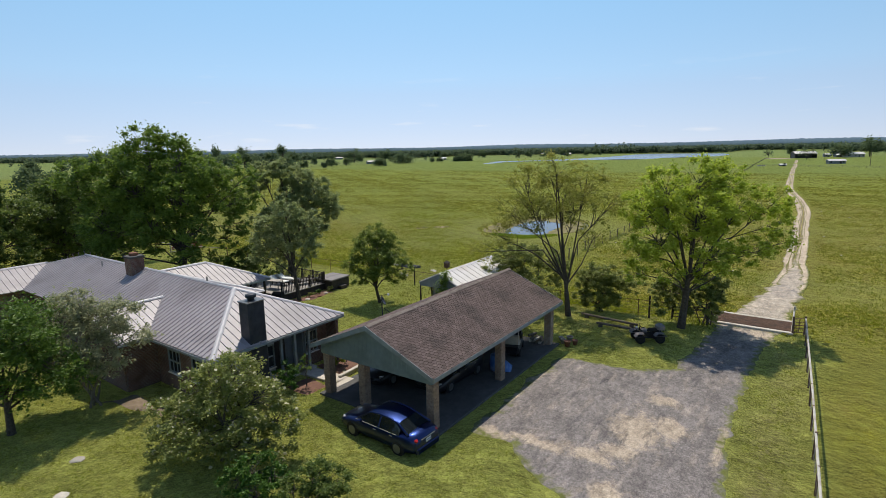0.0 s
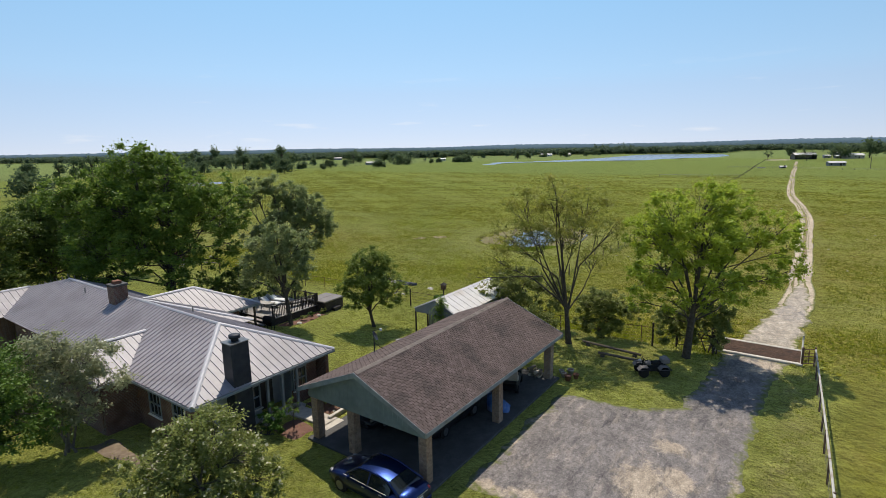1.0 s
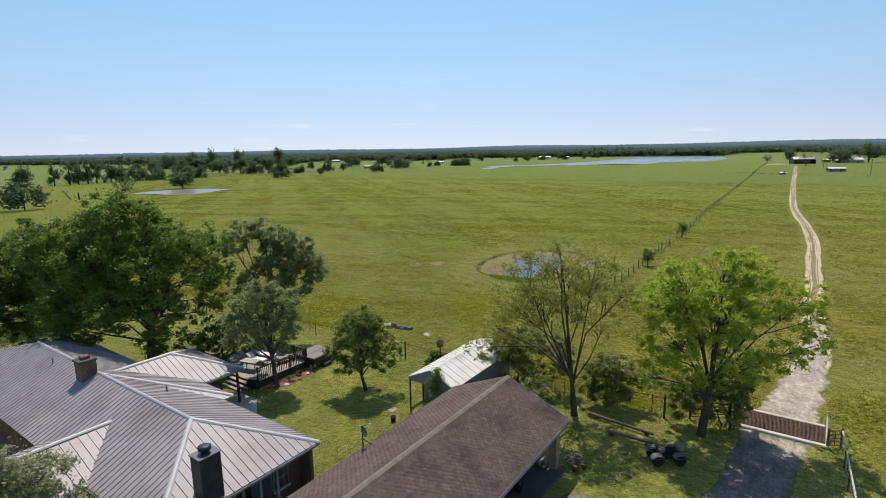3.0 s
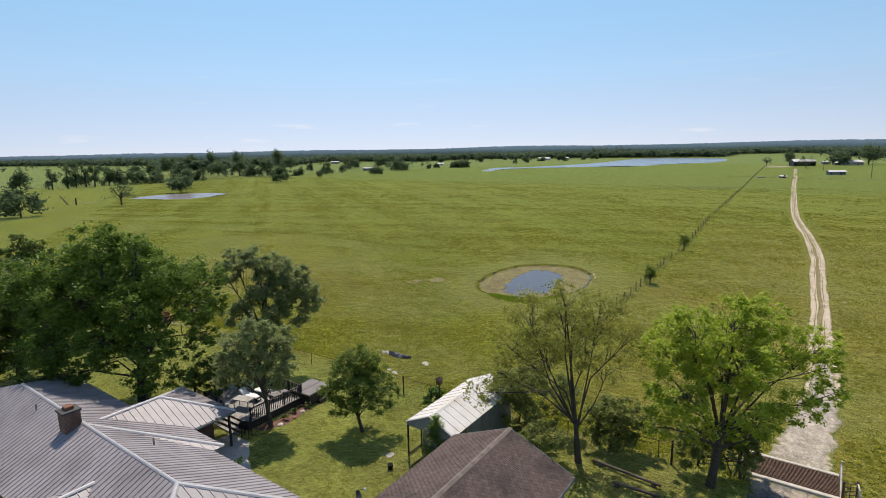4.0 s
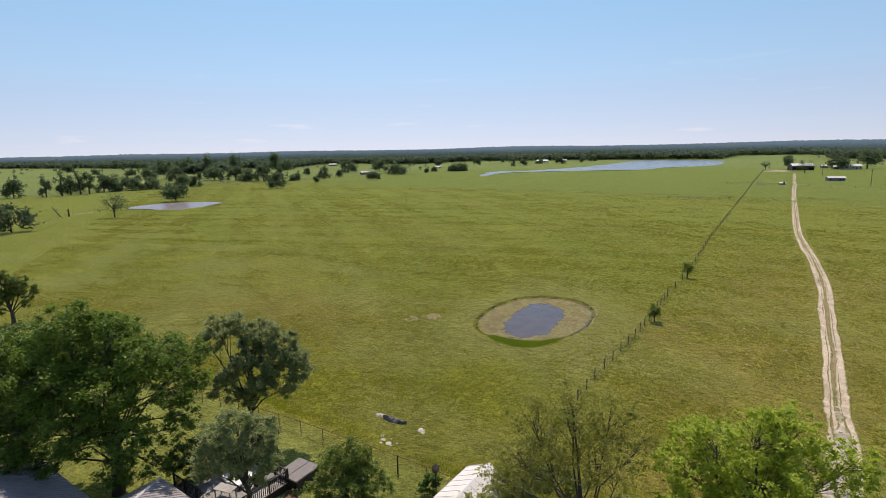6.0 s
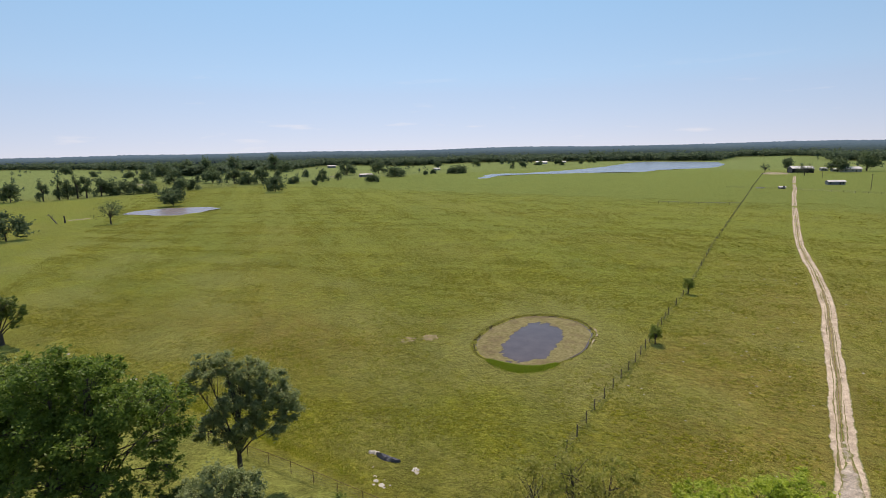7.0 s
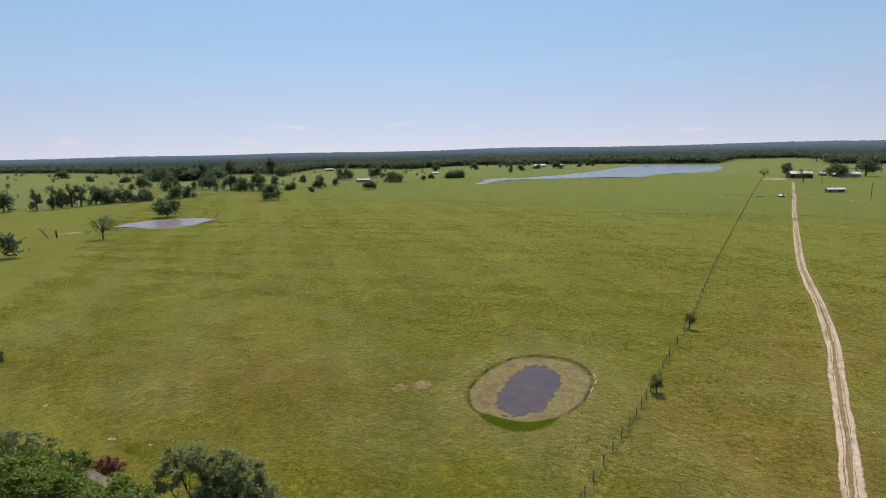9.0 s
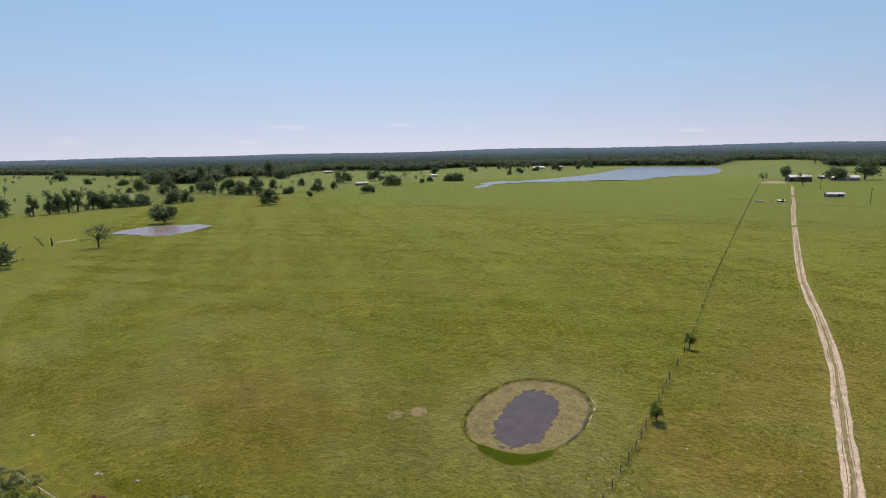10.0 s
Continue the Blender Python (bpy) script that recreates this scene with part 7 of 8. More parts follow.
# ---- deck, patio and beds behind the house ----
def build_deck():
    d = thing("deck", "raised grey wooden deck with dark balustrade and steps", "deck")
    x0, x1, y0, y1, z = -29.0, -22.25, 9.2, 14.1, 0.6
    y = y0
    while y < y1:
        part("plank", Mesh().box(((x0 + x1) / 2, y + 0.07, z - 0.02), (x1 - x0, 0.135, 0.04), bev=0.004), DECK, d)
        y += 0.147
    part("skirt", Mesh().box((x1 - 0.03, (y0 + y1) / 2, 0.28), (0.05, y1 - y0, 0.5)).box(((x0 + x1) / 2, y0 + 0.03, 0.28), (x1 - x0, 0.05, 0.5)), RAIL_DARK, d)
    def balustrade(a, b):
        n = int(math.hypot(b[0] - a[0], b[1] - a[1]) / 0.16)
        ang = math.atan2(b[1] - a[1], b[0] - a[0])
        for k in range(n + 1):
            x, y = a[0] + (b[0] - a[0]) * k / n, a[1] + (b[1] - a[1]) * k / n
            big = k % 9 == 0
            part("post" if big else "baluster", Mesh().box((x, y, z + (0.52 if big else 0.47)), (0.1, 0.1, 1.06) if big else (0.04, 0.04, 0.86), rz=ang), RAIL_DARK, d)
        part("handrail", Mesh().box(((a[0] + b[0]) / 2, (a[1] + b[1]) / 2, z + 0.94), (math.hypot(b[0] - a[0], b[1] - a[1]), 0.11, 0.05), rz=ang, bev=0.01), RAIL_DARK, d)
    balustrade((x1 - 0.06, y0 + 0.3), (x1 - 0.06, y1))
    balustrade((x1 - 0.06, y1), (x0, y1))
    balustrade((x0, y0), (-25.2, y0))
    for k in range(3):
        part("step", Mesh().box((-23.75, y0 - 0.18 - 0.3 * k, z - 0.17 * (k + 1)), (2.7, 0.34, 0.05), bev=0.008), DECK, d)
        part("riser", Mesh().box((-23.75, y0 - 0.04 - 0.3 * k, z - 0.17 * (k + 1) - 0.02), (2.7, 0.03, 0.15)), RAIL_DARK, d)


build_deck()
tub = thing("hot_tub", "square dark hot tub with a closed grey cover", "hot tub", (-22.5, 15.2, 0.0), 3)
part("body", Mesh().box((0, 0, 0.42), (2.1, 2.3, 0.84), bev=0.08), RAIL_DARK, tub)
for x in (-0.55, 0.55):
    part("cover", Mesh().box((x, 0, 0.9), (1.08, 2.4, 0.12), bev=0.04), COVER, tub, "grey-brown vinyl tub cover")
part("step", Mesh().box((1.25, 0, 0.15), (0.4, 0.8, 0.3), bev=0.03), RAIL_DARK, tub)


def patio_table(at, rz, mat, label):
    t = thing("patio_table", label, "table", at, rz)
    part("tabletop", Mesh().box((0, 0, 0.72), (1.5, 0.8, 0.04), bev=0.01), mat, t)
    for x in (-0.65, 0.65):
        for y in (-0.3, 0.3):
            part("leg", Mesh().box((x, y, 0.35), (0.06, 0.06, 0.7)), mat, t)


def lounge(at, rz, mat, label):
    t = thing("sun_lounger", label, "lounger", at, rz, "loungers on the deck")
    part("mattress", Mesh().box((0.2, 0, 0.36), (1.3, 0.6, 0.1), bev=0.04), mat, t)
    bm = Mesh().box((0, 0, 0), (0.65, 0.6, 0.1), bev=0.04)
    r = pose(-0.68, 0, 0.54, 0, 40, 0)
    bm.v = [tuple(r @ Vector(p)) for p in bm.v]
    part("backrest", bm, mat, t)
    part("frame", Mesh().box((0.1, 0, 0.28), (1.6, 0.56, 0.05)), RAIL_DARK, t)
    for x in (-0.6, 0.8):
        for y in (-0.24, 0.24):
            part("leg", Mesh().box((x, y, 0.13), (0.05, 0.05, 0.26)), RAIL_DARK, t)


patio_table((-24.6, 10.5, 0.6), 15, DECK, "grey wooden patio table on the deck")
patio_table((-27.2, 12.6, 0.6), 70, RAIL_DARK, "dark patio table on the deck")
lounge((-25.3, 11.6, 0.6), 10, WHITE_PAINT, "white cushioned sun lounger on the deck")
lounge((-25.5, 12.6, 0.6), 14, WHITE_PAINT, "white cushioned sun lounger on the deck")
lounge((-23.6, 12.9, 0.6), 80, COVER, "grey cushioned sun lounger on the deck")
gr = thing("grill", "black barrel grill by the deck steps", "grill", (-21.6, 8.6, 0.0), 20)
part("barrel", Mesh().tube([(-0.4, 0, 0.9), (0.4, 0, 0.9)], 0.28, 14), RUBBER, gr)
for x in (-0.3, 0.3):
    for y in (-0.2, 0.2):
        part("leg", Mesh().tube([(x, y, 0), (x, y * 0.7, 0.75)], 0.025, 6), RUBBER, gr)
part("chimney", Mesh().tube([(0.3, 0.1, 1.1), (0.3, 0.1, 1.5)], 0.05, 8), RUBBER, gr)
solid("porch_post", Mesh().box((-21.45, 7.3, 1.24), (0.14, 0.14, 2.48), bev=0.02), RAIL_DARK, "dark porch post at the back patio", "post")
sheet("pavement", lambda x, y: poly_edge(x, y, [(-23.2, 4.6), (-18.0, 4.8), (-16.4, 4.4), (-16.2, 5.6), (-19.0, 7.0), (-20.8, 8.4), (-23.2, 8.4)]) + 0.06 * wave(x, y, 0.4, 2), -24, -15, 4, 10, 0.2, 0.04, CONCRETE_PALE,
              "pale tan concrete patio behind the house", "patio")
sheet("mulch_bed", lambda x, y: poly_edge(x, y, [(-22.1, 9.6), (-20.9, 10.0), (-20.7, 11.6), (-20.9, 13.9), (-22.1, 13.9)]) + 0.2 * wave(x, y, 0.5, 3), -24, -19, 8, 16, 0.15, 0.05, MULCH, "red mulch bed along the deck", "flower bed")
sheet("mulch_bed", lambda x, y: poly_edge(x, y, [(-9.1, -0.9), (-7.2, -0.8), (-7.0, 0.6), (-8.8, 0.8)]) + 0.15 * wave(x, y, 0.4, 1), -10, -6, -2, 2, 0.12, 0.05, MULCH, "red mulch bed beside the path", "flower bed")
sheet("mulch_bed", lambda x, y: poly_edge(x, y, [(-9.9, 1.9), (-7.7, 1.8), (-7.3, 3.8), (-9.6, 4.2)]) + 0.1 * wave(x, y, 0.4, 5), -11, -6, 1, 5, 0.12, 0.05, MULCH, "brown planting bed by the house", "flower bed")
sheet("mulch_bed", lambda x, y: poly_edge(x, y, [(-9.4, -5.2), (-15.0, -5.6), (-15.4, -7.0), (-13.8, -6.5), (-9.6, -6.0)]) + 0.25 * wave(x, y, 0.5, 4), -17, -8, -8, -4, 0.15, 0.04, EARTH, "worn bare earth bed along the house wall", "flower bed")
for k, (x, y, L, W, a) in enumerate(((-8.35, 1.25, 2.9, 0.95, 3), (-10.0, 0.6, 0.9, 2.6, 0), (-6.75, 1.2, 0.5, 1.2, 0))):
    solid("paving_slab", Mesh().box((x, y, 0.05), (L, W, 0.12), rz=radians(a), bev=0.015), CONCRETE_PALE, "pale concrete slab of the porch path", "paving", group="porch path slabs")
solid("kerb", Mesh().box((-7.35, 2.9, 0.1), (0.22, 2.9, 0.26), rz=radians(3), bev=0.03), CONCRETE_PALE, "pale concrete kerb of the planting bed", "kerb")


def rock(at, s, seed, label="pale flat stone lying on the grass", mat=STONE, name="stone", category="stone", flat=0.35):
    g = np.random.default_rng(seed)
    m = Mesh().lathe([(0.55, 0), (0.9, 0.12), (1.0, 0.4), (0.8, 0.75), (0.4, 1.0)], n=9)
    k = g.uniform(0.75, 1.25, 9)
    m.v = [(at[0] + s * x * k[i % 9], at[1] + s * y * k[(i + 3) % 9], gz(at[0], at[1]) - 0.02 + s * z * flat + (at[2] if len(at) > 2 else 0)) for i, (x, y, z) in enumerate(m.v)]
    return solid(name, m, mat, label, category)


for k, (x, y, s) in enumerate(((-10.6, -9.8, 0.27), (-8.5, -11.1, 0.25), (-8.3, 2.0, 0.16), (-7.9, 2.3, 0.18), (-9.0, 1.9, 0.13))):
    rock((x, y), s, 200 + k)
rock((-55.7, 24.4), 0.24, 240, "white stone on the pasture", CONCRETE_PALE, flat=0.8)
for k, (x, y, s) in enumerate(((-61.4, 22.6, 0.26), (-60.9, 22.9, 0.2), (-79.0, 22.0, 0.28))):
    rock((x, y), s, 241 + k, mat=STONE, flat=0.25)
for k, (x, y, s) in enumerate(((-21.0, 11.0, 0.22), (-20.9, 12.2, 0.2), (-21.2, 13.2, 0.22), (-21.3, 10.2, 0.16))):
    rock((x, y), s, 210 + k, "rounded brown stone edging the mulch bed", TERRACOTTA if k % 2 else STONE, flat=0.7)
for k, (x, y, h) in enumerate(((-21.3, 11.6, 0.5), (-21.6, 12.7, 0.45), (-21.4, 13.8, 0.5), (-18.6, 5.8, 0.9), (-17.6, 5.2, 0.6))):
    tree("plant", "small green garden plant in the bed", (x, y), 0.02, 0.12, [(0, 0, h * 0.6, h * 0.5), (0.15, 0, h * 0.8, h * 0.35)], LEAF_LIME if k % 2 else LEAF_SHRUB, 520, 0.10, seed=300 + k, clump=0.2, stems=3, twigs=30, category="plant", group="garden plants")
tree("sapling", "thin dark-leaved sapling in the red mulch", (-8.1, -0.1), 0.03, 0.8, [(0, 0, 1.5, 0.35), (0.2, 0, 1.1, 0.25), (-0.2, 0, 1.2, 0.25)], LEAF_DARK, 420, 0.09, seed=310, clump=0.2, twigs=40, category="sapling")


# ---- under and beside the carport ----
def build_cart():
    c = thing("golf_cart", "beige-seated golf cart under the carport", "golf cart", (-1.3, 9.9, 0.1), -70)
    part("body", Mesh().box((0, 0, 0.42), (2.2, 1.1, 0.34), bev=0.1), CAR_BLACK, c)
    part("cowl", Mesh().box((-0.85, 0, 0.75), (0.4, 1.05, 0.5), bev=0.12), CAR_BLACK, c)
    part("seat", Mesh().box((0.35, 0, 0.72), (0.55, 1.05, 0.2), bev=0.07), BEIGE, c)
    part("backrest", Mesh().box((0.66, 0, 1.02), (0.14, 1.05, 0.45), bev=0.06), BEIGE, c)
    part("steering_wheel", Mesh().lathe([(0.17, 0), (0.19, 0.02), (0.17, 0.04)], (-0.35, 0.25, 1.0), 14), RUBBER, c)
    for x in (-0.75, 0.8):
        for y in (-0.48, 0.48):
            part("post", Mesh().tube([(x, y, 0.7), (x * 0.95, y, 1.78)], 0.02, 6), CHROME, c)
            w = new("wheel")
            w.parent = c
            w.matrix_basis = pose(x, y * 1.05, 0.22, 90, 0, 0)
            part("tyre", Mesh().lathe([(0.1, -0.09), (0.21, -0.09), (0.225, -0.05), (0.225, 0.05), (0.21, 0.09), (0.1, 0.09)], n=14), RUBBER, w, "", True)
            part("rim", Mesh().lathe([(0.02, -0.08), (0.12, -0.085), (0.12, 0.085), (0.02, 0.08)], n=12), ALLOY, w)
    part("canopy", Mesh().box((0.02, 0, 1.82), (1.8, 1.1, 0.08), bev=0.03), BEIGE, c)


build_cart()
br = thing("barrel", "blue plastic barrel with a tarp on it", "barrel", (-0.75, 6.9, 0.1))
part("body", Mesh().lathe([(0.26, 0), (0.29, 0.06), (0.3, 0.3), (0.31, 0.45), (0.3, 0.6), (0.28, 0.84), (0.25, 0.9)], n=16), TARP_BLUE, br, "", True)
tp = Mesh().lathe([(0.5, 0.02), (0.46, 0.2), (0.34, 0.42), (0.1, 0.5)], (0.35, 0.25, 0), 11)
tp.v = [(x + rnd.uniform(-0.06, 0.06), y + rnd.uniform(-0.06, 0.06), max(0.0, z + rnd.uniform(-0.05, 0.05))) for x, y, z in tp.v]
part("tarp", tp, TARP_BLUE, br, "crumpled blue tarp")
wb = thing("workbench", "cluttered dark workbench under the carport", "workbench", (-3.4, 11.9, 0.1))
part("top", Mesh().box((0, 0, 0.86), (3.0, 0.7, 0.07), bev=0.01), WOOD_POST, wb)
part("shelf", Mesh().box((0, 0, 0.3), (2.9, 0.6, 0.04)), WOOD_POST, wb)
for x in (-1.4, 0, 1.4):
    for y in (-0.28, 0.28):
        part("leg", Mesh().box((x, y, 0.42), (0.09, 0.09, 0.84)), WOOD_POST, wb)
for k, (x, y, s, m, lb) in enumerate(((-2.4, 11.85, (0.45, 0.35, 0.3), BEIGE, "beige cardboard box on the workbench"), (-3.4, 11.9, (0.35, 0.3, 0.4), RUST, "rust-brown tool box on the workbench"), (-4.3, 11.9, (0.5, 0.35, 0.25), COVER, "grey storage crate on the workbench"))):
    solid("box", Mesh().box((x, y, 1.0 + s[2] / 2), s, rz=0.2 * k, bev=0.015), m, lb, "box")
# firewood and pots by the north-eastern pillar
for k in range(9):
    x, z = -1.0 + 0.2 * (k % 4), 0.2 + 0.17 * (k // 4)
    a = rnd.uniform(-0.1, 0.1)
    solid("log", Mesh().tube([(x + a, 11.7, z), (x - a, 12.35, z)], 0.085, 9), STONE if k % 3 == 0 else BARK_PALE, "split firewood log stacked by the pillar", "log", group="firewood by the pillar")
for k, (x, y, r, h) in enumerate(((0.7, 12.9, 0.16, 0.3), (1.1, 12.6, 0.2, 0.35), (0.4, 13.3, 0.14, 0.25), (1.4, 13.1, 0.17, 0.3), (0.9, 13.5, 0.2, 0.33))):
    pt = thing("flower_pot", "weathered clay flower pot on the ground" if k % 2 else "pale stone flower pot on the ground", "flower pot", (x, y, gz(x, y)), 0, "pots beside the carport")
    part("pot", Mesh().lathe([(r * 0.7, 0), (r * 0.95, h * 0.8), (r * 1.08, h * 0.82), (r * 1.08, h), (r * 0.9, h), (r * 0.85, h * 0.8)], n=14), TERRACOTTA if k % 2 else STONE, pt, "", True)
    part("soil", Mesh().lathe([(r * 0.86, h * 0.78), (r * 0.86, h * 0.86)], n=14), MULCH, pt)
solid("bucket", Mesh().lathe([(0.14, 0), (0.18, 0.32), (0.19, 0.33), (0.17, 0.34), (0.14, 0.06)], (-10.7, 11.3, 0), 14), RUBBER, "black bucket standing on the lawn", "bucket", smooth=True)
rock((-11.7, 12.4), 0.3, 230, "pale flat slab on the lawn", CONCRETE_PALE)

# ---- litter on the pasture ----
g0 = np.random.default_rng(77)
def crumpled(name, label, a, b, width, high, mat, g):
    """A heap of crumpled sheet along a line, high in the middle and ragged at its edge."""
    n, m = 17, 8
    u, w = np.meshgrid(np.linspace(0, 1, n), np.linspace(-1, 1, m))
    along, side = np.array(b) - np.array(a), np.array((a[1] - b[1], b[0] - a[0]))
    side = side / np.hypot(*side)
    wob = np.interp(u, np.linspace(0, 1, 7), g.uniform(-0.25, 0.25, 7))
    edge = np.interp(u, np.linspace(0, 1, 6), g.uniform(0.6, 1.15, 6)) * np.sqrt(np.clip(1.02 - (2 * u - 1) ** 4, 0.02, 1))
    x = a[0] + along[0] * u + side[0] * width * (w * edge + wob)
    y = a[1] + along[1] * u + side[1] * width * (w * edge + wob)
    z = gz(*a) + 0.012 + (1 - w ** 2) * high * np.interp(u, np.linspace(0, 1, 8), g.uniform(0.5, 1.1, 8)) + g.uniform(0, 0.3, u.shape) * high * (1 - w ** 2)
    mesh = Mesh().add(list(zip(x.ravel(), y.ravel(), z.ravel())), [(r * n + c, r * n + c + 1, (r + 1) * n + c + 1, (r + 1) * n + c) for r in range(m - 1) for c in range(n - 1)])
    return solid(name, mesh, mat, label, "sheeting")


SHEETING = surf("crumpled_dark_sheeting", (0.03, 0.033, 0.045), (0.07, 0.075, 0.09), 3, (0.16, 0.17, 0.19), 1.2, 0.55, 0.0, 0.3)
crumpled("sheeting", "crumpled dark sheeting lying on the pasture", (-24.0, 26.55), (-21.4, 26.85), 0.36, 0.3, SHEETING, g0)
crumpled("sheeting", "crumpled pale cloth beside the dark sheeting", (-24.95, 26.55), (-23.9, 26.95), 0.28, 0.16, STONE, g0)
for k, (x, y, sz) in enumerate(((-19.6, 26.75, 0.42), (-19.2, 26.45, 0.26), (-21.9, 24.05, 0.22), (-21.4, 23.6, 0.34), (-20.6, 23.4, 0.36), (-20.2, 23.25, 0.2), (-21.2, 23.1, 0.2), (-20.9, 24.1, 0.14), (-20.0, 23.8, 0.15), (-23.0, 25.0, 0.14), (-20.2, 25.2, 0.1))):
    rock((x, y), 0.8 * sz, 260 + k, "pale broken stone lying on the pasture", STONE, flat=0.22)
# scattered pale stones and weed tufts on the near pasture
V, F = [], []
for _ in range(150):
    x, y = g0.uniform(-12, 34), g0.uniform(42, 135)
    if abs(x - np.interp(y, TY, TX)) < 2.2 or x < -9:
        continue
    s = g0.uniform(0.07, 0.2)
    z = gz(x, y)
    k = len(V)
    V += [(x - s, y, z), (x, y - s * 0.7, z), (x + s, y, z), (x, y + s * 0.7, z), (x, y, z + s * 0.6)]
    F += [(k, k + 1, k + 4), (k + 1, k + 2, k + 4), (k + 2, k + 3, k + 4), (k + 3, k, k + 4)]
tagged(new("stones", np_mesh("stones", V, F, STONE)), "pale stones scattered over the pasture", "stones", kind="stuff")


def tufts(name, label, xy, h, mat, g, blades=6, spread=0.2, category="grass"):
    n = len(xy) * blades
    base = np.repeat(np.asarray(xy), blades, 0) + g.normal(size=(n, 2)) * spread
    hh = np.repeat(h, blades) * g.uniform(0.5, 1.2, n) if np.ndim(h) else h * g.uniform(0.5, 1.2, n)
    z = ground_z(base[:, 0], base[:, 1])
    a = g.uniform(0, 2 * np.pi, n)
    w = 0.16 * hh + 0.015
    lean = g.normal(size=(n, 2)) * 0.35 * hh[:, None]
    v = np.stack([np.stack([base[:, 0] - w * np.cos(a), base[:, 1] - w * np.sin(a), z - 0.02], -1), np.stack([base[:, 0] + w * np.cos(a), base[:, 1] + w * np.sin(a), z - 0.02], -1),
                  np.stack([base[:, 0] + lean[:, 0], base[:, 1] + lean[:, 1], z + hh], -1)], 1).reshape(-1, 3)
    return tagged(new(name, np_mesh(name, v, np.arange(3 * n).reshape(n, 3), mat)), label, category, kind="stuff")


FX = [-8.6, -10.2, -10.2, -11.0, -11.3, -14.9, -22.2]
FY = [21, 46, 62, 85, 105, 159, 307]
GRASS_BRIGHT = leaf_mat("bright_grass", (0.20, 0.29, 0.025), (0.30, 0.38, 0.04), (0.25, 0.33, 0.03), 0.45)
fy = g0.uniform(24, 300, 1600) ** 0.96
tufts("weeds", "rank weeds along the pasture fence", np.stack([np.interp(fy, FY, FX) + g0.normal(size=1600) * 0.25, fy], -1), np.interp(fy, [90, 150], [0.25, 0.12]) * g0.uniform(0.2, 1.4, 1600) * (0.6 + 0.5 * np.sin(fy * 0.9) * np.sin(fy * 0.37)), LEAF_SHRUB, g0, 7, 0.25, "weeds")
pa = g0.uniform(0.9, 2 * np.pi - 0.4, 420)
tufts("reeds", "short rank grass on the pond bank", np.stack(on_shore(pa, 1.01 + 0.012 * g0.normal(size=420)), -1), 0.14, LEAF_SPARSE, g0, 6, 0.16, "grass")
sel = g0.uniform(-1.75, -0.75, 1300)
rr = 1.0 + 0.17 * g0.uniform(-0.45, 1, 1300) * np.sin((sel + 1.75) / 1.0 * np.pi)
tufts("reeds", "bright green grass on the southern shore", np.stack(on_shore(sel, rr), -1), 0.26, GRASS_BRIGHT, g0, 8, 0.3, "grass")
GRASS_BLADE = leaf_mat("lawn_blades", (0.20, 0.235, 0.02), (0.33, 0.36, 0.032), (0.265, 0.29, 0.026), 0.5)
n = 26000
lx, ly = g0.uniform(-22, 13.2, n), g0.uniform(-14, 22, n)
keep = (poly_edge(lx, ly, DRIVE) > 0.15) & (poly_edge(lx, ly, [(-7.2, -0.6), (1, -0.6), (1, 13), (-7.2, 13)]) > 0) & (poly_edge(lx, ly, [(-40, -4.3), (-9.3, -4.3), (-9.3, 4), (-16, 9), (-40, 9)]) > 0) & (poly_edge(lx, ly, [(-11, 13), (-7, 13), (-7, 20.6), (-11, 20.6)]) > 0) & (poly_edge(lx, ly, [(-24, 9), (-20, 9), (-20, 17), (-24, 17)]) > 0)
keep &= wave(lx, ly, 1.1, 2) + 0.7 * g0.normal(size=n) > -0.2
tufts("lawn_tufts", "uneven tufts of the mown lawn", np.stack([lx, ly], -1)[keep], 0.075, GRASS_BLADE, g0, 4, 0.12)
n = 60000
tx, ty = g0.uniform(-58, 34, n), 22.5 + 170 * g0.uniform(0, 1, n) ** 2.0
ok = (in_pond(tx, ty) > 1.1 + 0.8 * g0.uniform(0, 1, n)) & (np.abs(tx - np.interp(ty, TY, TX)) > 2.3) & (wave(tx, ty, 5, 2) + 0.6 * wave(tx, ty, 1.7, 5) + 0.5 * g0.normal(size=n) > 0.1)
tufts("grass_tufts", "yellow-green weed tufts on the pasture", np.stack([tx, ty], -1)[ok], 0.16, GRASS_BLADE, g0, 6, 0.3)

# leafy clumps of weeds in drifts, larger farther out
def clumps(name, label, xy, size, mat, g, leaves=5, category="weeds"):
    n = len(xy)
    base = np.repeat(np.asarray(xy), leaves, 0)
    sz = np.repeat(size * g.uniform(0.6, 1.4, n), leaves)
    base = base + g.normal(size=base.shape) * sz[:, None] * 0.4
    z = ground_z(base[:, 0], base[:, 1]) + 0.02 + sz * g.uniform(0.02, 0.3, len(sz))
    a = g.uniform(0, 2 * np.pi, len(sz))
    c, q = np.cos(a) * sz * 0.5, np.sin(a) * sz * 0.5
    tip = g.normal(size=(4, len(sz))) * sz * 0.12
    p = np.stack([base[:, 0], base[:, 1], z], -1)
    v = np.stack([p + np.stack(o, -1) for o in ((-c, -q, tip[0]), (q * 0.7, -c * 0.7, tip[1]), (c, q, tip[2]), (-q * 0.7, c * 0.7, tip[3]))], 1).reshape(-1, 3)
    f = np.arange(len(v)).reshape(-1, 4)
    return tagged(new(name, np_mesh(name, v, f, mat)), label, category, kind="stuff")


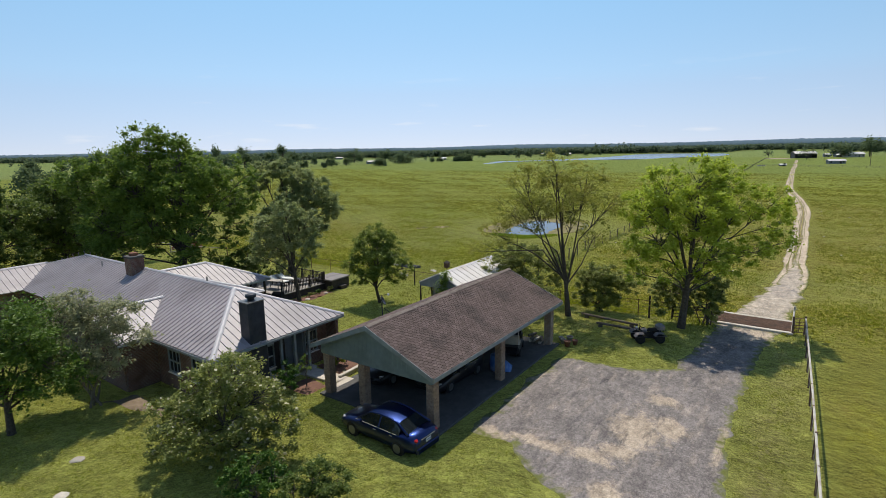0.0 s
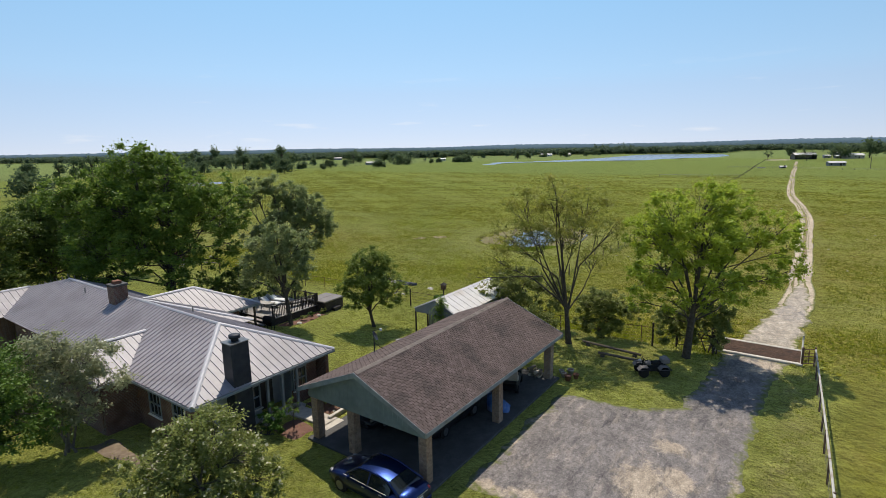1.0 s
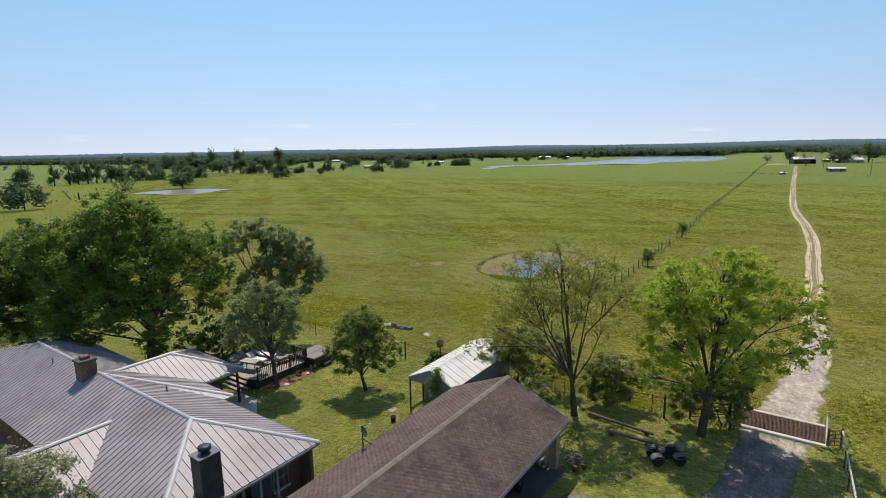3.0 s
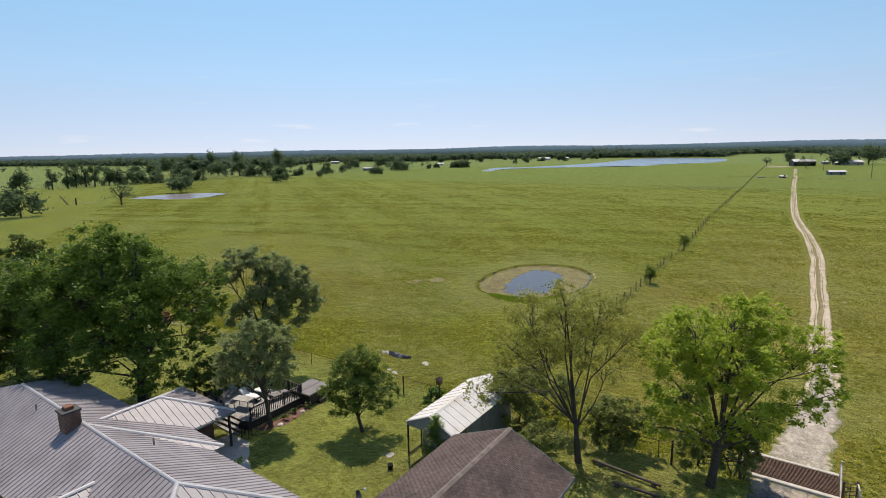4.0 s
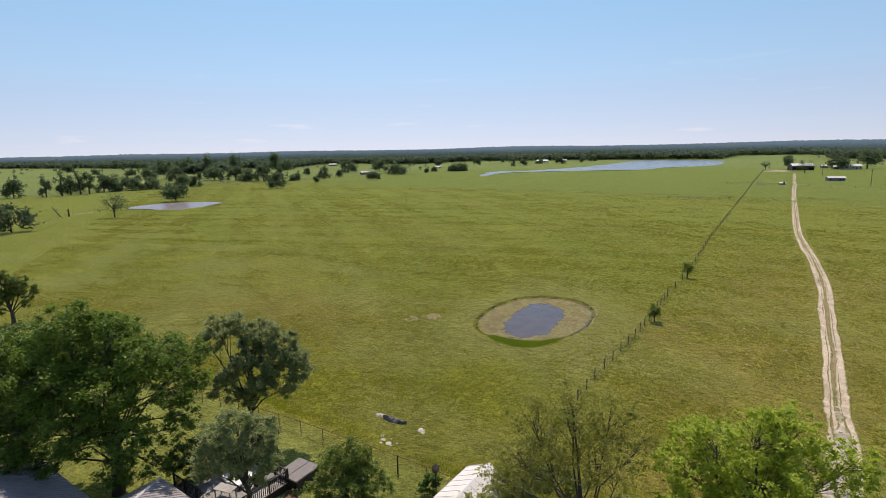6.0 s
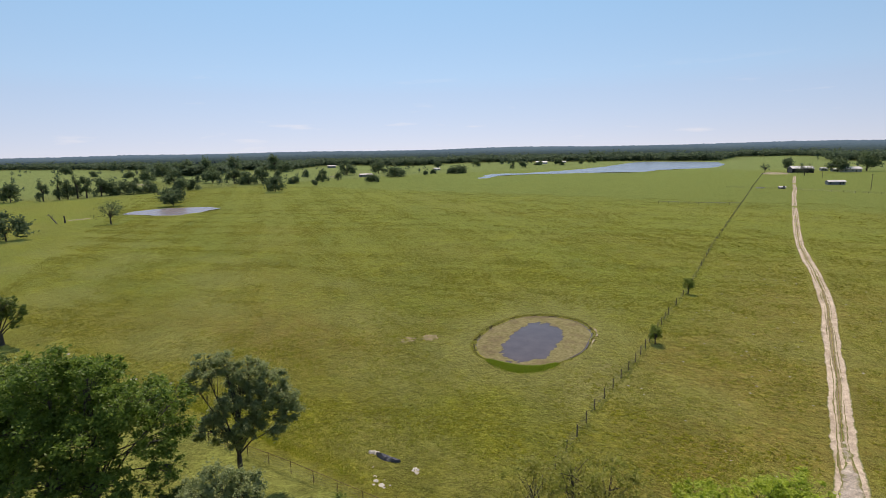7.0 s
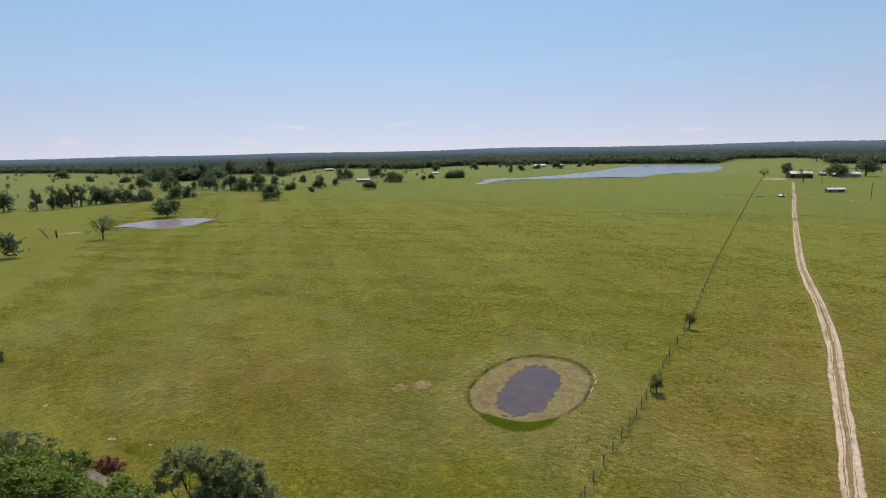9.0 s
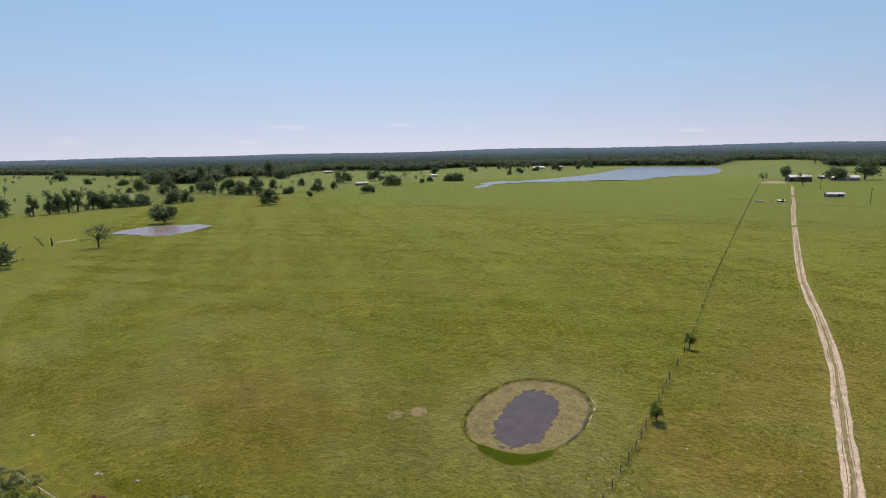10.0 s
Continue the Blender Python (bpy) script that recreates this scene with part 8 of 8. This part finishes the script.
def drift(n, y0, y1, power, k, cut_off):
    """Places in drifts that keep off the ponds, the track and the yard."""
    ty = y0 + (y1 - y0) * g0.uniform(0, 1, n) ** power
    half = 58 + 1.08 * ty
    tx = -0.68 * ty - 24 + half * g0.uniform(-1, 1, n)
    d = wave(tx, ty, 6, k) + 0.8 * wave(tx + 5 * wave(ty, tx, 9, k), ty, 2.1, k + 2) + 0.6 * wave(tx, ty, 23, k + 1) + 0.4 * g0.normal(size=n) - 0.9 * sstep(-0.1, 0.6, wave(tx, ty, 7, 11)) * sstep(95, 70, ty)
    ok = (in_pond(tx, ty) > 1.3 + 0.9 * g0.uniform(0, 1, n)) & (np.abs(tx - np.interp(ty, TY, TX)) > 1.8) & (d > cut_off) & (poly_edge(tx, ty, FAR_POND) > 3)
    return np.stack([tx, ty], -1)[ok]


WEED = leaf_mat("pasture_weeds", (0.120, 0.140, 0.006), (0.270, 0.265, 0.009), (0.195, 0.19, 0.008), 0.3, 0.9)
for y0, y1, n, sz in ((23, 75, 66000, 0.2), (75, 150, 80000, 0.27), (150, 330, 80000, 0.42)):
    clumps("weed_clumps", "drifts of yellow-green pasture weeds", drift(n, y0, y1, 1.1, 4, 0.1), sz, WEED, g0, 4)


# ---- far farm buildings and poles ----
def farm_building(name, label, at, L, W, h, rise, rz, wall, roof, open_front=False):
    z = gz(*at)
    b = thing(name, label, "building", (at[0], at[1], z), rz)
    t = 0.3
    for y in (-W / 2, W / 2):
        if y < 0 and open_front:
            for x in np.linspace(-L / 2, L / 2, 5):
                part("post", Mesh().box((x, y, h / 2), (0.4, 0.4, h)), RAIL_DARK, b)
            continue
        part("wall", Mesh().box((0, y, h / 2), (L, t, h)), wall, b)
        for x in np.linspace(-L / 2 + 1.5, L / 2 - 1.5, max(2, int(L / 5))):
            part("window", Mesh().box((x, y + (-0.17 if y < 0 else 0.17), h * 0.55), (1.1, 0.05, 1.1)), GLASS, b)
    for x in (-L / 2, L / 2):
        part("wall", Mesh().add([(x - t / 2, -W / 2, 0), (x - t / 2, W / 2, 0), (x - t / 2, W / 2, h), (x - t / 2, 0, h + rise), (x - t / 2, -W / 2, h), (x + t / 2, -W / 2, 0), (x + t / 2, W / 2, 0), (x + t / 2, W / 2, h), (x + t / 2, 0, h + rise), (x + t / 2, -W / 2, h)],
                                [(4, 3, 2, 1, 0), (5, 6, 7, 8, 9), (0, 1, 6, 5), (1, 2, 7, 6), (2, 3, 8, 7), (3, 4, 9, 8), (4, 0, 5, 9)]), wall, b)
    for s in (-1, 1):
        poly = [(-L / 2 - 0.5, s * (W / 2 + 0.6), h - 0.1), (L / 2 + 0.5, s * (W / 2 + 0.6), h - 0.1), (L / 2 + 0.5, 0, h + rise), (-L / 2 - 0.5, 0, h + rise)]
        part("roof", Mesh().plate(poly if s < 0 else poly[::-1], 0.12), roof, b)
    part("door", Mesh().box((L * 0.2, -W / 2 - 0.18, 1.1), (1.2, 0.06, 2.2)), RAIL_DARK, b)


farm_building("barn", "far open-fronted barn with a bright metal roof", (-3.6, 680), 20, 13, 5.0, 2.2, 20, DARK_METAL, SHED_METAL, True)
farm_building("farmhouse", "far white-roofed farm shed", (40, 708), 17, 9, 3.6, 2.0, 25, BEIGE, SHED_METAL)
farm_building("farm_shed", "small far farm shed", (28, 720), 8, 6, 2.6, 1.0, 25, SHED_WALL, SHED_METAL)
farm_building("farm_shed", "small far shed with a pale roof", (17, 735), 6, 5, 2.8, 1.0, 20, SHED_WALL, SHED_METAL)
farm_building("farmhouse", "grey far house among trees", (34, 860), 18, 9, 3.0, 1.6, 20, SHED_WALL, ROOF_METAL)
farm_building("livestock_shelter", "long low livestock shelter with a white roof", (21.8, 490), 11.5, 4.0, 2.4, 1.0, 25, SHED_WALL, SHED_METAL)
farm_building("feeder", "small roofed hay feeder on the pasture", (-9.7, 435), 3.6, 2.4, 1.2, 0.6, 20, SHED_WALL, SHED_METAL)
solid("trough", Mesh().box((-22.8, 433.5, gz(-22.8, 433.5) + 0.35), (5.2, 1.2, 0.7), rz=0.3, bev=0.05), CONCRETE_PALE, "pale concrete trough at the far fence", "trough")
farm_building("farmhouse", "low far house with a pale roof", (-453, 487), 15, 8, 2.8, 1.4, 55, SHED_WALL, ROOF_METAL)
farm_building("barn", "far white-roofed barn at the edge of the woods", (-861, 724), 18, 12, 4.5, 2.0, 50, SHED_WALL, SHED_METAL)
farm_building("farm_shed", "far grey shed at the edge of the woods", (-800, 760), 16, 9, 3.5, 1.6, 50, SHED_WALL, ROOF_METAL)
farm_building("farmhouse", "white-roofed house on the far lake shore", (-440, 985), 22, 11, 3.6, 2.0, 30, WHITE_PAINT, SHED_METAL)
farm_building("farm_shed", "pale shed on the far lake shore", (-415, 1030), 14, 8, 3.2, 1.4, 30, SHED_WALL, SHED_METAL)
farm_building("farm_shed", "small white shed far out on the pasture", (-480, 680), 9, 6, 2.8, 1.2, 45, WHITE_PAINT, SHED_METAL)
sheet("hollow", lambda x, y: np.hypot((x + 598) / 16, (y - 283) / 7) * 6 - 6, -630, -565, 260, 305, 1.5, 0.08, SANDY, "pale bare ground by the far hedge", "bare ground")
sheet("hollow", lambda x, y: np.hypot((x + 500) / 12, (y - 480) / 6) * 6 - 6, -530, -470, 460, 500, 1.5, 0.08, SANDY, "pale bare farm lane far off", "bare ground")
sheet("hollow", lambda x, y: np.hypot((x + 26) / 13, (y - 660) / 26) * 6 - 6 + wave(x, y, 5, 2), -60, 0, 600, 720, 1.5, 0.08, SANDY, "pale sandy yard before the far barn", "bare ground")


def pole(at, h, label):
    z = gz(*at)
    p = thing("utility_pole", label, "utility pole", (at[0], at[1], z), 0, "utility poles")
    part("pole", Mesh().tube([(0, 0, -0.3), (0, 0, h)], [0.2, 0.13], 8), WOOD_POST, p)
    part("crossarm", Mesh().box((0, 0, h - 0.6), (2.2, 0.14, 0.14), rz=0.5), WOOD_POST, p)


for at, h in (((39.7, 443), 10.5), ((14.4, 571), 9), ((-650, 240), 11), ((-700, 200), 11), ((-640, 330), 11)):
    pole(at, h, "grey wooden utility pole far off")
# dead snag by the far pond
sn = thing("dead_tree", "leafless broken snag near the far pond", "dead tree", (-281, 92, gz(-281, 92)))
part("trunk", Mesh().tube([(0, 0, 0), (-2, -1, 2.6), (-4, -1.6, 4.6)], [0.35, 0.25, 0.1], 7).tube([(-2, -1, 2.6), (-1.4, -0.4, 4.2)], [0.2, 0.06], 6).tube([(-3, -1.4, 3.6), (-4.6, -2.2, 3.9)], [0.15, 0.05], 6), BARK_PALE, sn)
part("stump", Mesh().tube([(2.2, 2.6, 0), (2.1, 2.6, 3.4)], [0.4, 0.3], 8), BARK, sn)


# ---- pillar bricks and single shingles ----
def add_bricks():
    shared = Mesh().box((0, 0, 0), (0.205, 0.095, 0.064), bev=0.005).data("brick", BRICK_TAN)
    for pl, x, y in pieces:
        front = y < 1 or (x > 0 and y < 7)
        if not front:
            continue
        z = 0.145
        row = 0
        while z < 2.28:
            flip = -1 if row % 2 else 1
            for k in range(4):
                for along, size in ((-0.0975, 1.0), (0.06, 0.44)):
                    b = new("brick", shared)
                    b.parent = pl
                    b.matrix_basis = pose(x, y, z, 0, 0, 90 * k) @ pose(flip * along, -0.1545, 0, 0, 0, rnd.uniform(-0.5, 0.5)) @ Matrix.Diagonal((size, 1, 1, 1))
            z += 0.075
            row += 1


add_bricks()
for deck, one in tabs:
    part("shingle", one, SHINGLE, deck)
